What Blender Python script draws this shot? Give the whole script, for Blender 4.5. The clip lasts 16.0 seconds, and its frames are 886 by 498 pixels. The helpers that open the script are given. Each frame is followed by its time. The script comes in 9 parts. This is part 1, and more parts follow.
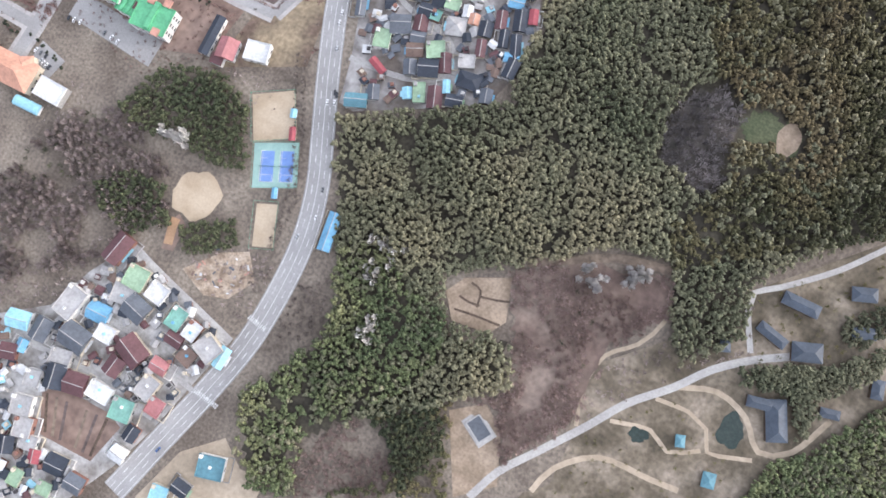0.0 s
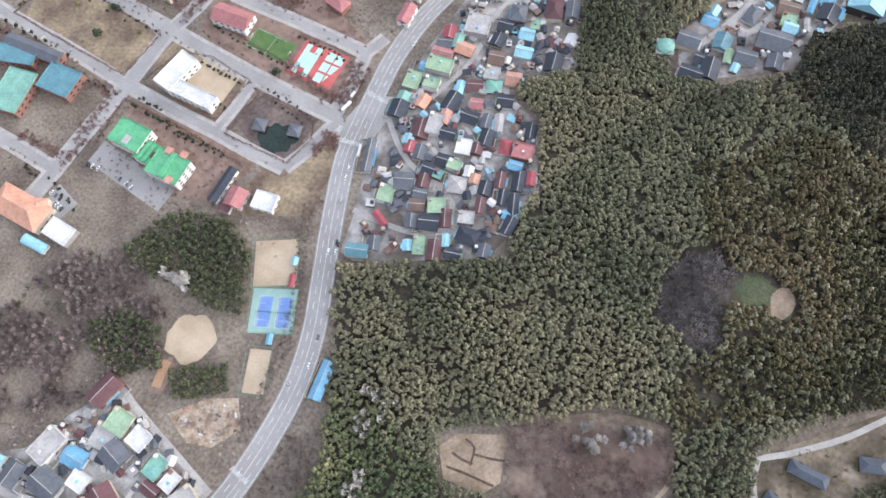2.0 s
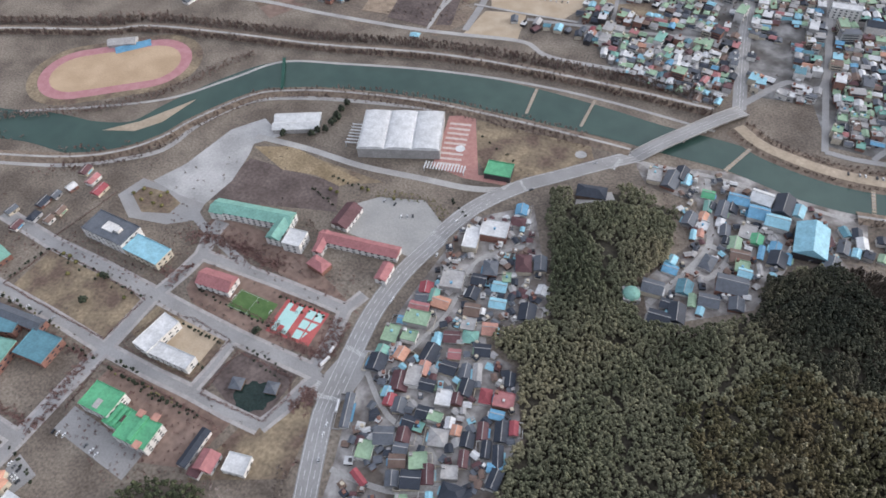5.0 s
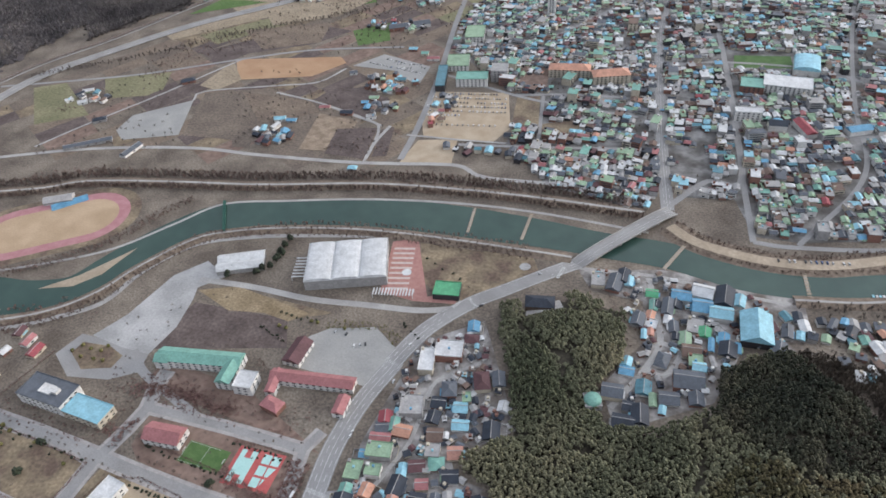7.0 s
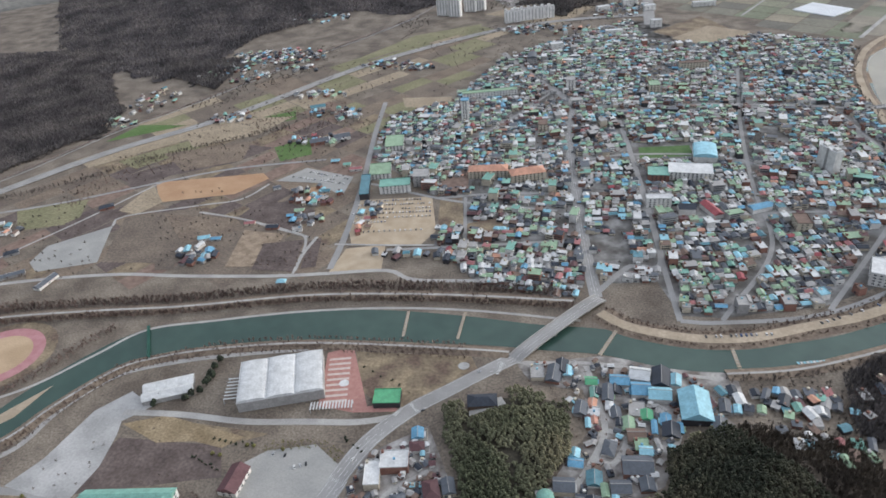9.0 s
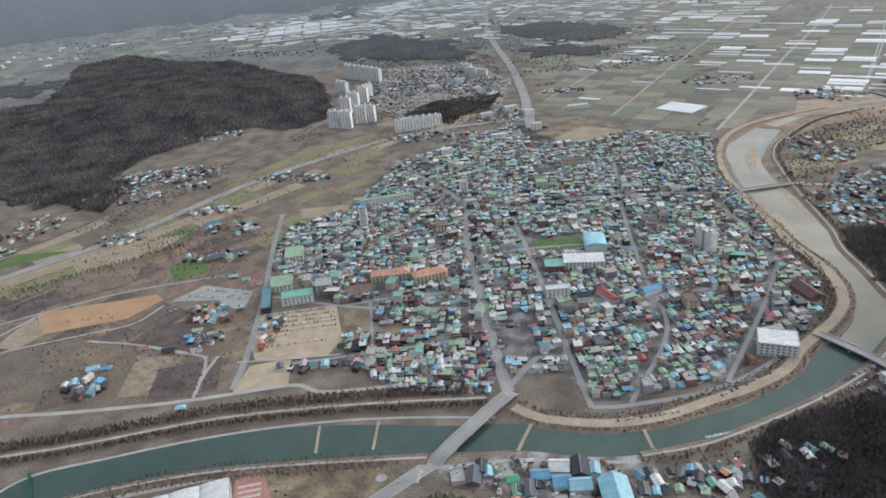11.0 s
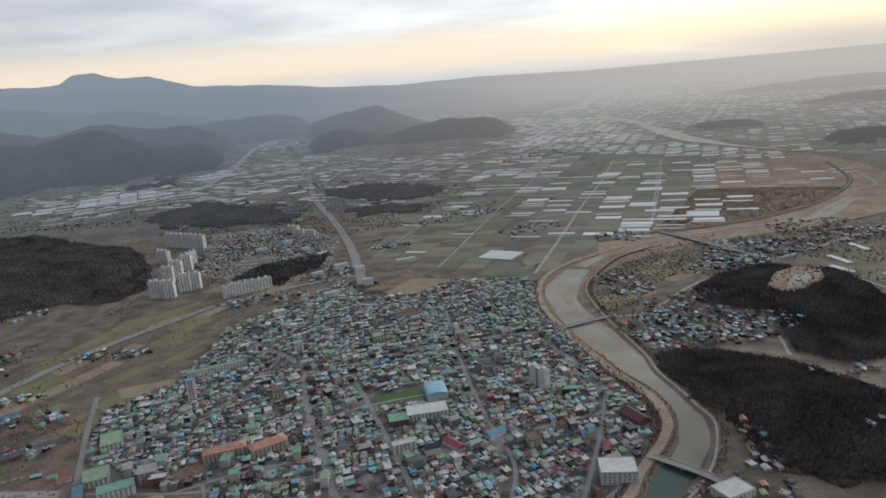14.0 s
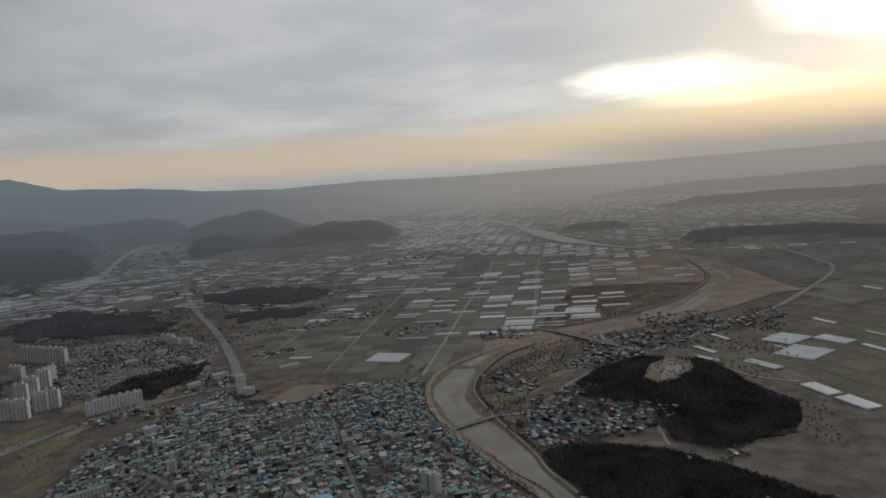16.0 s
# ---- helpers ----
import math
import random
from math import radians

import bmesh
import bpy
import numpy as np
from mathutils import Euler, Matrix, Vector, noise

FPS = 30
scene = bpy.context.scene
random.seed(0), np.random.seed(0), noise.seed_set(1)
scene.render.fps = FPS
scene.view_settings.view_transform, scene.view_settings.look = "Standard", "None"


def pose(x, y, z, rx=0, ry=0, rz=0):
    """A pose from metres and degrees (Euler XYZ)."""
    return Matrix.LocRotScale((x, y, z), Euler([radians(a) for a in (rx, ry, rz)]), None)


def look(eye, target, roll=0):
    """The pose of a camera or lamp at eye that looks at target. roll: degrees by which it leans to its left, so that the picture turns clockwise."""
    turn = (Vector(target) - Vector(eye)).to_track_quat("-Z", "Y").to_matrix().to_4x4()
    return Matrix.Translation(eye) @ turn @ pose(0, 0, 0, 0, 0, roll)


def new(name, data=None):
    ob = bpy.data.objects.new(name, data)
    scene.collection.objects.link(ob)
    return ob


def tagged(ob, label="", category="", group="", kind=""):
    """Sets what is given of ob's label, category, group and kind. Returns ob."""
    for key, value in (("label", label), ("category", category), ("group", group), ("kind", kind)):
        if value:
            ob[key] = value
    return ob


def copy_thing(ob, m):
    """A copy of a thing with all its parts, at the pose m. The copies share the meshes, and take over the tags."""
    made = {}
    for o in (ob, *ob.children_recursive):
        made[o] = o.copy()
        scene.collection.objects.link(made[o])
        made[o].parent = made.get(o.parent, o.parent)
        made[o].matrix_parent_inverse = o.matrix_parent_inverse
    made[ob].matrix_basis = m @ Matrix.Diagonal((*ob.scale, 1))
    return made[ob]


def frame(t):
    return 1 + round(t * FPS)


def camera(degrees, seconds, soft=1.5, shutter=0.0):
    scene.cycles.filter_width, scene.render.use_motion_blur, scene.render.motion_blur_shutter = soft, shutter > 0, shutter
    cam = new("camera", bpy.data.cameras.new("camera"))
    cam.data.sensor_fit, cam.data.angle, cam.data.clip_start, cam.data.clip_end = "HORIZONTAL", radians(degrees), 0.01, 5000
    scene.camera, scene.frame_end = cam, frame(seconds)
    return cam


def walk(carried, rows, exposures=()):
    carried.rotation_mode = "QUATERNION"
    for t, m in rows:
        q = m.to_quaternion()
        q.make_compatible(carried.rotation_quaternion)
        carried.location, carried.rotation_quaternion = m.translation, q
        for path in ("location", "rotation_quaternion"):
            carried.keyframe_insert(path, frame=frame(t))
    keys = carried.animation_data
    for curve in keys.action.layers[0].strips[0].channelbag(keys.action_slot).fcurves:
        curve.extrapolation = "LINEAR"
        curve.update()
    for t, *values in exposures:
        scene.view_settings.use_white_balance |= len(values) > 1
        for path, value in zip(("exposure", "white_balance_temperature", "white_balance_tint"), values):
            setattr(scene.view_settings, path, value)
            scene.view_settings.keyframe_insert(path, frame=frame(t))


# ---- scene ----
# The drone hovers at one spot, 500 m up, tilts its lens from straight down to the horizon and turns.
cam = camera(65.1, 16.0, 1.7)
TURNS = [
    (0.0, 6.81, 3.85, 27.05),
    (0.5, 9.67, 3.43, 27.85),
    (1.0, 13.35, 3.2, 28.37),
    (1.5, 15.52, 3.06, 28.55),
    (2.0, 19.37, 3.13, 28.88),
    (2.5, 23.26, 3.11, 29.11),
    (3.0, 27.21, 3.04, 29.18),
    (3.5, 31.19, 2.99, 29.27),
    (4.0, 34.73, 2.87, 29.31),
    (4.5, 37.33, 2.82, 29.26),
    (5.0, 39.74, 2.69, 26.18),
    (5.2, 40.44, 2.69, 23.54),
    (5.5, 41.7, 2.75, 22.0),
    (6.0, 44.2, 3.0, 20.9),
    (6.6, 47.3, 3.5, 19.9),
    (7.3, 50.82, 3.94, 18.66),
    (7.5, 51.6, 3.99, 18.2),
    (8.0, 53.54, 4.17, 16.22),
    (10.3, 62.41, 4.57, 6.12),
    (10.5, 63.2, 4.62, 5.18),
    (11.0, 65.19, 4.67, 2.76),
    (11.5, 67.16, 4.73, 0.38),
    (12.0, 69.12, 4.84, -1.84),
    (12.5, 71.07, 4.9, -4.19),
    (13.0, 72.98, 4.94, -6.55),
    (13.5, 74.89, 5.01, -9.07),
    (14.0, 76.76, 4.97, -11.59),
    (14.5, 78.64, 4.99, -14.09),
    (15.0, 80.54, 4.94, -16.55),
    (15.5, 82.44, 4.83, -18.97),
    (16.0, 84.34, 4.78, -21.1),
]
EXPOSURES = [(0.0, 2.62, 6250, 16), (2.0, 2.56, 6250, 15), (3.5, 2.26, 6250, 16), (5.0, 1.95, 6250, 15), (8.0, 1.85, 6320, 12), (10.5, 1.8, 6320, 10), (12.5, 1.6, 6320, 9), (13.5, 1.14, 6400, 9), (14.5, 0.66, 6450, 10), (15.5, 0.17, 6550, 10), (16.0, 0.02, 6600, 10)]
walk(cam, [(t, pose(0, 0, 500, rx, ry, rz)) for t, rx, ry, rz in TURNS], EXPOSURES)

# ---- world and sun: late afternoon under a broken cloud deck, the low sun glowing behind it ----
SUN_WAY = Vector((0.83, 0.53, 0.18)).normalized()


def make_world():
    world = bpy.data.worlds.new("sky")
    scene.world = world
    world.use_nodes = True
    nt = world.node_tree
    nt.nodes.clear()
    N, L = nt.nodes.new, nt.links.new

    def math_node(op, a, b=None, clamp=False):
        n = N("ShaderNodeMath")
        n.operation, n.use_clamp = op, clamp
        for i, v in enumerate((a, b)):
            if v is None:
                continue
            if isinstance(v, (int, float)):
                n.inputs[i].default_value = v
            else:
                L(v, n.inputs[i])
        return n.outputs[0]

    def span(v, lo, hi, a=0.0, b=1.0):
        n = N("ShaderNodeMapRange")
        n.interpolation_type = "SMOOTHSTEP"
        L(v, n.inputs["Value"])
        for k, x in (("From Min", lo), ("From Max", hi), ("To Min", a), ("To Max", b)):
            n.inputs[k].default_value = x
        return n.outputs["Result"]

    def mix(f, a, b):
        n = N("ShaderNodeMix")
        n.data_type = "RGBA"
        L(f, n.inputs[0]) if not isinstance(f, float) else setattr(n.inputs[0], "default_value", f)
        for i, v in ((6, a), (7, b)):
            if isinstance(v, tuple):
                n.inputs[i].default_value = (*v, 1)
            else:
                L(v, n.inputs[i])
        return n.outputs[2]

    co = N("ShaderNodeTexCoord").outputs["Generated"]
    sep = N("ShaderNodeSeparateXYZ")
    L(co, sep.inputs[0])
    z = sep.outputs[2]
    dot = N("ShaderNodeVectorMath")
    dot.operation = "DOT_PRODUCT"
    L(co, dot.inputs[0])
    dot.inputs[1].default_value = SUN_WAY
    near = dot.outputs["Value"]
    # cloud deck seen in perspective: the direction over its height
    zz = math_node("ADD", math_node("MAXIMUM", z, 0.0), 0.10)
    plane = N("ShaderNodeCombineXYZ")
    L(math_node("DIVIDE", sep.outputs[0], zz), plane.inputs[0])
    L(math_node("DIVIDE", sep.outputs[1], zz), plane.inputs[1])
    noise_a = N("ShaderNodeTexNoise")
    L(plane.outputs[0], noise_a.inputs["Vector"])
    noise_a.inputs["Scale"].default_value, noise_a.inputs["Detail"].default_value = 0.55, 5
    noise_b = N("ShaderNodeTexNoise")
    L(plane.outputs[0], noise_b.inputs["Vector"])
    noise_b.inputs["Scale"].default_value, noise_b.inputs["Detail"].default_value = 1.7, 4
    clouds = math_node("ADD", math_node("MULTIPLY", noise_a.outputs[0], 0.7), math_node("MULTIPLY", noise_b.outputs[0], 0.3))
    deck = mix(span(clouds, 0.36, 0.64), (0.33, 0.35, 0.385), (0.47, 0.485, 0.51))
    east = math_node("ARCTAN2", sep.outputs[0], sep.outputs[1])
    high = math_node("ARCSINE", z)
    deck_way = mix(span(near, -0.45, 1.0), (0.34, 0.352, 0.378), (1.36, 1.34, 1.30))
    shade = N("ShaderNodeMix")
    shade.data_type, shade.blend_type = "RGBA", "MULTIPLY"
    shade.inputs[0].default_value = 1.0
    L(deck, shade.inputs[6])
    L(deck_way, shade.inputs[7])
    sky = shade.outputs[2]
    # brightness that spreads through the cloud round the sun
    veil = math_node("MULTIPLY", span(near, 0.86, 1.0), span(clouds, 0.68, 0.40, 0.45, 1.0))
    sky = mix(math_node("MULTIPLY", veil, 0.55), sky, (0.80, 0.76, 0.68))
    # warm band of clear sky under the deck, yellow towards the sun
    glow = mix(span(near, 0.80, 0.995), (0.54, 0.455, 0.37), (0.98, 0.81, 0.50))
    wav = math_node("MULTIPLY", math_node("SUBTRACT", clouds, 0.5), 0.05)
    top = math_node("ADD", high, wav)
    low = math_node("MULTIPLY", span(top, 0.004, 0.034), span(top, 0.095, 0.050))
    sky = mix(math_node("MULTIPLY", low, 0.92), sky, glow)

    # breaks in the deck beside the sun
    def opening(sky, az, el, wide, tall, col, ragged):
        u = math_node("DIVIDE", math_node("SUBTRACT", east, radians(az)), radians(wide))
        v = math_node("DIVIDE", math_node("SUBTRACT", high, radians(el)), radians(tall))
        q = math_node("ADD", math_node("MULTIPLY", u, u), math_node("MULTIPLY", v, v))
        q = math_node("ADD", q, math_node("MULTIPLY", math_node("SUBTRACT", clouds, 0.5), ragged))
        return mix(span(q, 1.8, -0.5), sky, col)

    sky = opening(sky, 39.5, 6.4, 7.4, 1.35, (1.75, 1.66, 1.4), 8.0)
    sky = opening(sky, 45.0, 4.7, 7.5, 0.8, (1.25, 1.12, 0.78), 3.0)
    sky = opening(sky, 58.0, 11.8, 9.5, 5.6, (3.2, 3.0, 2.5), 5.0)
    nishita = N("ShaderNodeTexSky")
    nishita.sky_type, nishita.sun_disc = "NISHITA", False
    nishita.sun_elevation = math.asin(SUN_WAY.z)
    nishita.sun_rotation = math.atan2(SUN_WAY.x, SUN_WAY.y)
    thin = N("ShaderNodeVectorMath")
    thin.operation = "SCALE"
    L(nishita.outputs[0], thin.inputs[0])
    thin.inputs["Scale"].default_value = 0.08
    total = mix(0.12, sky, thin.outputs[0])
    # haze on the horizon
    murk = math_node("MAXIMUM", span(z, 0.042, -0.004), math_node("MULTIPLY", span(z, 0.095, 0.006), span(near, 0.80, 0.95)))
    total = mix(murk, total, mix(span(near, 0.6, 1.0), (0.33, 0.335, 0.335), (0.37, 0.34, 0.305)))
    bg = N("ShaderNodeBackground")
    L(total, bg.inputs[0])
    bg.inputs[1].default_value = 1.0
    out = N("ShaderNodeOutputWorld")
    L(bg.outputs[0], out.inputs[0])


make_world()
sun = new("sun", bpy.data.lights.new("sun", "SUN"))
sun.data.energy, sun.data.angle, sun.data.color = 0.45, radians(18), (1.0, 0.88, 0.72)
sun.matrix_world = look(SUN_WAY * 3000 + Vector((0, 0, 700)), (0, 0, 700))

# ---- materials ----
def mat(name, *cols, rough=0.85, metal=0.0, scale=0.05, fine=0.6, spread=0.0, bump=0.0, bump_scale=1.5, spec=0.3, stretch=None, contrast=0.3):
    """Two colours mixed by coarse patches and darkened or lightened by fine grain; spread varies single pieces or islands."""
    m = bpy.data.materials.new(name)
    m.use_nodes = True
    nt = m.node_tree
    N, L = nt.nodes.new, nt.links.new
    bsdf = nt.nodes["Principled BSDF"]
    bsdf.inputs["Roughness"].default_value, bsdf.inputs["Metallic"].default_value = rough, metal
    bsdf.inputs["Specular IOR Level"].default_value = spec
    geo = N("ShaderNodeNewGeometry")
    at = geo.outputs["Position"]
    if stretch:
        mp = N("ShaderNodeMapping")
        L(at, mp.inputs[0])
        mp.inputs["Rotation"].default_value[2] = radians(stretch[0])
        mp.inputs["Scale"].default_value = (stretch[1], stretch[2], 1)
        at = mp.outputs[0]
    a, b = cols[0], cols[-1]
    n1 = N("ShaderNodeTexNoise")
    L(at, n1.inputs["Vector"])
    n1.inputs["Scale"].default_value, n1.inputs["Detail"].default_value = scale, 6
    ramp = N("ShaderNodeValToRGB")
    e = ramp.color_ramp.elements
    e[0].position, e[1].position = 0.36, 0.64
    e[0].color, e[1].color = (*a, 1), (*b, 1)
    if len(cols) == 3:
        k = e.new(0.5)
        k.color = (*cols[1], 1)
    L(n1.outputs[0], ramp.inputs[0])
    n2 = N("ShaderNodeTexNoise")
    L(at, n2.inputs["Vector"])
    n2.inputs["Scale"].default_value, n2.inputs["Detail"].default_value = fine, 4
    mr = N("ShaderNodeMapRange")
    L(n2.outputs[0], mr.inputs["Value"])
    mr.inputs["From Min"].default_value, mr.inputs["From Max"].default_value = 0.3, 0.7
    mr.inputs["To Min"].default_value, mr.inputs["To Max"].default_value = 1 - contrast, 1 + contrast
    mul = N("ShaderNodeVectorMath")
    mul.operation = "SCALE"
    L(ramp.outputs[0], mul.inputs[0])
    L(mr.outputs[0], mul.inputs["Scale"])
    col = mul.outputs[0]
    if spread:
        info = N("ShaderNodeObjectInfo")
        add = N("ShaderNodeMath")
        add.operation = "ADD"
        L(info.outputs["Random"], add.inputs[0])
        L(geo.outputs["Random Per Island"], add.inputs[1])
        mr2 = N("ShaderNodeMapRange")
        L(add.outputs[0], mr2.inputs["Value"])
        mr2.inputs["From Min"].default_value, mr2.inputs["From Max"].default_value = 0.0, 2.0
        mr2.inputs["To Min"].default_value, mr2.inputs["To Max"].default_value = 1 - spread, 1 + spread
        mul2 = N("ShaderNodeVectorMath")
        mul2.operation = "SCALE"
        L(col, mul2.inputs[0])
        L(mr2.outputs[0], mul2.inputs["Scale"])
        col = mul2.outputs[0]
    L(col, bsdf.inputs["Base Color"])
    if bump:
        n3 = N("ShaderNodeTexNoise")
        L(at, n3.inputs["Vector"])
        n3.inputs["Scale"].default_value, n3.inputs["Detail"].default_value = bump_scale, 3
        bp = N("ShaderNodeBump")
        bp.inputs["Strength"].default_value, bp.inputs["Distance"].default_value = bump, 0.5
        L(n3.outputs[0], bp.inputs["Height"])
        L(bp.outputs[0], bsdf.inputs["Normal"])
    return m


EARTH = mat("winter_earth", (0.108, 0.088, 0.071), (0.158, 0.131, 0.106), (0.212, 0.180, 0.145), scale=0.022, fine=0.42, bump=0.3, contrast=0.36)
ASPHALT = mat("asphalt", (0.245, 0.24, 0.235), (0.31, 0.305, 0.30), scale=0.03, fine=0.8, contrast=0.12)
CONCRETE = mat("concrete", (0.30, 0.29, 0.28), (0.40, 0.39, 0.37), scale=0.04, fine=0.7, contrast=0.15)
MARKING = mat("road_paint", (0.42, 0.42, 0.41), (0.58, 0.58, 0.57), scale=0.2)
SAND = mat("pale_sand", (0.30, 0.245, 0.18), (0.40, 0.33, 0.25), scale=0.03, fine=0.3, contrast=0.15)
WATER = mat("river_water", (0.032, 0.064, 0.054), (0.044, 0.080, 0.066), rough=0.2, scale=0.01, fine=0.05, spec=0.3, bump=0.02, bump_scale=0.4, contrast=0.1)
PINE = mat("pine_needles", (0.070, 0.078, 0.046), (0.132, 0.131, 0.082), (0.182, 0.166, 0.104), scale=0.012, fine=0.22, spread=0.5)
GOLDPINE = mat("olive_pine_needles", (0.054, 0.058, 0.029), (0.103, 0.094, 0.047), (0.146, 0.117, 0.064), scale=0.014, fine=0.22, spread=0.5)
DARKPINE = mat("dark_pine_needles", (0.036, 0.042, 0.028), (0.064, 0.067, 0.043), (0.098, 0.090, 0.058), scale=0.02, fine=0.22, spread=0.5)
GREENPINE = mat("green_pine_needles", (0.070, 0.092, 0.046), (0.118, 0.138, 0.066), (0.168, 0.172, 0.088), scale=0.02, fine=0.22, spread=0.5)
FLOOR = mat("needle_floor", (0.045, 0.04, 0.03), (0.07, 0.062, 0.045), scale=0.05, fine=0.4)
YARD = mat("village_yards", (0.12, 0.10, 0.085), (0.215, 0.20, 0.19), (0.36, 0.345, 0.33), scale=0.05, fine=0.25, contrast=0.2)
PALEYARD = mat("concrete_yards", (0.17, 0.155, 0.14), (0.30, 0.29, 0.275), (0.44, 0.43, 0.415), scale=0.06, fine=0.3, contrast=0.2)
TOWNGROUND = mat("town_paving", (0.075, 0.068, 0.062), (0.14, 0.135, 0.13), (0.25, 0.245, 0.24), scale=0.03, fine=0.15, contrast=0.2)


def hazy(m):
    """Paints haze into a far backdrop material: a glow that grows with the true distance, warmer towards the sun, over
    a fading base.
    """
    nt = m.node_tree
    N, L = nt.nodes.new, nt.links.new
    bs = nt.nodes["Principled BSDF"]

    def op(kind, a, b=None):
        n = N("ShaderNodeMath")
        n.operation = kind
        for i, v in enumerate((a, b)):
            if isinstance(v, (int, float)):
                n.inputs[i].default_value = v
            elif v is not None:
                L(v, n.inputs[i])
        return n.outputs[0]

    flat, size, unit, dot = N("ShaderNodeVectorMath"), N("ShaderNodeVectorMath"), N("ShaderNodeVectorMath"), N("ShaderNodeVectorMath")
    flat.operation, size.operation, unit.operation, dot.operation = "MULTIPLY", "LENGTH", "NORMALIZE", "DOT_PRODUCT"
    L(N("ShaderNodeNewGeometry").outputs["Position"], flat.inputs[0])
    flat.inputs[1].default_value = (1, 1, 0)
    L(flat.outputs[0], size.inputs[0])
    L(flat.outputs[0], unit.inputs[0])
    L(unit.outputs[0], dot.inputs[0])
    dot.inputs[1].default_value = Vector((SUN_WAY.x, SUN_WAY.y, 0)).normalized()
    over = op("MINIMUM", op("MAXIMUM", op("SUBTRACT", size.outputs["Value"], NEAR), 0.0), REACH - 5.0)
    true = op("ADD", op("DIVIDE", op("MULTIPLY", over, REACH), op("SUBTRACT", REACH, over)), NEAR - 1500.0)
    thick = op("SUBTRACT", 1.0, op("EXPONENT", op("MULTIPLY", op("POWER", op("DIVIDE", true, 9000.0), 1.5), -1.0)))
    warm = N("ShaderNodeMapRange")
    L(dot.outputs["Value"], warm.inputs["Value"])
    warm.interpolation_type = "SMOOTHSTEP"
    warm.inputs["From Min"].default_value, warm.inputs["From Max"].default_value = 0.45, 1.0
    haze_tint = N("ShaderNodeMix")
    haze_tint.data_type = "RGBA"
    L(warm.outputs[0], haze_tint.inputs[0])
    haze_tint.inputs[6].default_value, haze_tint.inputs[7].default_value = (0.128, 0.152, 0.178, 1), (0.285, 0.27, 0.25, 1)
    # haze put in as emission, the base colour dimmed by the same share
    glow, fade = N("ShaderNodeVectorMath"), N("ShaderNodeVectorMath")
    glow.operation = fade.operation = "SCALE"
    L(haze_tint.outputs[2], glow.inputs[0])
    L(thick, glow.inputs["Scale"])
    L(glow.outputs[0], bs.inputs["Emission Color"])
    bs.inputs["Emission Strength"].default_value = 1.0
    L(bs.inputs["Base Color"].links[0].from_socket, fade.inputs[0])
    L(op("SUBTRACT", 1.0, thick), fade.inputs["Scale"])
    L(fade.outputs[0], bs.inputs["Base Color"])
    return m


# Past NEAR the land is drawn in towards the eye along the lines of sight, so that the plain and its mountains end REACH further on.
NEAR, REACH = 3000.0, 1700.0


def drawn(R):
    """The distance at which land truly R metres off is built."""
    D = np.maximum(np.asarray(R, float) - NEAR, 0.0)
    return np.where(D > 0, NEAR + REACH * D / (REACH + D), R)


def true_range(r):
    D = np.clip(np.asarray(r, float) - NEAR, 0.0, REACH - 2.0)
    return np.where(D > 0, NEAR + REACH * D / (REACH - D), r)


def rise(R):
    """How the land climbs towards the horizon."""
    return 620 * (np.maximum(np.asarray(R, float) - 14000, 0.0) / 20000) ** 1.2


def far_place(X, Y, h=0.0):
    """Where a point of the land, truly at X, Y and h metres over the plain, is built."""
    R = max(math.hypot(X, Y), 1e-6)
    k = float(drawn(R)) / R
    return (X * k, Y * k, 500 + (h + float(rise(R)) - 500) * k)


# far materials with the haze painted into emission and base colour
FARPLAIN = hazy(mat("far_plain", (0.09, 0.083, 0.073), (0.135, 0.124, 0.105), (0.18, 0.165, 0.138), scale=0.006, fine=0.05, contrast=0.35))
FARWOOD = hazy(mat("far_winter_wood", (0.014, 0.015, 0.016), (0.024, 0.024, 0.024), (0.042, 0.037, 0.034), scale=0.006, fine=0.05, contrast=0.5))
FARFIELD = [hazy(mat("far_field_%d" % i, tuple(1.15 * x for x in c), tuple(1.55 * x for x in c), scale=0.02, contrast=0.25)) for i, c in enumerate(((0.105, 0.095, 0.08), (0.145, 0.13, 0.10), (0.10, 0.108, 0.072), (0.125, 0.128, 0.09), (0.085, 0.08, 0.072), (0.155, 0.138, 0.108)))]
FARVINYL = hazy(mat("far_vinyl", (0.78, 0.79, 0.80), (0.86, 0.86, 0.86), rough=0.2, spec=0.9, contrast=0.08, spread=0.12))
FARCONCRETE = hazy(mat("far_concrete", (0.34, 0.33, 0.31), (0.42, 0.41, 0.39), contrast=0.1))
TWIGS = mat("bare_twigs", (0.105, 0.085, 0.075), (0.16, 0.13, 0.115), scale=0.02, fine=0.5, spread=0.35)

# ---- ground ----
HILLS = [
    (34, 199, 190, 150, 20, 26),
    (141, 377, 110, 100, 0, 24),
    (-70, 445, 60, 75, 0, 14),
    (593, 820, 190, 150, -20, 34),
    (970, 1260, 230, 130, 0, 30),
    (-1096, 2290, 430, 270, 12, 75),
    (-138, 1995, 130, 60, 20, 20),
]


def relief(x, y):
    z = 0.0
    for cx, cy, rx, ry, a, h in HILLS:
        c, s = math.cos(radians(a)), math.sin(radians(a))
        dx, dy = x - cx, y - cy
        p, q = (dx * c + dy * s) / rx, (dy * c - dx * s) / ry
        z += h * math.exp(-(p * p + q * q))
    r = math.hypot(x, y)
    if r > NEAR:
        R = float(true_range(r))
        z += 500 + (float(rise(R)) - 500) * r / R
    return z


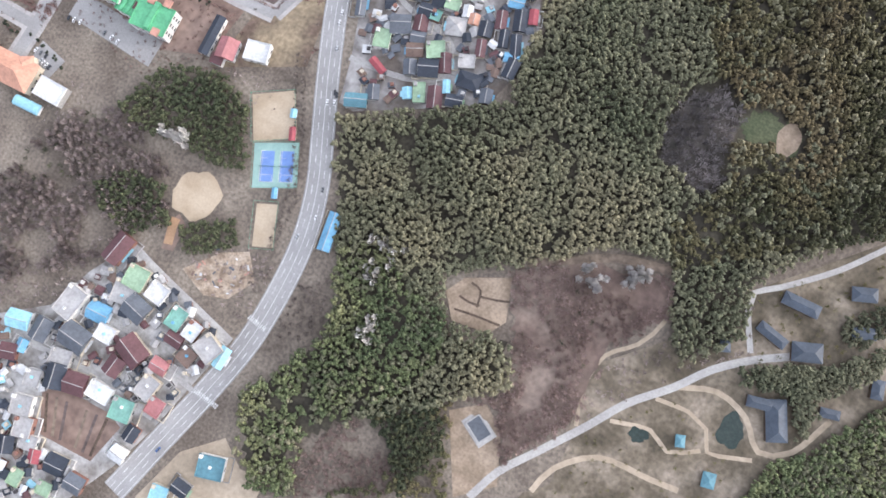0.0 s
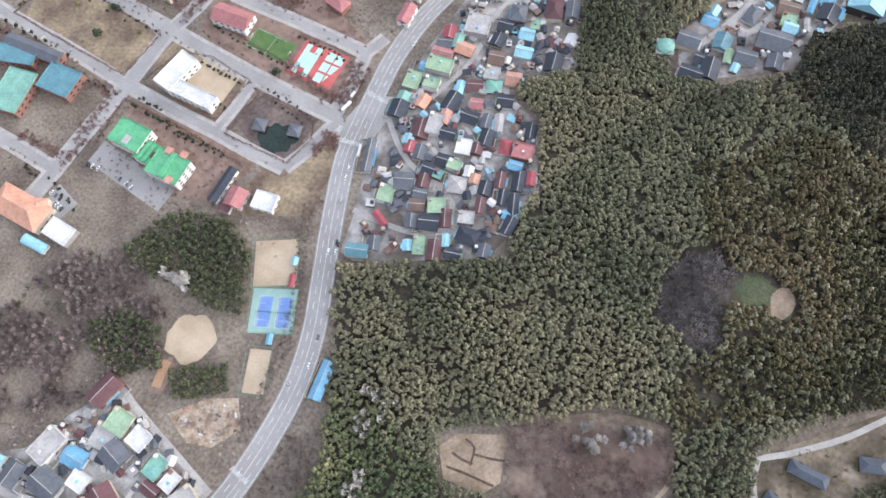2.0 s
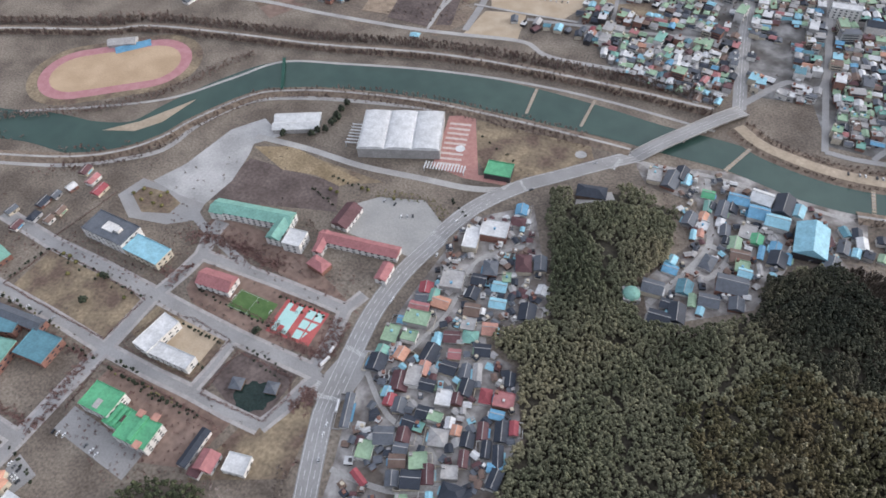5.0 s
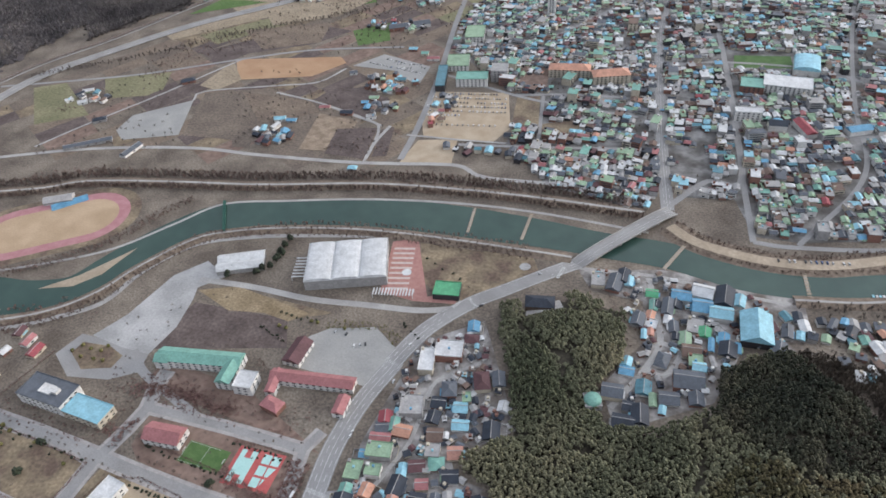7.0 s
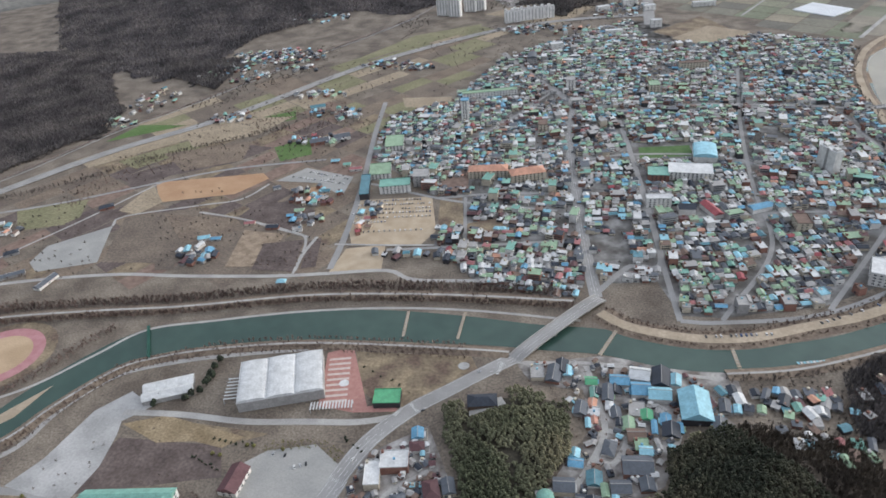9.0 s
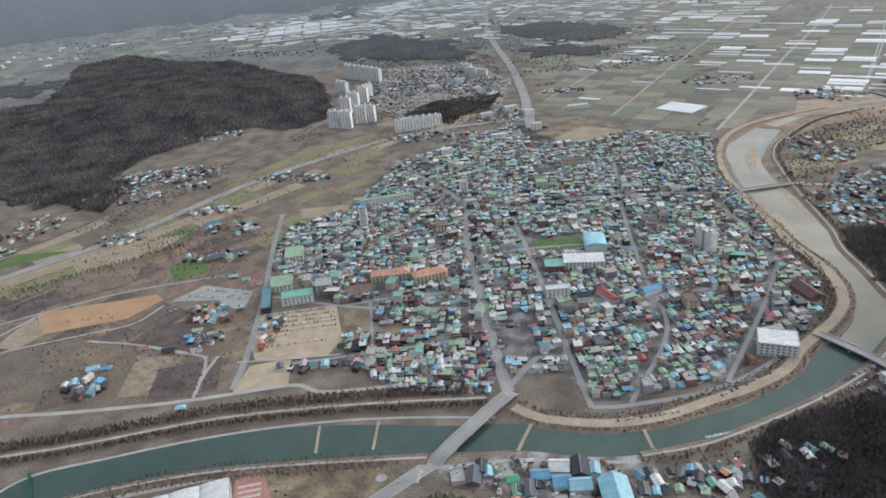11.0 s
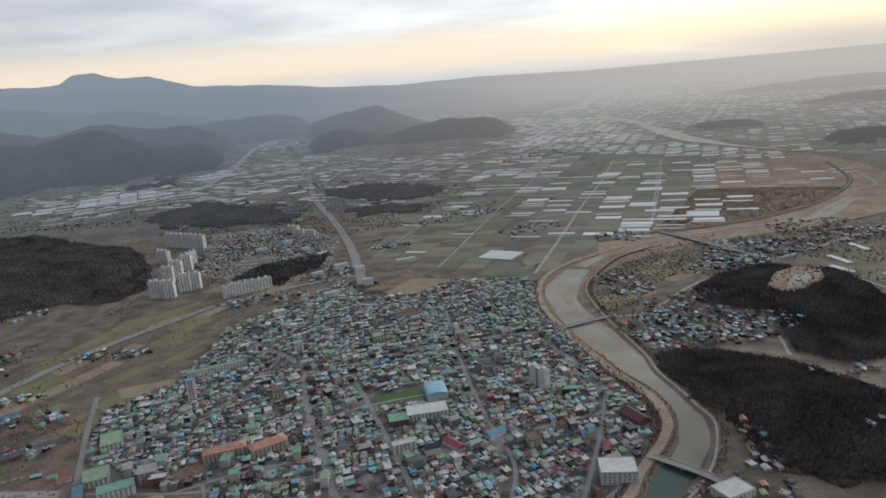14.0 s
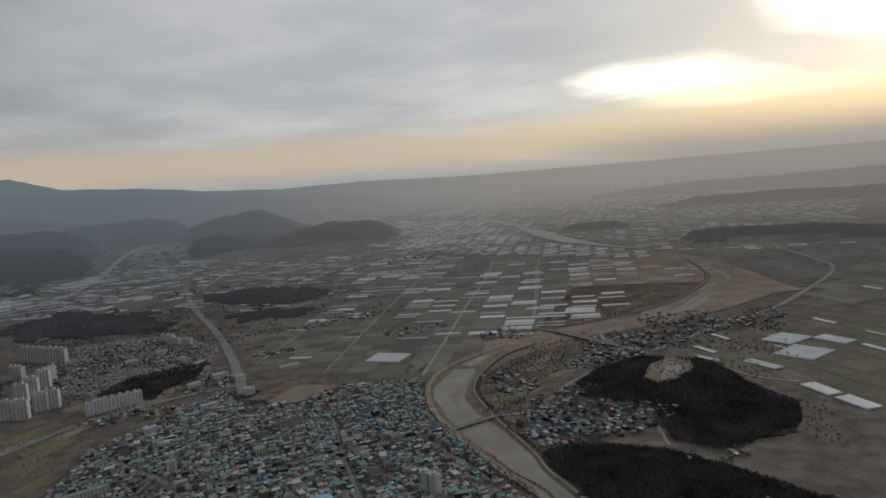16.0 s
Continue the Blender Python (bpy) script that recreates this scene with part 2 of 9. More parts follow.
def lift(x, y):
    """How far above the sheet things are laid, growing with distance."""
    return max(0.0, math.hypot(x, y) - 1200) * 0.0007


def mesh(name, verts, faces, mats, parent=None, slots=None, smooth=False):
    me = bpy.data.meshes.new(name)
    me.from_pydata([tuple(v) for v in verts], [], faces)
    for m in mats if isinstance(mats, (list, tuple)) else [mats]:
        me.materials.append(m)
    if slots is not None:
        me.polygons.foreach_set("material_index", np.asarray(slots, dtype=np.int32))
    if smooth:
        me.polygons.foreach_set("use_smooth", np.ones(len(me.polygons), dtype=bool))
    me.update()
    ob = new(name, me)
    ob.parent = parent
    return ob


def smooth_line(pts, step=8.0):
    """A smooth line (Catmull-Rom) through the points, sampled about every step metres."""
    P = [Vector((*p[:2], 0)) for p in pts]
    P = [P[0] * 2 - P[1]] + P + [P[-1] * 2 - P[-2]]
    out = []
    for a, b, c, d in zip(P, P[1:], P[2:], P[3:]):
        n = max(1, int((c - b).length / step))
        for i in range(n):
            t = i / n
            out.append(0.5 * (2 * b + (c - a) * t + (2 * a - 5 * b + 4 * c - d) * t * t + (3 * b - a - 3 * c + d) * t ** 3))
    return out + [P[-2]]


def ribbon(name, pts, width, up, material, parent=None, side=0.0, step=8.0, thick=0.0, smooth=True):
    """A strip of road, path or water along a line; side shifts it, thick gives it sides."""
    line = smooth_line(pts, step) if smooth else [Vector((*p[:2], 0)) for p in pts]
    n = len(line)
    widths = np.interp(np.linspace(0, 1, n), np.linspace(0, 1, len(width)), width) if isinstance(width, (list, tuple)) else [width] * n
    verts, faces = [], []
    for i, p in enumerate(line):
        w = (line[min(i + 1, n - 1)] - line[max(i - 1, 0)]).normalized()
        v = Vector((w.y, -w.x, 0))
        for k in (-0.5, 0.5):
            q = p + v * (side + k * widths[i])
            verts.append((q.x, q.y, relief(q.x, q.y) + up + lift(q.x, q.y)))
    m = len(verts)
    for i in range(n - 1):
        faces.append((2 * i, 2 * i + 1, 2 * i + 3, 2 * i + 2))
    if thick:
        verts += [(x, y, z - thick) for x, y, z in verts]
        for i in range(n - 1):
            faces.append((2 * i, 2 * i + 2, m + 2 * i + 2, m + 2 * i))
            faces.append((2 * i + 3, 2 * i + 1, m + 2 * i + 1, m + 2 * i + 3))
    return mesh(name, verts, faces, material, parent)


def make_ground():
    rings = [0, 40, 80, 120] + list(np.arange(150, 1500, 15)) + list(np.geomspace(1500, 3010, 80))
    na = 600
    verts, faces = [(0, 0, relief(0, 0))], []
    for r in rings[1:]:
        for k in range(na):
            a = 2 * math.pi * k / na
            x, y = r * math.sin(a), r * math.cos(a)
            verts.append((x, y, relief(x, y)))
    for k in range(na):
        faces.append((0, 1 + (k + 1) % na, 1 + k))
    for i in range(len(rings) - 2):
        for k in range(na):
            a, b = 1 + i * na + k, 1 + i * na + (k + 1) % na
            faces.append((a, b, b + na, a + na))
    ob = mesh("ground", verts, faces, EARTH, smooth=True)
    tagged(ob, "dry brown winter earth with thin grass, reaching to the horizon", "ground", kind="structure")


make_ground()


# far ranges: where the crest stands, how deep the range is, and its outline as bearing and height of eye
RANGES = [
    (7300, 430, [(5.21, -4.00), (7.61, -3.09), (9.94, -2.89), (12.05, -2.66), (14.37, -2.59), (15.73, -2.94), (16.84, -3.58), (18.14, -4.79)]),
    (7700, 520, [(0.02, -4.01), (1.28, -2.88), (2.87, -2.68), (4.85, -3.14), (7.56, -3.58), (9.82, -4.07), (11.81, -5.18)]),
    (7500, 620, [(-85, -4.4), (-32.40, -0.67), (-24.76, -0.99), (-18.64, -1.60), (-16.53, -1.33), (-14.75, -1.29), (-12.45, -1.92), (-10.03, -2.45), (-7.67, -2.72), (-6.18, -3.76), (-5.33, -5.10)]),
    (9300, 650, [(-85, -3.3), (-32.20, 0.28), (-24.61, -0.21), (-18.54, -1.06), (-16.47, -0.94), (-13.97, -0.97), (-10.62, -1.25), (-7.89, -1.54), (-6.35, -2.13), (-5.17, -3.13), (-4.55, -4.08)]),
    (10000, 700, [(-0.04, -2.79), (0.97, -1.86), (2.35, -1.46), (4.17, -1.31), (5.98, -1.25), (7.52, -1.75), (9.96, -2.71), (11.74, -3.46)]),
    (11500, 800, [(-9.92, -1.74), (-7.45, -1.28), (-5.79, -1.11), (-4.09, -0.93), (-2.18, -0.94), (-0.27, -1.25), (0.61, -1.87), (1.50, -2.95)]),
    (14500, 1300, [(-85, 0.2), (-31.88, 1.84), (-24.28, 1.48), (-18.20, 0.81), (-16.22, 0.46), (-13.01, 0.32), (-10.07, -0.26), (-7.38, -0.82), (-4.63, -1.74)]),
    (19000, 1900, [(-85, 1.2), (-31.70, 2.71), (-24.09, 2.47), (-18.00, 1.91), (-12.79, 1.63), (-7.09, 1.07), (-2.15, 0.81), (2.13, 0.30), (6.60, 0.13), (11.13, -0.13), (14.78, -0.54), (18.39, -1.26)]),
    (26000, 2400, [(-90, 1.6), (-31.66, 2.93), (-26.69, 3.24), (-21.71, 2.54), (-17.94, 2.25), (-16.56, 2.41), (-15.71, 2.93), (-14.34, 3.14), (-12.63, 2.55), (-10.76, 2.57), (-8.93, 1.97), (-7.61, 1.57), (-2.92, 1.31), (2.19, 0.74), (7.98, 0.37), (11.19, 0.45), (14.40, 0.48), (17.60, 0.38), (22.12, 0.22), (26.52, 0.0), (30.78, -0.2), (45, -0.4), (62, -0.2), (90, 0.5), (150, 1.5), (220, 1.3), (270, 1.6)]),
    (4620, 150, [(39.49, -6.15), (40.60, -5.51), (42.06, -5.37), (44.51, -5.41), (47.18, -5.37), (50.29, -5.42), (53.18, -5.53), (60, -5.9)]),
    (5950, 170, [(29.80, -4.88), (31.51, -4.42), (33.58, -4.30), (34.80, -4.34), (36.39, -4.99)]),
    (8300, 200, [(38, -3.45), (41, -2.95), (45, -2.8), (50, -2.75), (56, -2.9), (62, -3.45)]),
    (12500, 500, [(33, -2.25), (37, -1.85), (42, -1.65), (48, -1.6), (55, -1.4), (64, -1.6)]),
]


def range_height(az, R):
    """How high the far ranges stand over the plain, for arrays of bearing (degrees) and true distance."""
    best = np.zeros_like(R)
    for k, (at, deep, crest) in enumerate(RANGES):
        A, E = np.array([p[0] for p in crest]), np.array([p[1] for p in crest])
        bear = np.where(az < -90, az + 360, az)
        top = 500 + at * np.tan(np.radians(np.interp(bear, A, E)))
        top = np.where((bear < A[0] - 0.01) | (bear > A[-1] + 0.01), 0.0, np.maximum(top, 0.0))
        u = (R - at) / deep
        best = np.maximum(best, top * np.exp(-np.where(u < 0, u * u * 0.45, u * u * 1.6)))
    return np.maximum(best - rise(R), 0.0)


def make_far_land():
    """The plain past three kilometres with its wooded ranges, one sheet."""
    bear = np.concatenate([np.arange(-64, 74, 0.2), np.arange(74, 296.01, 1.5)])
    R = np.concatenate([np.linspace(2990, 4400, 16), np.geomspace(4460, 11500, 150), np.geomspace(11700, 34000, 70)])
    AZ, RR = np.meshgrid(bear, R, indexing="ij")
    AZ = np.where(AZ > 270, AZ - 360, AZ)
    H = range_height(AZ, RR)
    rng = np.random.default_rng(14)
    X, Y = RR * np.sin(np.radians(AZ)), RR * np.cos(np.radians(AZ))
    wood = np.zeros(H.shape, bool)
    for i, j in zip(*np.nonzero(H > 2.0)):
        w = 1 / (260 + 0.05 * RR[i, j])
        n = noise.fractal(Vector((X[i, j] * w, Y[i, j] * w, 3.3)), 0.9, 2.0, 4)
        spur = min(1.0, H[i, j] / 60)
        far = min(1.0, 7000 / RR[i, j]) ** 2
        H[i, j] *= 1 + (0.04 + 0.26 * far) * n * spur
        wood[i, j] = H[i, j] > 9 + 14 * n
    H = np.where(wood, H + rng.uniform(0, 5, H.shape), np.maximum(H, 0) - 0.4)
    k = drawn(RR) / RR
    V = np.stack([X * k, Y * k, 500 + (H + rise(RR) - 500) * k], 2).reshape(-1, 3)
    na, nr = H.shape
    faces, slots = [], []
    for i in range(na):
        a0, a1 = i * nr, ((i + 1) % na) * nr
        for j in range(nr - 1):
            faces.append((a0 + j, a0 + j + 1, a1 + j + 1, a1 + j))
            slots.append(int(wood[i, j]))
    # plain and wood both glow with the painted haze
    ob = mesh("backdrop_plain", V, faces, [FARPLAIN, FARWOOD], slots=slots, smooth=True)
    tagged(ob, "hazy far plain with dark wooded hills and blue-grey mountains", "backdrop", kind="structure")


make_far_land()
MAIN = [(-190, -225), (-176, -175), (-163, -130), (-153, -86), (-150, -41), (-152, 0), (-161, 38), (-177, 77), (-196, 122), (-215, 172), (-217, 189), (-223, 229), (-228, 275), (-225, 324), (-213, 376), (-216, 372), (-200, 422), (-169, 467), (-133, 500), (-74, 557)]
road = tagged(ribbon("road_main", MAIN, 18.5, 0.25, ASPHALT), "grey four-lane asphalt road with white lane lines", "road", kind="structure")
STREET = [(4, 672), (-14, 790), (-32, 940), (-36, 947), (-55, 1168), (-60, 1294), (-169, 1483), (-232, 1607)]
tagged(ribbon("road_town", STREET, 15, 0.25, ASPHALT), "grey asphalt main street through the town", "road", kind="structure")
RIVER = [(-960, 299), (-790, 319), (-705, 339), (-644, 346), (-592, 370), (-567, 426), (-537, 483), (-501, 525), (-428, 548), (-337, 575), (-236, 591), (-138, 595), (-56, 592), (15, 592), (86, 578), (144, 580), (203, 590), (266, 613), (323, 647), (362, 685), (431, 734), (470, 782), (483, 865), (517, 1040), (510, 1190), (507, 1342), (550, 1503), (661, 1667)]
tagged(ribbon("water", RIVER, [48, 48, 60, 66, 64, 44, 42, 42, 46, 60, 62, 60, 85, 60], 0.15, WATER), "dark green still river water", "river", kind="structure")


def inside(poly):
    """Test of points (n, 2) against a polygon."""
    P = np.array(poly, dtype=float)

    def test(x, y):
        hit = np.zeros(len(x), dtype=bool)
        for (x1, y1), (x2, y2) in zip(P, np.roll(P, -1, axis=0)):
            c = (y1 > y) != (y2 > y)
            hit ^= c & (x < (x2 - x1) * (y - y1) / ((y2 - y1) or 1e-9) + x1)
        return hit
    return test


def scatter(poly, gap, seed, jitter=0.48):
    """Points over a polygon on a jittered grid."""
    rng = np.random.default_rng(seed)
    P = np.array(poly, dtype=float)
    lo, hi = P.min(0), P.max(0)
    gx, gy = np.meshgrid(np.arange(lo[0], hi[0], gap), np.arange(lo[1], hi[1], gap))
    x, y = gx.ravel(), gy.ravel()
    x = x + rng.uniform(-jitter, jitter, len(x)) * gap
    y = y + rng.uniform(-jitter, jitter, len(y)) * gap
    keep = inside(poly)(x, y)
    return x[keep], y[keep], rng


ICO = bmesh.new()
bmesh.ops.create_icosphere(ICO, subdivisions=1, radius=1.0)
ICO_V = np.array([v.co[:] for v in ICO.verts])
ICO_F = np.array([[v.index for v in f.verts] for f in ICO.faces])
ICO.free()


def clumps(name, centres, radii, material, rng, rough=0.35, label="", category="", flat=1.0):
    """Many ragged little leaf clumps as one mesh."""
    n, k = len(centres), len(ICO_V)
    v = ICO_V[None] * (1 + rng.uniform(-rough, rough, (n, k, 1))) * radii[:, None, None]
    v[:, :, 2] *= flat
    a = rng.uniform(0, 6.28, n)
    c, s = np.cos(a)[:, None], np.sin(a)[:, None]
    v = np.stack([v[:, :, 0] * c - v[:, :, 1] * s, v[:, :, 0] * s + v[:, :, 1] * c, v[:, :, 2]], 2) + centres[:, None, :]
    f = (ICO_F[None] + (np.arange(n) * k)[:, None, None]).reshape(-1, 3)
    me = bpy.data.meshes.new(name)
    me.vertices.add(n * k)
    me.vertices.foreach_set("co", v.astype(np.float32).ravel())
    me.loops.add(len(f) * 3)
    me.loops.foreach_set("vertex_index", f.astype(np.int32).ravel())
    me.polygons.add(len(f))
    me.polygons.foreach_set("loop_start", np.arange(0, len(f) * 3, 3, dtype=np.int32))
    me.materials.append(material)
    me.update()
    me.validate()
    return tagged(new(name, me), label, category, kind="stuff")


def forest(name, poly, gap, size, height, material, seed, per=4, label="", category="forest", spare=None, tall=1.15):
    """A wood: each tree is a tuft of ragged clumps that narrows to its top."""
    x, y, rng = scatter(poly, gap, seed)
    for hole in spare or ():
        keep = ~inside(hole)(x, y)
        x, y = x[keep], y[keep]
    thin = np.array([noise.noise(Vector((u * 0.03, v * 0.03, seed))) for u, v in zip(x, y)]) < 0.5
    x, y = x[thin], y[thin]
    n = len(x)
    big = rng.uniform(0.65, 1.2, n)
    C, Rr = [], []
    for i in range(per):
        t = i / max(1, per - 1)
        out = size * 0.62 * big * (1 - 0.8 * t) * rng.uniform(0.5, 1.0, n)
        a = rng.uniform(0, 6.28, n) if per < 3 else i * 2.4 + rng.uniform(0, 1.2, n)
        px, py = x + out * np.cos(a), y + out * np.sin(a)
        pz = np.array([relief(u, v) for u, v in zip(x, y)]) + height * big * (0.5 + 0.45 * t)
        C.append(np.stack([px, py, pz], 1))
        Rr.append(size * big * (0.46 - 0.16 * t) * rng.uniform(0.8, 1.15, n))
    return clumps(name, np.concatenate(C), np.concatenate(Rr), material, rng, 0.4, label, category, tall)


def cover(name, poly, cell, up, rough, material, seed, label, category, bumpy=0.0, spare=(), ragged=26):
    """A sheet over a polygon on a jittered grid: a forest floor, or (bumpy) the closed canopy of a far wood."""
    rng = np.random.default_rng(seed)
    P = np.array(poly, dtype=float)
    lo, hi = P.min(0) - cell, P.max(0) + cell
    nx, ny = int((hi[0] - lo[0]) / cell) + 2, int((hi[1] - lo[1]) / cell) + 2
    gx, gy = np.meshgrid(lo[0] + cell * np.arange(nx), lo[1] + cell * np.arange(ny), indexing="ij")
    gx, gy = gx + rng.uniform(-rough, rough, gx.shape) * cell, gy + rng.uniform(-rough, rough, gy.shape) * cell
    fx, fy = gx.ravel(), gy.ravel()
    if bumpy:  # a ragged edge
        wob = np.array([noise.turbulence_vector(Vector((u * 0.012, v * 0.012, seed)), 3, False)[:2] for u, v in zip(fx, fy)]) * ragged
        fx, fy = fx + wob[:, 0], fy + wob[:, 1]
    ok = inside(poly)(fx, fy)
    for hole in spare:
        ok &= ~inside(hole)(gx.ravel(), gy.ravel())
    ok = ok.reshape(gx.shape)
    use = np.zeros_like(ok)
    full = ok[:-1, :-1] & ok[1:, :-1] & ok[:-1, 1:] & ok[1:, 1:]
    index, verts, faces = {}, [], []
    tall = rng.random(gx.shape)
    edge = ok.copy()
    edge[1:-1, 1:-1] &= ok[:-2, 1:-1] & ok[2:, 1:-1] & ok[1:-1, :-2] & ok[1:-1, 2:]
    for i, j in zip(*np.nonzero(full)):
        quad = []
        for a, b in ((i, j), (i + 1, j), (i + 1, j + 1), (i, j + 1)):
            if (a, b) not in index:
                index[a, b] = len(verts)
                x, y = gx[a, b], gy[a, b]
                z = relief(x, y) + up + lift(x, y)
                if bumpy:
                    z += bumpy * (0.45 + 0.8 * tall[a, b]) if edge[a, b] else -0.5
                verts.append((x, y, z))
            quad.append(index[a, b])
        faces.append(tuple(quad))
    return tagged(mesh(name, verts, faces, material), label, category, kind="stuff" if bumpy else "structure")

# ---- kit for buildings, cars, trees ----
def tone(name, r, g, b, rough=0.7, spec=0.3, k=0.8, fine=0.5):
    grey = 0.3 * r + 0.6 * g + 0.1 * b
    r, g, b = (0.8 * c + 0.2 * grey for c in (r, g, b))
    return mat(name, (r * k, g * k, b * k), (r, g, b), rough=rough, scale=0.12, fine=fine, contrast=0.14, spread=0.14, spec=spec)


ROOF = {
    "blue": tone("blue_sheet_roof", 0.11, 0.36, 0.56, 0.5), "cyan": tone("cyan_sheet_roof", 0.24, 0.56, 0.68, 0.5),
    "teal": tone("teal_sheet_roof", 0.08, 0.24, 0.30, 0.5), "mint": tone("mint_roof_paint", 0.16, 0.40, 0.32, 0.6),
    "green": tone("green_roof_paint", 0.07, 0.42, 0.19, 0.6), "leaf": tone("pale_green_roof_paint", 0.27, 0.42, 0.26, 0.7),
    "orange": tone("orange_tile", 0.60, 0.28, 0.17, 0.7), "red": tone("red_sheet_roof", 0.36, 0.06, 0.075, 0.6),
    "pink": tone("faded_red_roof", 0.42, 0.15, 0.15, 0.7), "maroon": tone("maroon_tile", 0.13, 0.055, 0.06, 0.6),
    "bluetile": tone("blue_grey_tile", 0.062, 0.082, 0.112, 0.55), "navy": tone("dark_slate_tile", 0.035, 0.045, 0.065, 0.55), "slate": tone("grey_slate_tile", 0.11, 0.125, 0.15, 0.6),
    "grey": tone("grey_concrete_roof", 0.38, 0.37, 0.36, 0.85), "white": tone("white_sheet_roof", 0.60, 0.61, 0.61, 0.5),
    "brown": tone("brown_clay_roof", 0.20, 0.13, 0.10, 0.8), "salmon": tone("salmon_roof", 0.52, 0.24, 0.17, 0.7),
}
WALL = {
    "white": tone("white_plaster", 0.66, 0.65, 0.62, 0.8), "cream": tone("cream_plaster", 0.55, 0.48, 0.36, 0.8),
    "brick": tone("red_brick", 0.27, 0.12, 0.085, 0.85), "grey": tone("grey_render", 0.34, 0.33, 0.32, 0.85),
    "dark": tone("dark_cladding", 0.05, 0.045, 0.05, 0.7), "wood": tone("brown_timber", 0.14, 0.09, 0.06, 0.8),
}
GLASS = mat("window_glass", (0.03, 0.04, 0.05), (0.05, 0.06, 0.07), rough=0.15, spec=0.6)
COLOUR_WORD = {"blue": "blue sheet", "cyan": "light blue sheet", "teal": "teal sheet", "mint": "mint green", "green": "green", "leaf": "pale green painted", "orange": "orange tile", "red": "bright red", "pink": "faded red", "maroon": "maroon tile", "bluetile": "blue-grey tile", "navy": "dark slate", "slate": "grey slate", "grey": "grey concrete", "white": "white sheet", "brown": "brown clay", "salmon": "salmon"}
SHARED = {}


def box_data(x0, x1, y0, y1, z0, z1):
    v = [(x0, y0, z0), (x1, y0, z0), (x1, y1, z0), (x0, y1, z0), (x0, y0, z1), (x1, y0, z1), (x1, y1, z1), (x0, y1, z1)]
    f = [(3, 2, 1, 0), (4, 5, 6, 7), (0, 1, 5, 4), (1, 2, 6, 5), (2, 3, 7, 6), (3, 0, 4, 7)]
    return v, f


def join(*bits):
    v, f = [], []
    for bv, bf in bits:
        n = len(v)
        v += bv
        f += [tuple(i + n for i in q) for q in bf]
    return v, f


def roof_data(shape, w, d, h, rise, over=0.5):
    a, b = w / 2 + over, d / 2 + over
    if shape == "flat":  # slab with a parapet round it
        t = 0.35
        a, b = w / 2 + 0.15, d / 2 + 0.15
        return join(box_data(-a, a, -b, b, h, h + 0.3), box_data(-a, a, -b, -b + t, h + 0.3, h + 1.1), box_data(-a, a, b - t, b, h + 0.3, h + 1.1),
                    box_data(-a, -a + t, -b + t, b - t, h + 0.3, h + 1.1), box_data(a - t, a, -b + t, b - t, h + 0.3, h + 1.1))
    swap = d > w
    if swap:
        a, b = b, a
    if shape == "vault":
        v, f, n = [], [], 8
        for i in range(n + 1):
            q = math.pi * i / n
            y, z = -b * math.cos(q), h + rise * math.sin(q) ** 0.8 if 0 < i < n else h
            v += [(-a, y, z), (a, y, z)]
        f = [(2 * i, 2 * i + 1, 2 * i + 3, 2 * i + 2) for i in range(n)]
        f += [tuple(range(0, 2 * n + 2, 2)), tuple(range(2 * n + 1, 0, -2))]
    else:
        c = a - (0 if shape == "gable" else min(b, a * 0.95))
        e = 0.22
        v = [(-a, -b, h - e), (a, -b, h - e), (a, b, h - e), (-a, b, h - e), (-a, -b, h), (a, -b, h), (a, b, h), (-a, b, h), (-c, 0, h + rise), (c, 0, h + rise)]
        f = [(3, 2, 1, 0), (0, 1, 5, 4), (1, 2, 6, 5), (2, 3, 7, 6), (3, 0, 4, 7), (4, 5, 9, 8), (5, 6, 9), (6, 7, 8, 9), (7, 4, 8)]
    if swap:
        v = [(-y, x, z) for x, y, z in v]
    return v, f


def part(name, data, material, parent, label="", at=None):
    ob = mesh(name, data[0], data[1], material, parent)
    if at is not None:
        ob.matrix_local = at
    if label:
        ob["label"] = label
    return ob


def window_row(thing, w, d, h, floors, size=(2.8, 1.6), gap=6.4, sides="fbse"):
    """Single windows set round the walls, storey by storey, on one shared mesh."""
    if size not in SHARED:
        ob = mesh("window", *box_data(-size[0] / 2, size[0] / 2, -0.06, 0.06, 0, size[1]), GLASS)
        SHARED[size] = ob.data
        bpy.data.objects.remove(ob)
    for s in sides:
        length = w if s in "fb" else d
        n = max(1, int((length - 1.5) / gap))
        for i in range(n):
            u = (i - (n - 1) / 2) * gap
            for k in range(floors):
                z = 1.0 + k * h / floors
                m = {"f": pose(u, -d / 2, z), "b": pose(u, d / 2, z), "s": pose(-w / 2, u, z, 0, 0, 90), "e": pose(w / 2, u, z, 0, 0, 90)}[s]
                ob = new("window", SHARED[size])
                ob.parent = thing
                ob.matrix_local = m


def building(name, x, y, w, d, ang, h=4, roof="gable", colour="navy", wall="white", label="", category="house", group="", floors=0, rise=None, base=None, gap=6.4, sides="fbse"):
    e = tagged(new(name), label, category, group)
    z = relief(x, y) if base is None else base
    e.matrix_world = pose(x, y, z, 0, 0, ang)
    part("wall", box_data(-w / 2, w / 2, -d / 2, d / 2, -1, h), WALL[wall], e)
    if rise is None:
        rise = 0.28 * min(w, d)
    top = part("roof", roof_data(roof, w, d, h, rise), ROOF[colour], e)
    TOPS[e.name] = top
    if floors:
        window_row(e, w, d, h, floors, gap=gap, sides=sides)
    return e


TOPS = {}


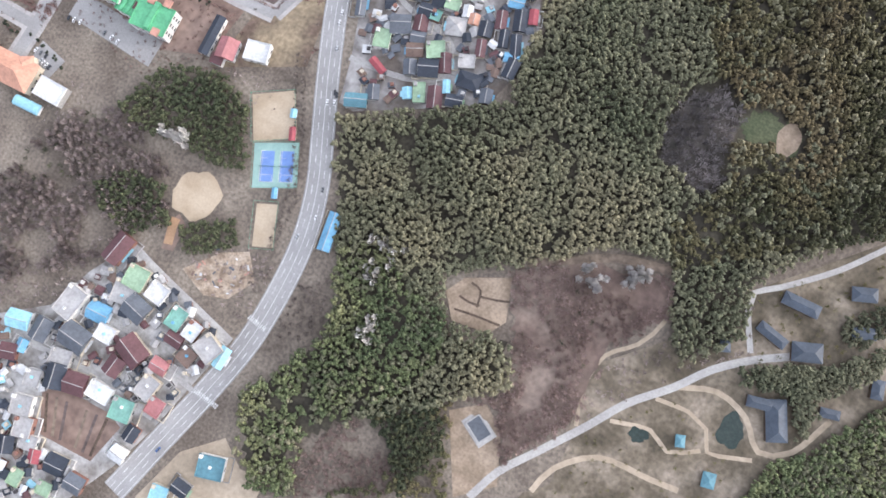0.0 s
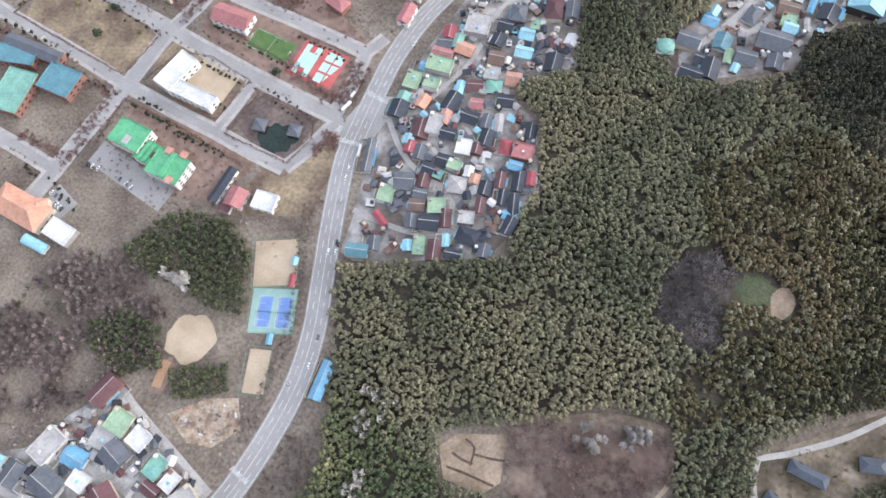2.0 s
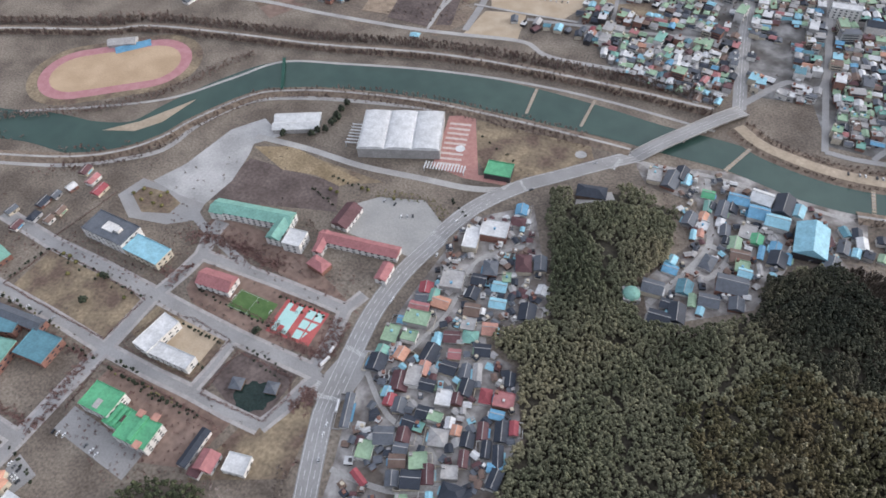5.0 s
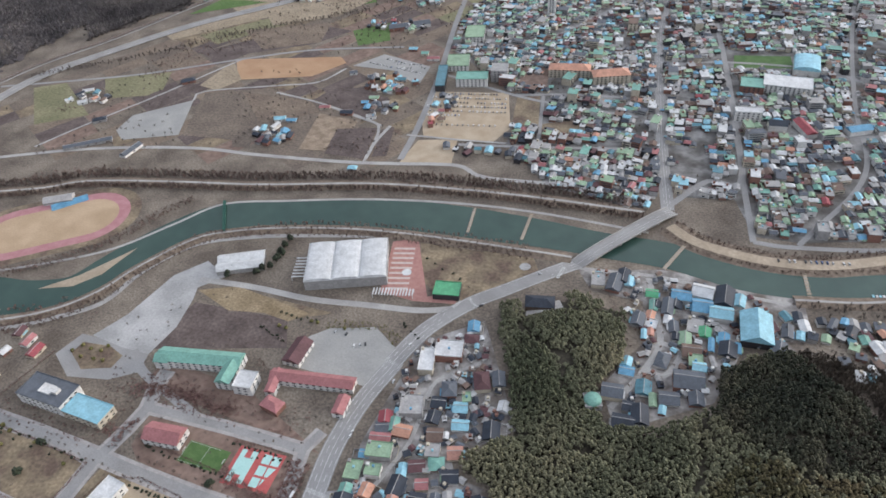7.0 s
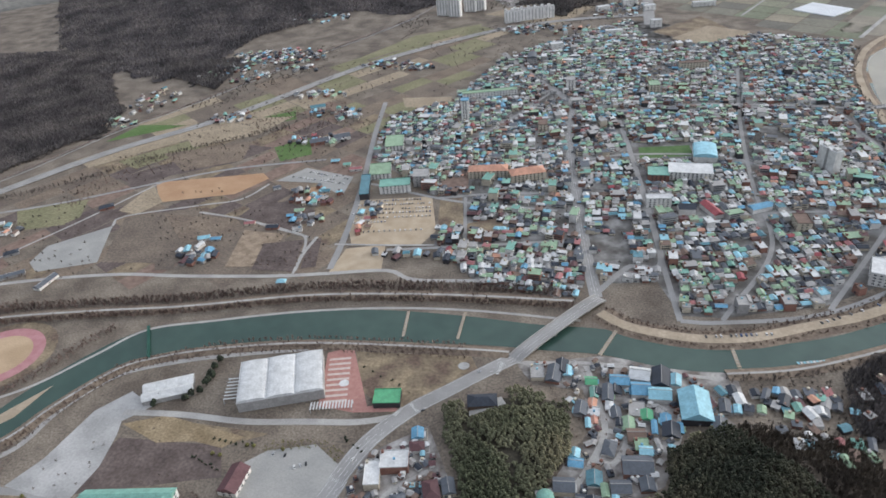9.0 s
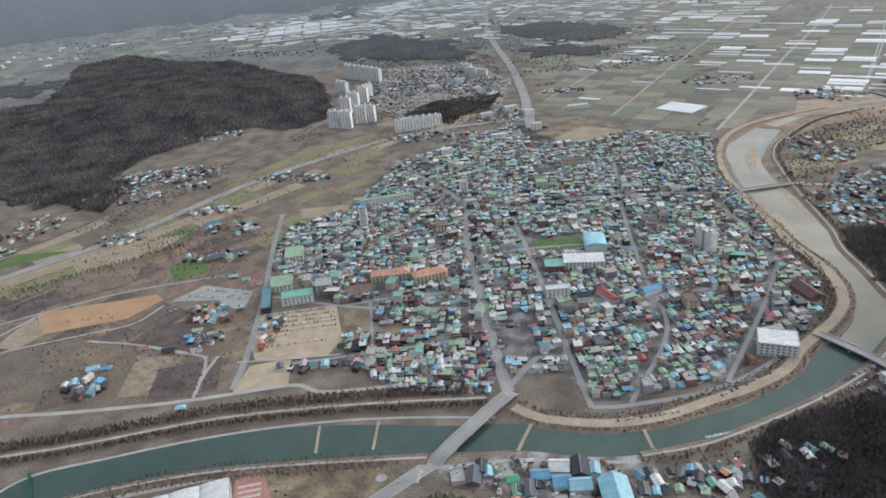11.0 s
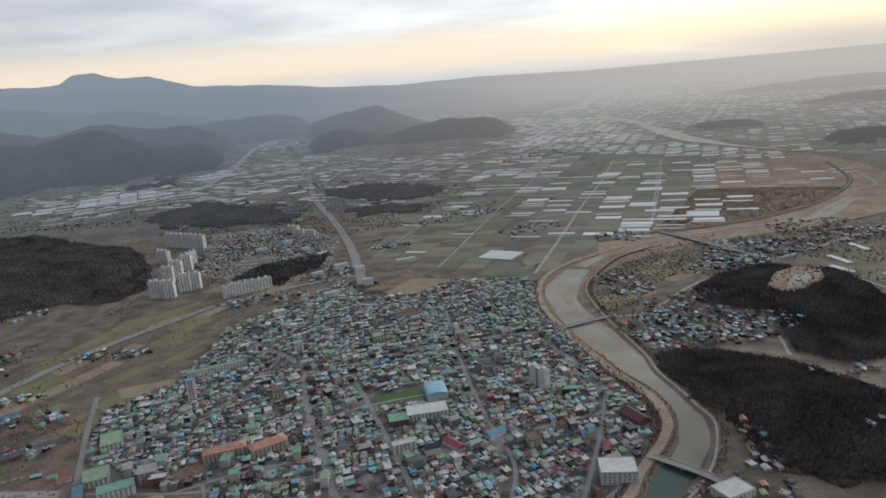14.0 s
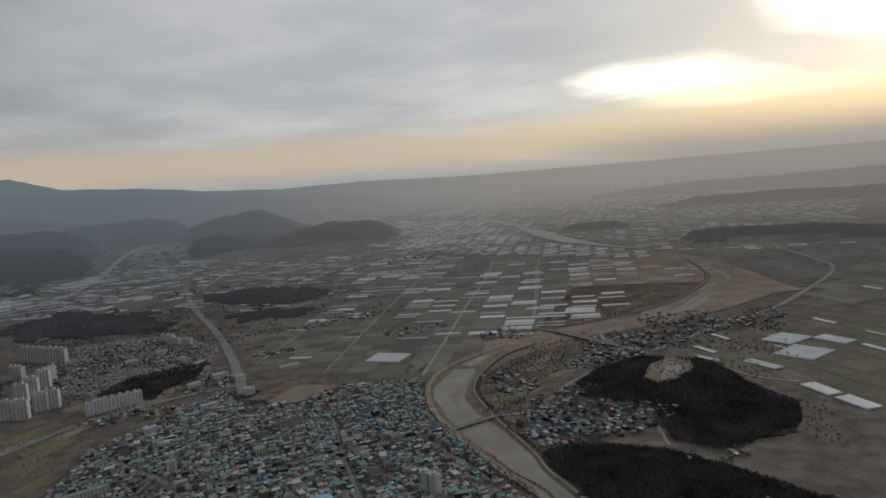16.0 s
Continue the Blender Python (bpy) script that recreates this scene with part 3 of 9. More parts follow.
def ridge_cap(e, w, d, h, rise):
    if d > w:
        return part("ridge", box_data(-0.25, 0.25, -d / 2 - 0.5, d / 2 + 0.5, h + rise - 0.1, h + rise + 0.25), ROOF["grey"], TOPS[e.name])
    return part("ridge", box_data(-w / 2 - 0.5, w / 2 + 0.5, -0.25, 0.25, h + rise - 0.1, h + rise + 0.25), ROOF["grey"], TOPS[e.name])


HOUSES = []
house_rng = random.Random(5)


def house(x, y, w, d, ang, colour="navy", shape="gable", h=None, wall=None, name="house", where="in the village"):
    """A village house: walls, roof, one or two windows, often a porch or a roof tank."""
    r = house_rng
    w, d = max(w, 4.5), max(d, 4.5)
    if shape == "flat" and colour == "white" and r.random() < 0.6:
        colour = "grey"
    h = h or r.uniform(3.0, 4.2)
    wall = wall or r.choice(["white", "white", "cream", "grey", "brick"])
    kind = {"flat": "flat-roofed", "gable": "gabled", "hip": "hip-roofed", "vault": "round-roofed"}[shape]
    e = building(name, x, y, w, d, ang, h, shape, colour, wall, f"{kind} {wall} house, {COLOUR_WORD[colour]} roof, {where}", "house", "houses " + where)
    window_row(e, w, d, h, 1, (2.8, 1.6), max(w, 6.0), "fb")
    if shape == "flat":
        if r.random() < 0.6:
            t = r.uniform(-0.25, 0.25)
            part("roof_tank", join(box_data(w * t - 0.9, w * t + 0.9, -0.9, 0.9, h + 0.3, h + 1.9)), ROOF[r.choice(["blue", "cyan", "white"])], TOPS[e.name], "plastic roof water tank")
        part("stair_head", box_data(w / 2 - 3.0, w / 2 - 0.4, d / 2 - 2.8, d / 2 - 0.4, h + 0.3, h + 2.6), WALL[wall], TOPS[e.name])
    else:
        if shape == "gable" and min(w, d) > 6.5:
            ridge_cap(e, w, d, h, 0.28 * min(w, d))
        if r.random() < 0.7:
            k = r.choice([-1, 1])
            part("porch", box_data(-w * 0.3, w * 0.25, k * d / 2 if k > 0 else -d / 2 - 2.0, d / 2 + 2.0 if k > 0 else -d / 2, 2.3, 2.5), ROOF[r.choice(["cyan", "slate", "blue", "white", "leaf", "grey"])], e, "flat sheet canopy over the yard")
    if "yard" in where or (where == "in the village" and r.random() < 0.5):
        k, t, g = r.choice([-1, 1]), 0.3, r.uniform(3.5, 6.0)
        a, b0, b1 = w / 2 + 0.8, (d / 2 if k > 0 else -d / 2 - g), (d / 2 + g if k > 0 else -d / 2)
        part("yard_wall", join(box_data(-a, -a + t, b0, b1, -0.5, 1.7), box_data(a - t, a, b0, b1, -0.5, 1.7), box_data(-a + t, a - t, b1 - t if k > 0 else b0, b1 if k > 0 else b0 + t, -0.5, 1.7)), WALL[r.choice(["white", "grey", "cream"])], e, "low plastered yard wall")
    HOUSES.append((x, y, max(w, d) / 2))
    return e


def patch(name, pts, up, material, label, category="field", kind="structure", step=None):
    """A flat piece of ground laid on the land."""
    bm = bmesh.new()
    vs = [bm.verts.new((px, py, 0)) for px, py in pts]
    f = bm.faces.new(vs)
    if f.normal.z < 0 or f.calc_area() and sum((a[0] * b[1] - b[0] * a[1]) for a, b in zip(pts, pts[1:] + pts[:1])) < 0:
        f.normal_flip()
    bmesh.ops.triangulate(bm, faces=[f])
    if step is None:
        step = 10 if math.hypot(*pts[0]) < 900 else 30
    if step:
        for _ in range(9):
            long = [e for e in bm.edges if e.calc_length() > step]
            if not long:
                break
            bmesh.ops.subdivide_edges(bm, edges=long, cuts=1)
            bmesh.ops.triangulate(bm, faces=bm.faces)
    for v in bm.verts:
        v.co.z = relief(v.co.x, v.co.y) + up + lift(v.co.x, v.co.y)
    me = bpy.data.meshes.new(name)
    bm.to_mesh(me)
    bm.free()
    me.materials.append(material)
    return tagged(new(name, me), label, category, kind=kind)


def disc(name, x, y, rx, ry, ang, up, material, label, category, kind="structure", n=28, wob=0.0, seed=1):
    r = random.Random(seed)
    pts = []
    k = [r.uniform(-wob, wob) for _ in range(n)]
    c, s = math.cos(radians(ang)), math.sin(radians(ang))
    for i in range(n):
        a = 2 * math.pi * i / n
        q = 1 + 0.5 * (k[i] + k[i - 1])
        u, v = rx * q * math.cos(a), ry * q * math.sin(a)
        pts.append((x + u * c - v * s, y + u * s + v * c))
    return patch(name, pts, up, material, label, category, kind)


# cars
CAR_PAINT = [("white", (0.70, 0.70, 0.70)), ("silver", (0.42, 0.43, 0.44)), ("black", (0.025, 0.025, 0.03)), ("grey", (0.15, 0.155, 0.16)), ("blue", (0.04, 0.09, 0.22))]
RUBBER = mat("tyre_rubber", (0.02, 0.02, 0.02), (0.03, 0.03, 0.03))


def car_proto(word, rgb, length=4.5, tall=1.45, category="car", what="car"):
    e = tagged(new(what), f"{word} {what} standing on the asphalt", category, what + "s")
    m = mat(word + "_" + what + "_paint", rgb, rgb, rough=0.3, contrast=0.03, spec=0.5)
    a = length / 2
    body = join(box_data(-a, a, -0.9, 0.9, 0.35, 0.9 if tall < 2 else tall))
    ob = part("body", body, m, e)
    bv = ob.modifiers.new("round", "BEVEL")
    bv.width, bv.segments = 0.15, 2
    v = [(-a * 0.75, -0.85, 0.9), (a * 0.45, -0.85, 0.9), (a * 0.45, 0.85, 0.9), (-a * 0.75, 0.85, 0.9), (-a * 0.55, -0.7, tall), (a * 0.15, -0.7, tall), (a * 0.15, 0.7, tall), (-a * 0.55, 0.7, tall)]
    f = box_data(0, 1, 0, 1, 0, 1)[1]
    if tall < 2:
        part("window_band", (v, f), GLASS, ob)
        part("car_roof", box_data(-a * 0.54, a * 0.14, -0.69, 0.69, tall, tall + 0.05), m, ob)
    else:
        part("windscreen", box_data(a - 0.02, a + 0.03, -0.8, 0.8, 1.4, tall - 0.3), GLASS, e)
    for sx in (-0.6, 0.6):
        for sy in (-0.82, 0.82):
            n, wv, wf = 10, [], []
            for i in range(n):
                q = 2 * math.pi * i / n
                wv += [(sx * a + 0.33 * math.cos(q), sy - 0.1, 0.33 + 0.33 * math.sin(q)), (sx * a + 0.33 * math.cos(q), sy + 0.1, 0.33 + 0.33 * math.sin(q))]
            wf = [(2 * i, 2 * ((i + 1) % n), 2 * ((i + 1) % n) + 1, 2 * i + 1) for i in range(n)] + [tuple(range(0, 2 * n, 2))[::-1], tuple(range(1, 2 * n, 2))]
            part("wheel", (wv, wf), RUBBER, e)
    return e


CARS = [car_proto(w, c) for w, c in CAR_PAINT]
BUS = car_proto("white", (0.66, 0.66, 0.66), 10.5, 3.1, "bus", "bus")
TRUCK = car_proto("white", (0.62, 0.63, 0.64), 6.0, 2.4, "truck", "truck")
used_car = set()
car_rng = random.Random(9)


def car(x, y, ang, kind=None, up=0.26):
    proto = {"bus": BUS, "truck": TRUCK}.get(kind) or CARS[kind if isinstance(kind, int) else car_rng.choice([0, 0, 0, 1, 1, 2, 2, 3, 4])]
    m = pose(x, y, relief(x, y) + up, 0, 0, ang)
    if proto.name not in used_car:
        used_car.add(proto.name)
        proto.matrix_world = m
        return proto
    return copy_thing(proto, m)


# single evergreen trees
BARK = mat("bark", (0.09, 0.065, 0.05), (0.13, 0.10, 0.08))
DARKLEAF = mat("dark_evergreen", (0.018, 0.024, 0.016), (0.032, 0.040, 0.024), spread=0.4, scale=0.2)
OLIVE = mat("olive_shrub", (0.10, 0.10, 0.035), (0.16, 0.14, 0.06), spread=0.4, scale=0.2)


def tree_proto(word, material, size, height, seed):
    rng = np.random.default_rng(seed)
    e = tagged(new("tree"), f"{word} with a ragged crown", "tree", word + "s")
    n, v, f = 7, [], []
    for k, (r, z) in enumerate(((0.3, 0), (0.22, height * 0.3), (0.1, height * 0.8))):
        v += [(r * math.cos(2 * math.pi * i / n), r * math.sin(2 * math.pi * i / n), z) for i in range(n)]
    for k in range(2):
        f += [(k * n + i, k * n + (i + 1) % n, (k + 1) * n + (i + 1) % n, (k + 1) * n + i) for i in range(n)]
    part("trunk", (v, f), BARK, e)
    m = 16
    a, q = rng.uniform(0, 6.28, m), rng.uniform(0, 1, m)
    rad = size * 0.42 * (1 - 0.6 * q) * rng.uniform(0.5, 1.1, m)
    c = np.stack([rad * np.cos(a), rad * np.sin(a), height * (0.35 + 0.55 * q)], 1)
    ob = clumps("crown", c, size * (0.30 - 0.1 * q), material, rng, 0.4)
    for key in ("label", "category", "kind"):
        if key in ob:
            del ob[key]
    ob.parent = e
    return e


TREES = {"dark": [tree_proto("dark evergreen tree", DARKLEAF, 6, 8, s) for s in (1, 2)], "olive": [tree_proto("small olive garden shrub", OLIVE, 4, 3, s) for s in (3, 4)]}
used_tree = set()
tree_rng = random.Random(4)


def tree(x, y, kind="dark", k=1.0):
    proto = tree_rng.choice(TREES[kind])
    m = pose(x, y, relief(x, y), 0, 0, tree_rng.uniform(0, 360))
    if proto.name not in used_tree:
        used_tree.add(proto.name)
        proto.matrix_world = m
        ob = proto
    else:
        ob = copy_thing(proto, m)
    ob.scale = (k, k, k)
    return ob


MAIN_LINE = np.array([p[:2] for p in smooth_line(MAIN, 6.0)])


def brush(name, x, y, radius, height, material, rng, label, category, n=22, base=0.0):
    """Leafless bushes and trees as many thin twigs; none on the main road."""
    clear = np.array([np.hypot(MAIN_LINE[:, 0] - u, MAIN_LINE[:, 1] - v).min() > 11.5 for u, v in zip(x, y)], bool)
    x, y = x[clear], y[clear]
    k = len(x)
    a, r = rng.uniform(0, 6.28, (k, n)), np.sqrt(rng.uniform(0, 1, (k, n))) * radius
    top = height * (1.05 - 0.5 * (r / radius) ** 2) * rng.uniform(0.75, 1.1, (k, n)) * rng.uniform(0.7, 1.2, (k, 1))
    z0 = np.array([relief(u, v) for u, v in zip(x, y)])[:, None] + base
    X, Y = x[:, None], y[:, None]
    tip = np.stack([X + r * np.cos(a), Y + r * np.sin(a), z0 + top], 2)
    root = np.stack([x, y, z0[:, 0] + 0.1 * height], 1)
    b = a + rng.uniform(0.6, 2.4, (k, n))
    wd = 0.24 * radius * rng.uniform(0.5, 1.2, (k, n))
    tip2 = tip + np.stack([wd * np.cos(b), wd * np.sin(b), -0.3 * wd], 2)
    v = np.concatenate([root[:, None], tip, tip2], 1).reshape(-1, 3)
    at = (np.arange(k) * (2 * n + 1))[:, None]
    f = np.stack([at + 0 * np.arange(n), at + 1 + np.arange(n), at + 1 + n + np.arange(n)], 2).reshape(-1, 3)
    me = bpy.data.meshes.new(name)
    me.vertices.add(len(v))
    me.vertices.foreach_set("co", v.astype(np.float32).ravel())
    me.loops.add(3 * len(f))
    me.loops.foreach_set("vertex_index", f.astype(np.int32).ravel())
    me.polygons.add(len(f))
    me.polygons.foreach_set("loop_start", np.arange(0, 3 * len(f), 3, dtype=np.int32))
    me.materials.append(material)
    me.update()
    me.validate()
    return tagged(new(name, me), label, category, kind="stuff")

# ---- village between the road and the pine hill ----
patch("village_yards", [(-176, 101), (-183, 133), (-196, 173), (-207, 225), (-207, 291), (-202, 355), (-199, 407), (-147, 447), (-85, 329), (-129, 291), (-120, 273), (-90, 268), (-64, 206), (-67, 165), (-74, 143), (-163, 99)], 0.1, YARD, "worn concrete and earth yards between the houses", "yards")
patch("village_yards", [(-348, -165), (-301, -131), (-287, -96), (-266, -61), (-165, -92), (-186, -174), (-199, -210), (-222, -255), (-275, -283)], 0.1, PALEYARD, "worn concrete yards between walled houses", "yards")
patch("village_yards", [(-174, -221), (-160, -178), (-135, -154), (-115, -168), (-95, -166), (-95, -192), (-162, -232)], 0.1, SAND, "pale sandy yard beside the road", "yards")
patch("village_yards", [(-75, 544), (9, 568), (142, 566), (150, 476), (91, 483), (82, 449), (65, 393), (31, 372), (-7, 348), (-26, 391), (4, 460), (-5, 514), (-54, 511)], 0.1, YARD, "worn concrete yards in the hamlet", "yards")
house(-183.0, 380.7, 26.3, 13.7, 102, "white", "flat", 8)
house(-166.8, 397.2, 19.5, 25.4, 101, "white", "flat", 9)
house(-151.2, 417.7, 11.0, 13.8, 101, "maroon", "hip", 4)
house(-154.2, 433.5, 12.7, 11.0, 103, "blue", "gable", 4)
house(-177.6, 328.1, 19.8, 19.9, 104, "grey", "flat", 8)
house(-196.0, 312.3, 11.7, 11.7, 107, "red", "gable")
house(-194.9, 302.2, 10.8, 11.2, 109, "slate", "gable")
house(-185.9, 307.3, 13.1, 8.1, 101, "mint", "gable")
house(-177.2, 303.5, 11.6, 15.0, 93, "orange", "gable")
house(-192.2, 291.4, 10.9, 17.1, 101, "pink", "gable")
house(-187.6, 279.1, 14.0, 21.3, 100, "leaf", "flat", 6)
house(-198.9, 273.9, 7.5, 8.3, 101, "blue", "gable")
house(-200.2, 255.9, 16.7, 12.9, 99, "leaf", "flat", 6)
house(-184.7, 260.1, 10.5, 12.7, 99, "leaf", "flat", 6)
house(-183.3, 242.6, 11.6, 10.2, 89, "orange", "gable")
house(-199.4, 237.7, 12.1, 9.6, 98, "mint", "gable")
house(-197.4, 227.3, 15.3, 14.7, 100, "navy", "gable")
house(-161.6, 252.3, 17.3, 12.7, 90, "navy", "gable")
house(-161.6, 265.2, 15.6, 6.5, 103, "cyan", "gable")
house(-152.2, 273.8, 10.7, 13.2, 111, "maroon", "gable")
house(-137.8, 279.8, 11.9, 12.6, 108, "mint", "hip")
house(-126.3, 293.2, 12.1, 12.3, 108, "salmon", "gable")
house(-122.7, 270.7, 11.7, 12.5, 108, "navy", "gable")
house(-142.2, 258.6, 9.2, 9.8, 109, "pink", "gable")
house(-156.2, 323.4, 12.4, 11.1, 94, "navy", "gable")
house(-156.9, 339.3, 12.1, 12.5, 100, "navy", "gable")
house(-136.9, 338.9, 11.1, 12.0, 103, "cyan", "gable")
house(-131.2, 321.3, 10.3, 13.9, 102, "cyan", "gable")
house(-134.8, 350.4, 10.3, 7.6, 110, "leaf", "flat")
house(-126.8, 369.9, 19.6, 13.6, 111, "maroon", "hip", 6)
house(-152.3, 354.3, 15.9, 12.9, 107, "slate", "hip", 6)
house(-112.5, 374.7, 16.0, 11.0, 109, "slate", "gable", 5)
house(-104.0, 321.0, 16.9, 13.9, 103, "navy", "gable")
house(-100.8, 348.3, 10.0, 9.9, 92, "white", "gable")
house(-148.7, 306.3, 12.7, 13.0, 104, "brown", "gable")
house(-144.6, 290.3, 12.4, 11.9, 102, "grey", "flat", 5)
house(-162.9, 227.0, 18.5, 11.9, 103, "grey", "flat", 6)
house(-159.5, 236.8, 11.8, 8.8, 96, "salmon", "gable")
house(-171.5, 219.1, 16.6, 13.5, 105, "maroon", "gable")
house(-171.0, 201.1, 9.7, 9.1, 102, "red", "gable")
house(-176.0, 206.5, 8.4, 8.1, 99, "cyan", "gable")
house(-161.4, 199.7, 12.2, 9.8, 104, "slate", "gable")
house(-149.5, 223.9, 10.0, 11.9, 101, "navy", "gable")
house(-140.8, 244.9, 11.9, 12.6, 96, "navy", "gable")
house(-127.0, 247.3, 12.5, 7.8, 103, "slate", "gable")
house(-117.5, 248.9, 16.6, 6.6, 111, "grey", "gable")
house(-119.9, 232.8, 14.0, 10.4, 99, "navy", "gable")
house(-102.8, 232.1, 12.3, 8.9, 104, "red", "hip")
house(-88.4, 233.5, 12.8, 15.7, 102, "pink", "flat", 5)
house(-91.2, 252.5, 12.1, 7.8, 107, "navy", "gable")
house(-122.1, 221.3, 9.1, 8.4, 104, "maroon", "gable")
house(-132.1, 218.1, 13.3, 11.9, 105, "white", "flat", 5)
house(-140.4, 201.3, 10.6, 12.1, 100, "navy", "gable")
house(-146.0, 189.6, 10.7, 12.6, 96, "navy", "gable")
house(-138.6, 188.7, 8.0, 7.3, 94, "mint", "flat")
house(-130.8, 200.8, 8.0, 11.1, 97, "leaf", "flat", 5)
house(-118.3, 200.6, 8.6, 6.9, 104, "white", "gable")
house(-111.2, 196.7, 7.6, 7.0, 102, "orange", "gable")
house(-159.7, 172.2, 14.2, 14.8, 113, "slate", "gable", 5)
house(-146.5, 178.9, 11.5, 10.3, 105, "maroon", "gable")
house(-143.4, 168.6, 8.3, 10.4, 105, "slate", "gable")
house(-121.2, 186.9, 13.3, 14.0, 106, "grey", "hip")
house(-100.0, 192.8, 10.9, 9.6, 102, "navy", "gable")
house(-92.7, 203.7, 13.3, 7.6, 108, "maroon", "gable")
house(-79.6, 208.4, 15.6, 9.7, 108, "navy", "gable")
house(-72.5, 214.7, 10.8, 6.0, 109, "red", "gable")
house(-88.5, 220.2, 7.4, 10.5, 99, "blue", "gable")
house(-167.4, 156.9, 14.2, 11.9, 104, "leaf", "flat", 5)
house(-126.4, 164.5, 12.5, 13.4, 118, "leaf", "flat", 5)
house(-141.0, 158.8, 10.3, 12.0, 114, "brown", "gable")
house(-125.0, 149.9, 13.5, 14.1, 111, "navy", "gable", 5)
house(-137.8, 145.2, 10.8, 9.2, 114, "slate", "gable", 5)
house(-116.0, 158.2, 14.4, 9.2, 115, "maroon", "gable")
house(-101.4, 165.2, 9.9, 11.9, 111, "grey", "flat", 5)
house(-96.7, 178.3, 12.5, 6.6, 108, "maroon", "gable")
house(-93.4, 152.8, 11.5, 16.4, 98, "navy", "hip", 5)
house(-84.7, 191.6, 12.8, 6.6, 107, "navy", "gable")
house(-74.3, 189.2, 17.0, 7.2, 112, "navy", "gable")
house(-72.8, 180.7, 6.4, 10.9, 105, "blue", "gable")
house(-69.7, 172.5, 14.4, 8.7, 92, "navy", "gable", 5)
house(-161.0, 137.0, 5.2, 13.7, 65, "red", "gable")
house(-163.5, 106.6, 10.0, 16.0, 111, "teal", "gable", 5)
house(-154.8, 117.8, 10.9, 8.2, 114, "slate", "gable")
house(-131.2, 127.3, 8.2, 6.4, 118, "cyan", "gable")
house(-123.1, 131.0, 15.1, 8.7, 114, "leaf", "flat")
house(-110.9, 132.3, 15.8, 10.3, 111, "maroon", "gable")
house(-106.8, 143.0, 9.5, 4.7, 114, "cyan", "gable")
house(-96.9, 135.8, 8.6, 11.5, 105, "navy", "gable")
house(-77.2, 147.6, 10.2, 8.5, 106, "slate", "gable")
house(-197.1, 180.0, 28.6, 7.0, 109, "slate", "gable")

patch("village_yards", [(107, 517), (237, 555), (294, 504), (243, 439), (173, 428), (144, 464)], 0.1, EARTH, "dark earth yards by the river", "yards")
b = building("domed_hall", -30, 371, 14, 14, 20, 6, "flat", "grey", "grey", "round hall with a mint green dome", "hall")
dome_v, dome_f = [], []
for i in range(7):
    for k in range(16):
        q, w = math.pi / 2 * i / 6, 2 * math.pi * k / 16
        dome_v.append((7.6 * math.cos(q) * math.cos(w), 7.6 * math.cos(q) * math.sin(w), 6.4 + 5.0 * math.sin(q)))
dome_f = [(16 * i + k, 16 * i + (k + 1) % 16, 16 * i + 16 + (k + 1) % 16, 16 * i + 16 + k) for i in range(6) for k in range(16)]
part("dome", (dome_v, dome_f), ROOF["mint"], b, "mint green copper dome")
building("hill_house", -99.2, 475.3, 15.8, 28.1, 101, 5, "hip", "navy", "wood", "long timber house with a dark tile roof in the pines", "house")
patch("hill_yard", [(-109, 457), (-112, 472), (-82, 486), (-76, 475)], 0.6, CONCRETE, "pale paved yard of the hill house", "yard")

for x, y, w, d, a, col, shape in ((-608, 251, 14, 9, 95, "navy", "gable"), (-603, 264, 10, 8, 95, "slate", "gable"), (-601, 304, 13, 10, 100, "maroon", "gable"), (-565, 288, 16, 11, 92, "red", "gable"), (-583, 297, 15, 9, 92, "pink", "gable"), (-596, 279, 10, 9, 80, "white", "gable"), (-600, 232, 13, 9, 95, "navy", "hip"), (-583, 235, 9, 9, 90, "brown", "gable"), (-629, 229, 12, 8, 85, "slate", "gable"), (-608, 216, 12, 9, 95, "maroon", "gable"), (-581, 249, 11, 8, 95, "brown", "gable")):
    house(x, y, w, d, a, col, shape, where="west of the avenue")

# ---- walled houses west of the road ----
house(-272.9, -69.9, 22.7, 13.8, 78, "maroon", "gable", 6, where="among walled yards")
house(-249.4, -82.8, 16.6, 16.5, 89, "leaf", "flat", 6, where="among walled yards")
house(-285.2, -120.8, 23.6, 16.1, 80, "white", "flat", 7, where="among walled yards")
house(-263.3, -118.4, 13.7, 16.5, 92, "blue", "gable", where="among walled yards")
house(-269.6, -142.2, 18.2, 21.3, 84, "slate", "gable", 5, where="among walled yards")
house(-314.9, -150.3, 13.0, 16.9, 102, "cyan", "gable", 5, where="among walled yards")
house(-296.4, -148.7, 16.5, 13.3, 89, "slate", "gable", where="among walled yards")
house(-252.6, -96.4, 17.9, 17.7, 96, "white", "flat", 5, where="among walled yards")
house(-238.3, -102.9, 16.6, 17.8, 76, "slate", "gable", 5, where="among walled yards")
house(-230.0, -85.5, 13.8, 14.6, 81, "white", "flat", 5, where="among walled yards")
house(-207.8, -95.2, 15.8, 12.0, 83, "mint", "flat", 5, where="among walled yards")
house(-225.8, -130.8, 17.1, 21.3, 67, "maroon", "gable", 5, where="among walled yards")
house(-202.1, -108.6, 10.8, 12.6, 84, "maroon", "gable", where="among walled yards")
house(-187.7, -115.8, 12.1, 12.6, 75, "brown", "flat", where="among walled yards")
house(-175.7, -103.0, 15.6, 17.5, 66, "white", "flat", 7, where="among walled yards")
house(-164.1, -104.6, 15.5, 7.6, 86, "cyan", "gable", where="among walled yards")
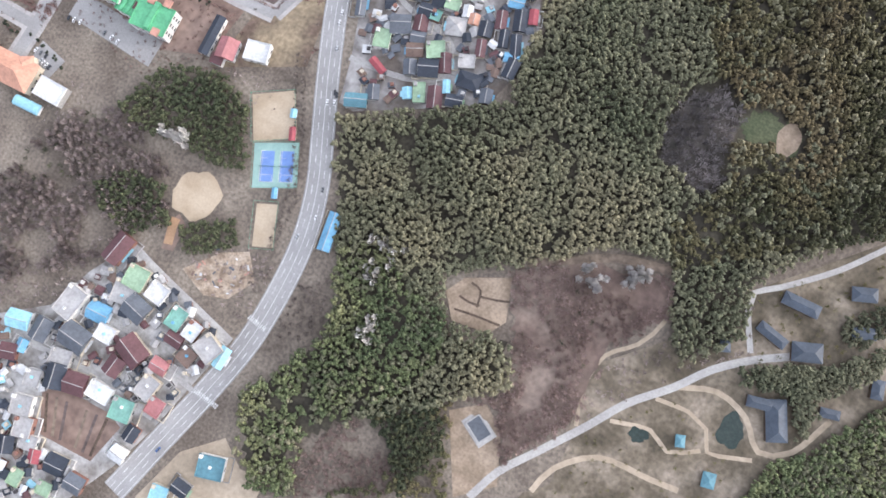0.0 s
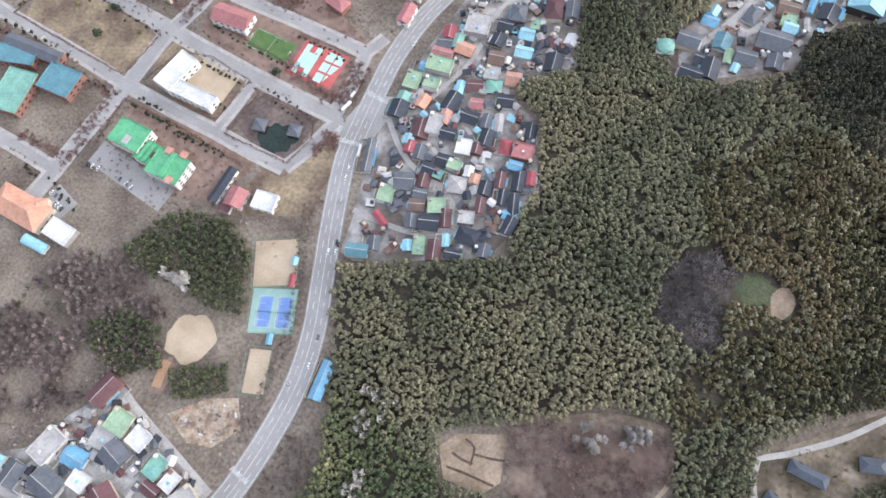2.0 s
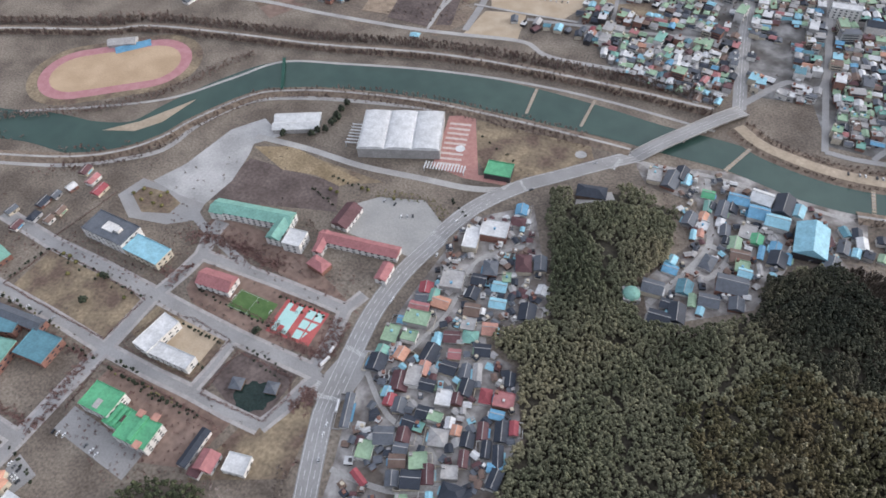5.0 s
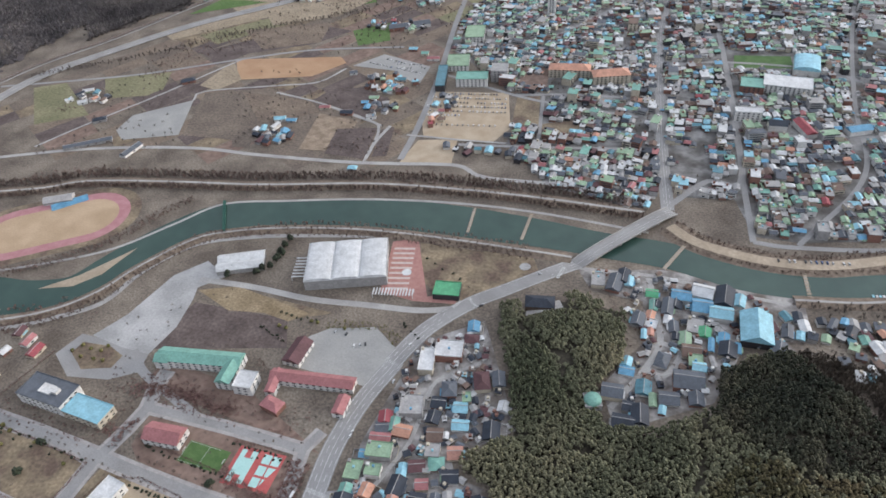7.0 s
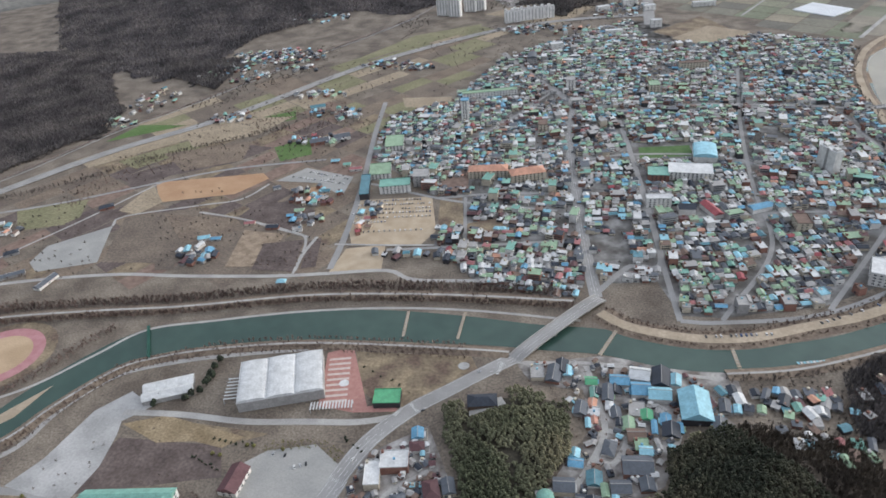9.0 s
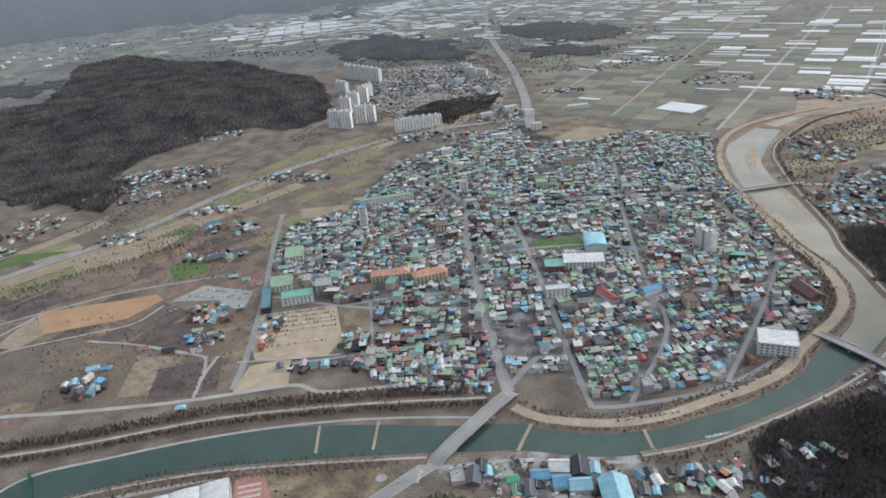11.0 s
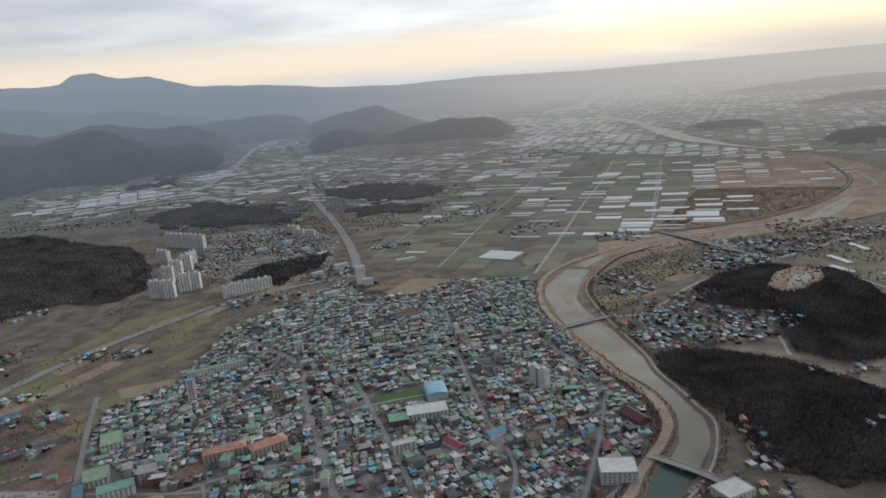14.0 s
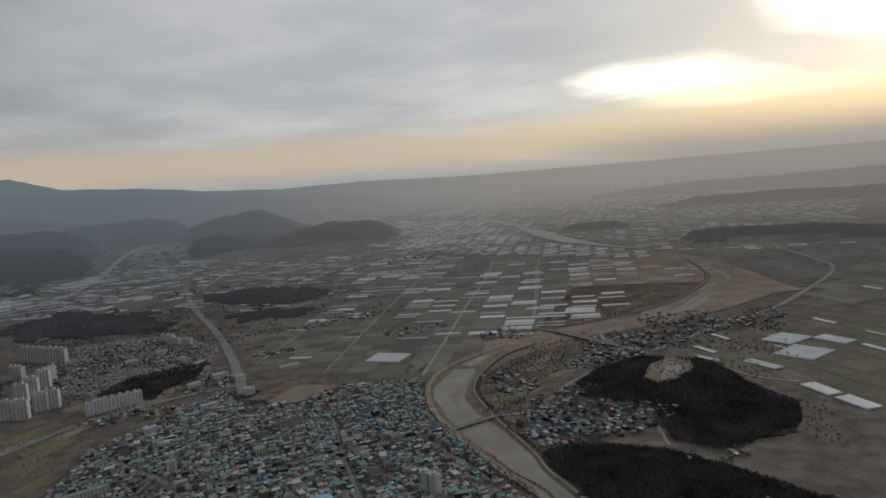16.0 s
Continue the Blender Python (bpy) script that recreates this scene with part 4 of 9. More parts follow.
house(-192.8, -97.8, 13.6, 10.9, 81, "white", "flat", 5, where="among walled yards")
house(-268.6, -173.0, 17.7, 14.4, 103, "navy", "gable", 5, where="among walled yards")
house(-251.8, -170.7, 15.7, 16.1, 100, "maroon", "gable", 5, where="among walled yards")
house(-233.1, -146.6, 13.6, 12.8, 81, "maroon", "gable", where="among walled yards")
house(-232.9, -167.6, 12.4, 18.1, 89, "white", "flat", 5, where="among walled yards")
house(-211.8, -170.9, 15.9, 15.9, 97, "mint", "flat", 5, where="among walled yards")
house(-202.6, -148.2, 16.3, 13.2, 80, "white", "flat", 6, where="among walled yards")
house(-202.9, -131.5, 10.3, 12.4, 88, "pink", "gable", where="among walled yards")
house(-191.3, -158.4, 12.7, 11.7, 86, "pink", "flat", where="among walled yards")
house(-197.5, -182.6, 10.6, 9.5, 84, "navy", "gable", where="among walled yards")
house(-198.9, -199.6, 10.5, 11.2, 84, "white", "gable", where="among walled yards")
house(-236.0, -227.9, 13.9, 15.0, 94, "navy", "gable", where="among walled yards")
house(-258.7, -249.0, 12.1, 9.5, 90, "leaf", "flat", where="among walled yards")
house(-253.6, -230.1, 8.9, 8.5, 107, "red", "gable", where="among walled yards")
house(-310.5, -174.2, 11.4, 12.2, 106, "maroon", "gable", where="among walled yards")
house(-304.0, -166.0, 9.1, 7.6, 93, "blue", "gable", where="among walled yards")
house(-216.8, -232.1, 12.1, 13.1, 89, "slate", "gable", 5, where="among walled yards")
house(-271.4, -215.9, 14.5, 13.7, 104, "grey", "flat", 5, where="among walled yards")
house(-280.7, -202.8, 14.6, 15.9, 104, "grey", "flat", 5, where="among walled yards")
house(-283.2, -182.1, 12.7, 11.5, 101, "white", "flat", 5, where="among walled yards")
house(-271.8, -159.2, 12.0, 16.4, 100, "grey", "flat", 5, where="among walled yards")
house(-250.4, -129.3, 11.8, 13.8, 88, "white", "flat", 5, where="among walled yards")
house(-133.5, -175.4, 16.0, 19.2, 105, "teal", "flat", 5, where="among walled yards")
house(-145.8, -198.3, 10.4, 12.0, 83, "navy", "gable", 5, where="among walled yards")
house(-158.3, -209.1, 11.2, 12.4, 98, "cyan", "flat", where="among walled yards")
house(-277.1, -232.7, 12.1, 11.1, 111, "navy", "gable", where="among walled yards")
house(-263.0, -223.8, 10.7, 13.2, 98, "white", "flat", where="among walled yards")
house(-235.8, -246.0, 9.4, 11.0, 95, "leaf", "flat", where="among walled yards")
house(-135.7, 11.6, 28.3, 8.7, 98, "blue", "gable", 5, where="among walled yards")

# ---- hamlet by the bridge ----
house(-51.2, 526.7, 18.8, 13.3, 98, "white", "flat", 6, where="in the bridge hamlet")
house(-52.0, 531.5, 15.7, 9.2, 100, "cyan", "gable", where="in the bridge hamlet")
house(-34.7, 528.1, 23.5, 13.8, 86, "slate", "gable", 5, where="in the bridge hamlet")
house(-27.6, 541.5, 19.1, 12.2, 89, "navy", "gable", 5, where="in the bridge hamlet")
house(-21.3, 536.1, 13.7, 8.0, 92, "cyan", "gable", where="in the bridge hamlet")
house(2.5, 525.7, 11.1, 11.6, 94, "green", "gable", where="in the bridge hamlet")
house(5.7, 508.7, 13.9, 7.3, 96, "mint", "gable", where="in the bridge hamlet")
house(8.3, 510.8, 8.9, 7.9, 87, "navy", "gable", where="in the bridge hamlet")
house(-6.0, 480.8, 15.4, 11.7, 86, "slate", "gable", 5, where="in the bridge hamlet")
house(4.5, 492.1, 10.8, 7.9, 85, "orange", "gable", where="in the bridge hamlet")
house(6.4, 480.1, 11.4, 10.7, 86, "white", "flat", where="in the bridge hamlet")
house(1.3, 463.7, 11.6, 4.5, 95, "cyan", "gable", where="in the bridge hamlet")
house(6.9, 469.7, 9.4, 6.0, 95, "salmon", "gable", where="in the bridge hamlet")
house(20.4, 492.7, 11.8, 7.0, 89, "white", "hip", where="in the bridge hamlet")
house(26.7, 483.2, 13.8, 8.9, 99, "slate", "gable", where="in the bridge hamlet")
house(19.0, 508.8, 21.2, 10.5, 90, "slate", "gable", 5, where="in the bridge hamlet")
house(25.6, 520.3, 19.8, 13.0, 89, "navy", "gable", where="in the bridge hamlet")
house(30.0, 528.1, 14.1, 18.6, 93, "blue", "gable", 6, where="in the bridge hamlet")
house(49.3, 537.5, 17.6, 19.4, 86, "white", "gable", 8, where="in the bridge hamlet")
house(69.8, 535.7, 25.5, 17.3, 88, "navy", "gable", 7, where="in the bridge hamlet")
house(83.4, 533.8, 15.5, 10.6, 85, "cyan", "gable", 6, where="in the bridge hamlet")
house(50.1, 517.5, 17.7, 18.1, 94, "blue", "gable", 6, where="in the bridge hamlet")
house(67.3, 511.1, 16.2, 20.8, 92, "cyan", "gable", 7, where="in the bridge hamlet")
house(37.7, 468.7, 15.7, 11.0, 93, "leaf", "gable", where="in the bridge hamlet")
house(45.6, 488.0, 18.8, 14.6, 90, "grey", "flat", 5, where="in the bridge hamlet")
house(54.3, 481.4, 12.3, 10.8, 90, "green", "gable", where="in the bridge hamlet")
house(30.2, 469.5, 7.9, 7.1, 92, "navy", "gable", where="in the bridge hamlet")
house(71.0, 476.5, 13.9, 9.4, 90, "blue", "gable", where="in the bridge hamlet")
house(60.4, 465.4, 16.0, 4.7, 92, "blue", "gable", where="in the bridge hamlet")
house(74.3, 460.4, 16.5, 15.1, 88, "navy", "gable", 5, where="in the bridge hamlet")
house(82.2, 466.0, 12.1, 6.3, 92, "blue", "gable", where="in the bridge hamlet")
house(48.3, 439.4, 14.1, 12.0, 96, "leaf", "flat", 5, where="in the bridge hamlet")
house(51.6, 433.3, 9.8, 11.0, 93, "cyan", "gable", where="in the bridge hamlet")
house(44.2, 452.9, 15.1, 16.1, 97, "brown", "gable", where="in the bridge hamlet")
house(-8.8, 423.9, 9.8, 8.8, 87, "cyan", "gable", where="in the bridge hamlet")
house(-7.4, 413.4, 9.9, 12.6, 90, "blue", "gable", where="in the bridge hamlet")
house(8.7, 397.1, 14.9, 12.9, 93, "teal", "gable", where="in the bridge hamlet")
house(17.6, 385.3, 12.9, 5.8, 99, "leaf", "gable", where="in the bridge hamlet")
house(10.1, 405.6, 13.6, 7.1, 95, "brown", "flat", where="in the bridge hamlet")
house(-15.9, 385.7, 14.6, 17.5, 95, "slate", "gable", 6, where="in the bridge hamlet")
house(-2.9, 355.4, 13.9, 17.3, 94, "navy", "gable", 6, where="in the bridge hamlet")
house(9.2, 365.0, 18.7, 13.7, 98, "navy", "gable", 6, where="in the bridge hamlet")
house(0.1, 372.9, 9.7, 11.4, 93, "navy", "gable", 5, where="in the bridge hamlet")
house(43.8, 412.6, 19.5, 24.8, 96, "slate", "gable", 6, where="in the bridge hamlet")
house(30.0, 389.3, 13.1, 16.1, 98, "slate", "gable", where="in the bridge hamlet")
house(51.1, 392.3, 13.1, 11.8, 98, "slate", "gable", where="in the bridge hamlet")
house(26.0, 375.8, 8.1, 5.4, 89, "cyan", "gable", where="in the bridge hamlet")
house(20.9, 434.8, 17.2, 11.1, 80, "slate", "hip", where="in the bridge hamlet")
house(116.5, 469.3, 21.9, 11.4, 84, "slate", "gable", 5, where="in the bridge hamlet")
house(124.9, 501.5, 16.5, 9.6, 88, "slate", "gable", 5, where="in the bridge hamlet")

SITE_EARTH = mat("building_site_earth", (0.20, 0.15, 0.11), (0.32, 0.25, 0.185), (0.40, 0.33, 0.26), scale=0.12, fine=0.6, contrast=0.3)
patch("building_site", [(-224, -62), (-203, -38), (-184, -28), (-170, -46), (-182, -66), (-200, -72)], 0.2, SITE_EARTH, "bare brown building site with heaps of timber", "building site")
site_rng = random.Random(21)
for i in range(26):
    x, y = -196 + site_rng.uniform(-20, 18), -50 + site_rng.uniform(-14, 14)
    w, d, h = site_rng.uniform(1.2, 4.5), site_rng.uniform(0.5, 1.6), site_rng.uniform(0.3, 1.1)
    pile = tagged(new("timber_pile"), "stacked weathered boards on the building site", "timber pile", "timber piles")
    pile.matrix_world = pose(x, y, relief(x, y) + 0.2, 0, 0, site_rng.uniform(0, 180))
    for k in range(3):
        o = 0.06 * k * (-1) ** k
        part("board", box_data(-w / 2 + o, w / 2 + o, -d / 2 - o, d / 2 - o, h * k / 3, h * (k + 1) / 3 - 0.03), ROOF[("brown", "grey", "white", "salmon", "slate")[i % 5]], pile)

# ---- public buildings, courts and lots west of the road ----
DUST = mat("bare_court_clay", (0.36, 0.285, 0.20), (0.44, 0.36, 0.265), scale=0.05, contrast=0.08)
COURT_BLUE = mat("blue_court", (0.13, 0.22, 0.46), (0.16, 0.26, 0.50), scale=0.2, contrast=0.06)
COURT_GREEN = mat("green_court", (0.23, 0.36, 0.33), (0.27, 0.41, 0.37), scale=0.2, contrast=0.06)
COURT_RED = mat("red_court", (0.40, 0.09, 0.09), (0.46, 0.12, 0.11), scale=0.1, contrast=0.08)
COURT_MINT = mat("pale_mint_court", (0.36, 0.58, 0.55), (0.42, 0.63, 0.60), scale=0.1, contrast=0.06)
TURF = mat("green_turf", (0.065, 0.125, 0.04), (0.09, 0.155, 0.055), scale=0.1, contrast=0.12)
GRAVEL = mat("pale_gravel", (0.29, 0.29, 0.285), (0.42, 0.415, 0.41), scale=0.03, fine=0.4, contrast=0.12)
LAWN = mat("dry_lawn", (0.125, 0.088, 0.068), (0.185, 0.145, 0.10), (0.265, 0.21, 0.14), scale=0.035, fine=0.3)
SCRUB = mat("dark_scrub_soil", (0.085, 0.065, 0.06), (0.14, 0.11, 0.10), scale=0.04, fine=0.3)
GRADED = mat("graded_earth", (0.21, 0.16, 0.115), (0.32, 0.25, 0.185), scale=0.08, fine=0.5, contrast=0.2)
PARKGRASS = mat("park_grass", (0.08, 0.066, 0.046), (0.145, 0.12, 0.088), (0.25, 0.21, 0.165), scale=0.035, fine=0.3)
REDSOIL = mat("reddish_soil", (0.165, 0.112, 0.09), (0.225, 0.16, 0.13), scale=0.04, fine=0.15, contrast=0.25)
STRAW = mat("straw_grass", (0.20, 0.15, 0.09), (0.30, 0.235, 0.15), scale=0.04, fine=0.4)
FENCE = mat("green_fence_mesh", (0.10, 0.22, 0.15), (0.14, 0.27, 0.19))


def slab(name, x, y, w, d, ang, up, material, label, category="court", kind="structure"):
    c, s = math.cos(radians(ang)), math.sin(radians(ang))
    pts = [(x + u * w / 2 * c - v * d / 2 * s, y + u * w / 2 * s + v * d / 2 * c) for u, v in ((-1, -1), (1, -1), (1, 1), (-1, 1))]
    return patch(name, pts, up, material, label, category, kind)


def fence(x, y, w, d, ang, high=3.0):
    e = tagged(new("fence"), "green wire court fence on steel posts", "fence", "court fences")
    e.matrix_world = pose(x, y, relief(x, y), 0, 0, ang)
    for k in (-1, 1):
        part("rail", box_data(-w / 2, w / 2, k * d / 2 - 0.12, k * d / 2 + 0.12, high - 0.2, high), FENCE, e)
        part("rail", box_data(k * w / 2 - 0.12, k * w / 2 + 0.12, -d / 2, d / 2, high - 0.2, high), FENCE, e)
        n = max(2, int(w / 6))
        for i in range(n + 1):
            u = -w / 2 + w * i / n
            part("post", box_data(u - 0.1, u + 0.1, k * d / 2 - 0.1, k * d / 2 + 0.1, 0, high), FENCE, e)
    return e


def court_lines(x, y, ang, parent):
    """Lines and net of one tennis court, long side along its own y."""
    for u in (-5.4, -4.1, 4.1, 5.4):
        part("court_line", box_data(u - 0.12, u + 0.12, -11.9, 11.9, 0, 0.03), MARKING, parent, at=pose(x, y, 0, 0, 0, 0))
    for v in (-11.8, -6.4, 6.4, 11.8):
        part("court_line", box_data(-5.4, 5.4, v - 0.12, v + 0.12, 0.03, 0.05), MARKING, parent, at=pose(x, y, 0))
    part("net", box_data(-6.2, 6.2, -0.05, 0.05, 0.05, 1.0), FENCE, parent, at=pose(x, y, 0))


slab("sand_court", -216.1, 70.6, 37.0, 33.9, 120, 0.12, DUST, "bare sandy sports court inside a green fence")
fence(-216.5, 70.4, 37.9, 34.0, 119)
slab("tennis_surround", -197.4, 37.8, 34.5, 34.6, 115, 0.12, COURT_GREEN, "pale green hard court round two blue tennis courts")
fence(-197.4, 37.8, 34.5, 34.6, 115)
for cx, cy, w, d, a in ((-203.0, 34.3, 23.7, 10.1, 113), (-189.2, 40.4, 23.6, 10.1, 114)):
    t = slab("tennis_court", cx, cy, w, d, a, 0.16, COURT_BLUE, "blue tennis court with white lines")
    base = tagged(new("tennis_net"), "white court lines and net on the blue court", "tennis court", "tennis courts")
    base.matrix_world = pose(cx, cy, relief(cx, cy) + 0.18, 0, 0, a - 90)
    court_lines(0, 0, 0, base)
slab("sand_court_small", -183.2, -5.7, 32.3, 16.0, 112, 0.12, DUST, "small sandy court inside a green fence")
fence(-183.4, -5.8, 35.7, 18.6, 112)
building("shed", -202.7, 78.2, 6.1, 4.0, 110, 3, "gable", "cyan", "white", "small light blue court shed", "shed")
building("shed", -196.1, 64.1, 9.5, 4.0, 113, 3, "gable", "red", "white", "small red court shed", "shed")
building("shed", -187.1, 18.7, 7.3, 3.5, 112, 3, "gable", "blue", "white", "blue shed beside the tennis courts", "shed")
disc("clay_mound", -241, -9, 19, 19, 0, 0.3, DUST, "round bare clay clearing", "ground", wob=0.12)
patch("red_earth", [(-251, -35), (-246, -27), (-237, -33), (-237, -54), (-246, -56)], 0.2, REDSOIL, "orange earth ramp beside the clearing", "ground")

slab("turf_field", -331.2, 235.0, 21.1, 41.2, 89, 0.12, TURF, "small green artificial turf pitch with white lines")
pitch = tagged(new("pitch_marking"), "white lines and goals of the small turf pitch", "pitch lines")
PX, PY, PW, PD, PA = -331.2, 235.0, 21.1, 41.2, 89
pitch.matrix_world = pose(PX, PY, relief(PX, PY) + 0.16, 0, 0, PA)
for u in (-1, 0, 1):
    part("field_line", box_data(-PW / 2 + 1, PW / 2 - 1, u * (PD / 2 - 1) - 0.12, u * (PD / 2 - 1) + 0.12, 0, 0.03), MARKING, pitch)
for u in (-1, 1):
    part("field_line", box_data(u * (PW / 2 - 1) - 0.12, u * (PW / 2 - 1) + 0.12, -PD / 2 + 1, PD / 2 - 1, 0, 0.03), MARKING, pitch)
for u in (-1, 1):
    part("goal", join(box_data(-2.2, 2.2, u * (PD / 2 - 0.6) - 0.2, u * (PD / 2 - 0.6) + 0.2, 1.9, 2.1), box_data(-2.2, -2.0, u * (PD / 2 - 0.6) - 0.2, u * (PD / 2 - 0.6) + 0.2, 0, 2), box_data(2.0, 2.2, u * (PD / 2 - 0.6) - 0.2, u * (PD / 2 - 0.6) + 0.2, 0, 2)), MARKING, pitch, "white goal")
slab("red_court", -283.6, 236.4, 36.2, 43.6, 92, 0.12, COURT_RED, "red hard court with pale mint play areas")
RX, RY, RW, RD, RA = -283.6, 236.4, 36.2, 43.6, 92
play = tagged(new("play_area"), "pale mint painted court fields on the red ground", "court", "painted courts")
play.matrix_world = pose(RX, RY, relief(RX, RY) + 0.5, 0, 0, RA)
part("painted_field", box_data(-RW * 0.42, RW * 0.42, -RD * 0.17, RD * 0.17, -0.6, 0.02), COURT_MINT, play, at=pose(0, RD * 0.24, 0))
for i in range(3):
    for j in range(2):
        part("painted_field", box_data(-RW * 0.12, RW * 0.12, -RD * 0.085, RD * 0.085, -0.6, 0.02), COURT_MINT, play, at=pose(-RW * 0.30 + i * RW * 0.30, -RD * 0.16 - j * RD * 0.2, 0))
for u in (-0.2, 0.2):
    part("painted_key", box_data(-RW * 0.1, RW * 0.1, -RD * 0.06, RD * 0.06, 0.02, 0.05), COURT_RED, play, at=pose(RW * u * 1.6, RD * 0.24, 0))

pub = dict(category="public building")
building("town_house", -596.4, 178.9, 19.3, 32.8, 77, 6, "hip", "mint", "brick", "brick building with a mint green roof", floors=1, **pub)
b = building("office_building", -505.5, 247.3, 26.2, 52.0, 88, 13, "flat", "slate", "white", "white office block with dark flat roof and light well", floors=3, **pub)
part("light_well", box_data(-5, 5, -7, 7, 13.3, 14.6), WALL["white"], b)
part("plant_room", box_data(-3, 3, -14, -8, 13.3, 16.5), WALL["white"], b, "white roof plant room")
building("office_annex", -457.2, 242.4, 20.9, 42.3, 87, 9, "flat", "cyan", "cream", "cream annex with a pale blue flat roof", floors=2, **pub)
building("gymnasium", -373.2, 241.0, 18.0, 34.3, 95, 8, "gable", "pink", "white", "white hall with a red gable roof", floors=2, **pub)
b = building("school", -391.3, 323.1, 17.1, 83.6, 100, 10, "gable", "mint", "white", "long white school with a mint green roof", floors=3, **pub)
building("school_wing", -426.9, 313.1, 13.8, 14.2, 100, 10, "gable", "mint", "white", "white school wing with a mint green roof", floors=3, **pub)
building("school_wing", -355.3, 313.7, 24.3, 14.8, 96, 10, "gable", "mint", "white", "white school wing with a mint green roof", floors=3, **pub)
building("school_block", -334.1, 310.7, 19.0, 18.2, 97, 11, "flat", "white", "white", "white flat-roofed school block", floors=3, **pub)
building("hall", -276.6, 331.4, 13.6, 80.0, 98, 7, "gable", "pink", "white", "long white hall with a faded red roof", floors=2, **pub)
building("hall_wing", -310.1, 319.5, 26.1, 9.4, 99, 7, "gable", "pink", "white", "hall wing with a faded red roof", floors=2, **pub)
building("hall_wing", -298.9, 296.4, 12.3, 19.4, 78, 6, "hip", "pink", "brick", "low wing with a faded red hip roof", **pub)
building("hall_wing", -238.3, 311.8, 19.3, 10.7, 95, 7, "gable", "pink", "white", "hall end wing with a faded red roof", floors=2, **pub)
b = building("sports_hall", -313.5, 485.2, 62.6, 87.4, 111, 12, "flat", "white", "grey", "large white sports hall with three shallow curved roofs", rise=3, **pub)
for i in range(3):
    q = roof_data("vault", 29, 44, 12.4, 3.0, 0)
    SX, SY, SW, SD, SA = -313.5, 485.2, 62.6, 87.4, 111
    part("curved_roof", roof_data("vault", SD / 3 - 1, SW - 2, 12.4, 2.2, 0), ROOF["white"], b, "white curved sheet roof", at=pose(0, -SD / 2 + SD * (i + 0.5) / 3, 0, 0, 0, 90))
for pts, n, high in (((-359.7, 467.6, 34.6, 18.4, 106), 7, 6), ((-249.8, 459.1, 10.4, 44.5, 102), 14, 5)):
    e = tagged(new("pergola"), "white steel pergola with cross beams beside the hall", "pergola", "pergolas")
    x, y, w, d, a = pts
    e.matrix_world = pose(x, y, 0, 0, 0, a)
    if d > w:
        e.matrix_world = pose(x, y, 0, 0, 0, a + 90)
        w, d = d, w
    for i in range(n):
        u = -w / 2 + w * (i + 0.5) / n
        part("beam", box_data(u - 0.7, u + 0.7, -d / 2, d / 2, high - 0.4, high), ROOF["white"], e)
    for sx in (-1, 1):
        for sy in (-1, 1):
            part("post", box_data(sx * w * 0.47 - 0.25, sx * w * 0.47 + 0.25, sy * d * 0.47 - 0.25, sy * d * 0.47 + 0.25, 0, high - 0.4), ROOF["white"], e)
for k in (0, 1):
    x, y, w, d, a = -432.3, 458.8, 28.9, 51.1, 116
    c, s = math.cos(radians(a)), math.sin(radians(a))
    o = (k - 0.5) * w / 2
    building("storehouse", x + o * c, y + o * s, w / 2 - 1, d, a, 6, "gable", "white", "grey", "white twin-gabled sheet storehouse", "storehouse", "storehouses")
PLAZA = mat("red_paving", (0.34, 0.17, 0.15), (0.40, 0.22, 0.19), scale=0.2, contrast=0.1)
PALE = mat("pale_paving", (0.48, 0.40, 0.37), (0.54, 0.46, 0.42), scale=0.2, contrast=0.1)
patch("plaza", [(-283, 539), (-257, 552), (-215, 466), (-187, 476), (-183, 463), (-227, 456), (-265, 460)], 0.1, PLAZA, "red paved plaza with pale stripes", "plaza")
for i in range(9):
    f = i / 9
    x, y, w, d, a = -257.8, 500.4, 72.0, 26.4, 104
    c, s = math.cos(radians(a)), math.sin(radians(a))
    o = (f - 0.45) * w
    slab("plaza_stripe", x + o * c, y + o * s, w * 0.045, d * 0.9, a, 0.14, PALE, "pale paving stripe across the red plaza", "paving")
disc("plaza_disc", -249, 495, 5.2, 5.2, 0, 0.4, ROOF["white"], "round white stone disc on the plaza", "monument")
disc("roundel", -129, 535, 6, 6, 0, 0.3, GRAVEL, "round pale paved disc beside the road", "paving")
b = building("practice_cage", -196.0, 475.9, 19.8, 26.9, 99, 7, "flat", "green", "dark", "dark netted practice cage with a green roof", **pub)
b = building("roadside_house", -306.8, 358.6, 29.8, 17.8, 89, 6, "gable", "maroon", "white", "white house with a dark maroon roof", floors=2, **pub)
b = building("town_hall", -380.3, 104.9, 22.3, 29.1, 91, 12, "flat", "green", "white", "white hall with a bright green roof in wings", floors=3, **pub)
part("roof_plant", box_data(-9, -1, -3, 2, 12.3, 13.2), ROOF["grey"], b, "pale grey roof sheet")
b = building("town_hall_wing", -354.5, 99.3, 18.6, 25.9, 88, 9, "flat", "green", "white", "lower middle wing with a bright green roof", floors=2, **pub)
for u in (-0.3, 0.1, 0.4):
    part("roof_walk", box_data(-8, 8, 18 * u - 1.2, 18 * u + 1.2, 9.3, 11.0), ROOF["green"], b)
part("light_well", box_data(-3, 3, -4, 3, 9.3, 9.7), ROOF["maroon"], b)
b = building("town_hall_wing", -335.5, 96.4, 22.7, 30.1, 92, 11, "flat", "green", "white", "white hall wing with a bright green roof", floors=3, **pub)
part("roof_walk", box_data(-10, 12, -2, 2, 11.3, 13.2), ROOF["green"], b)
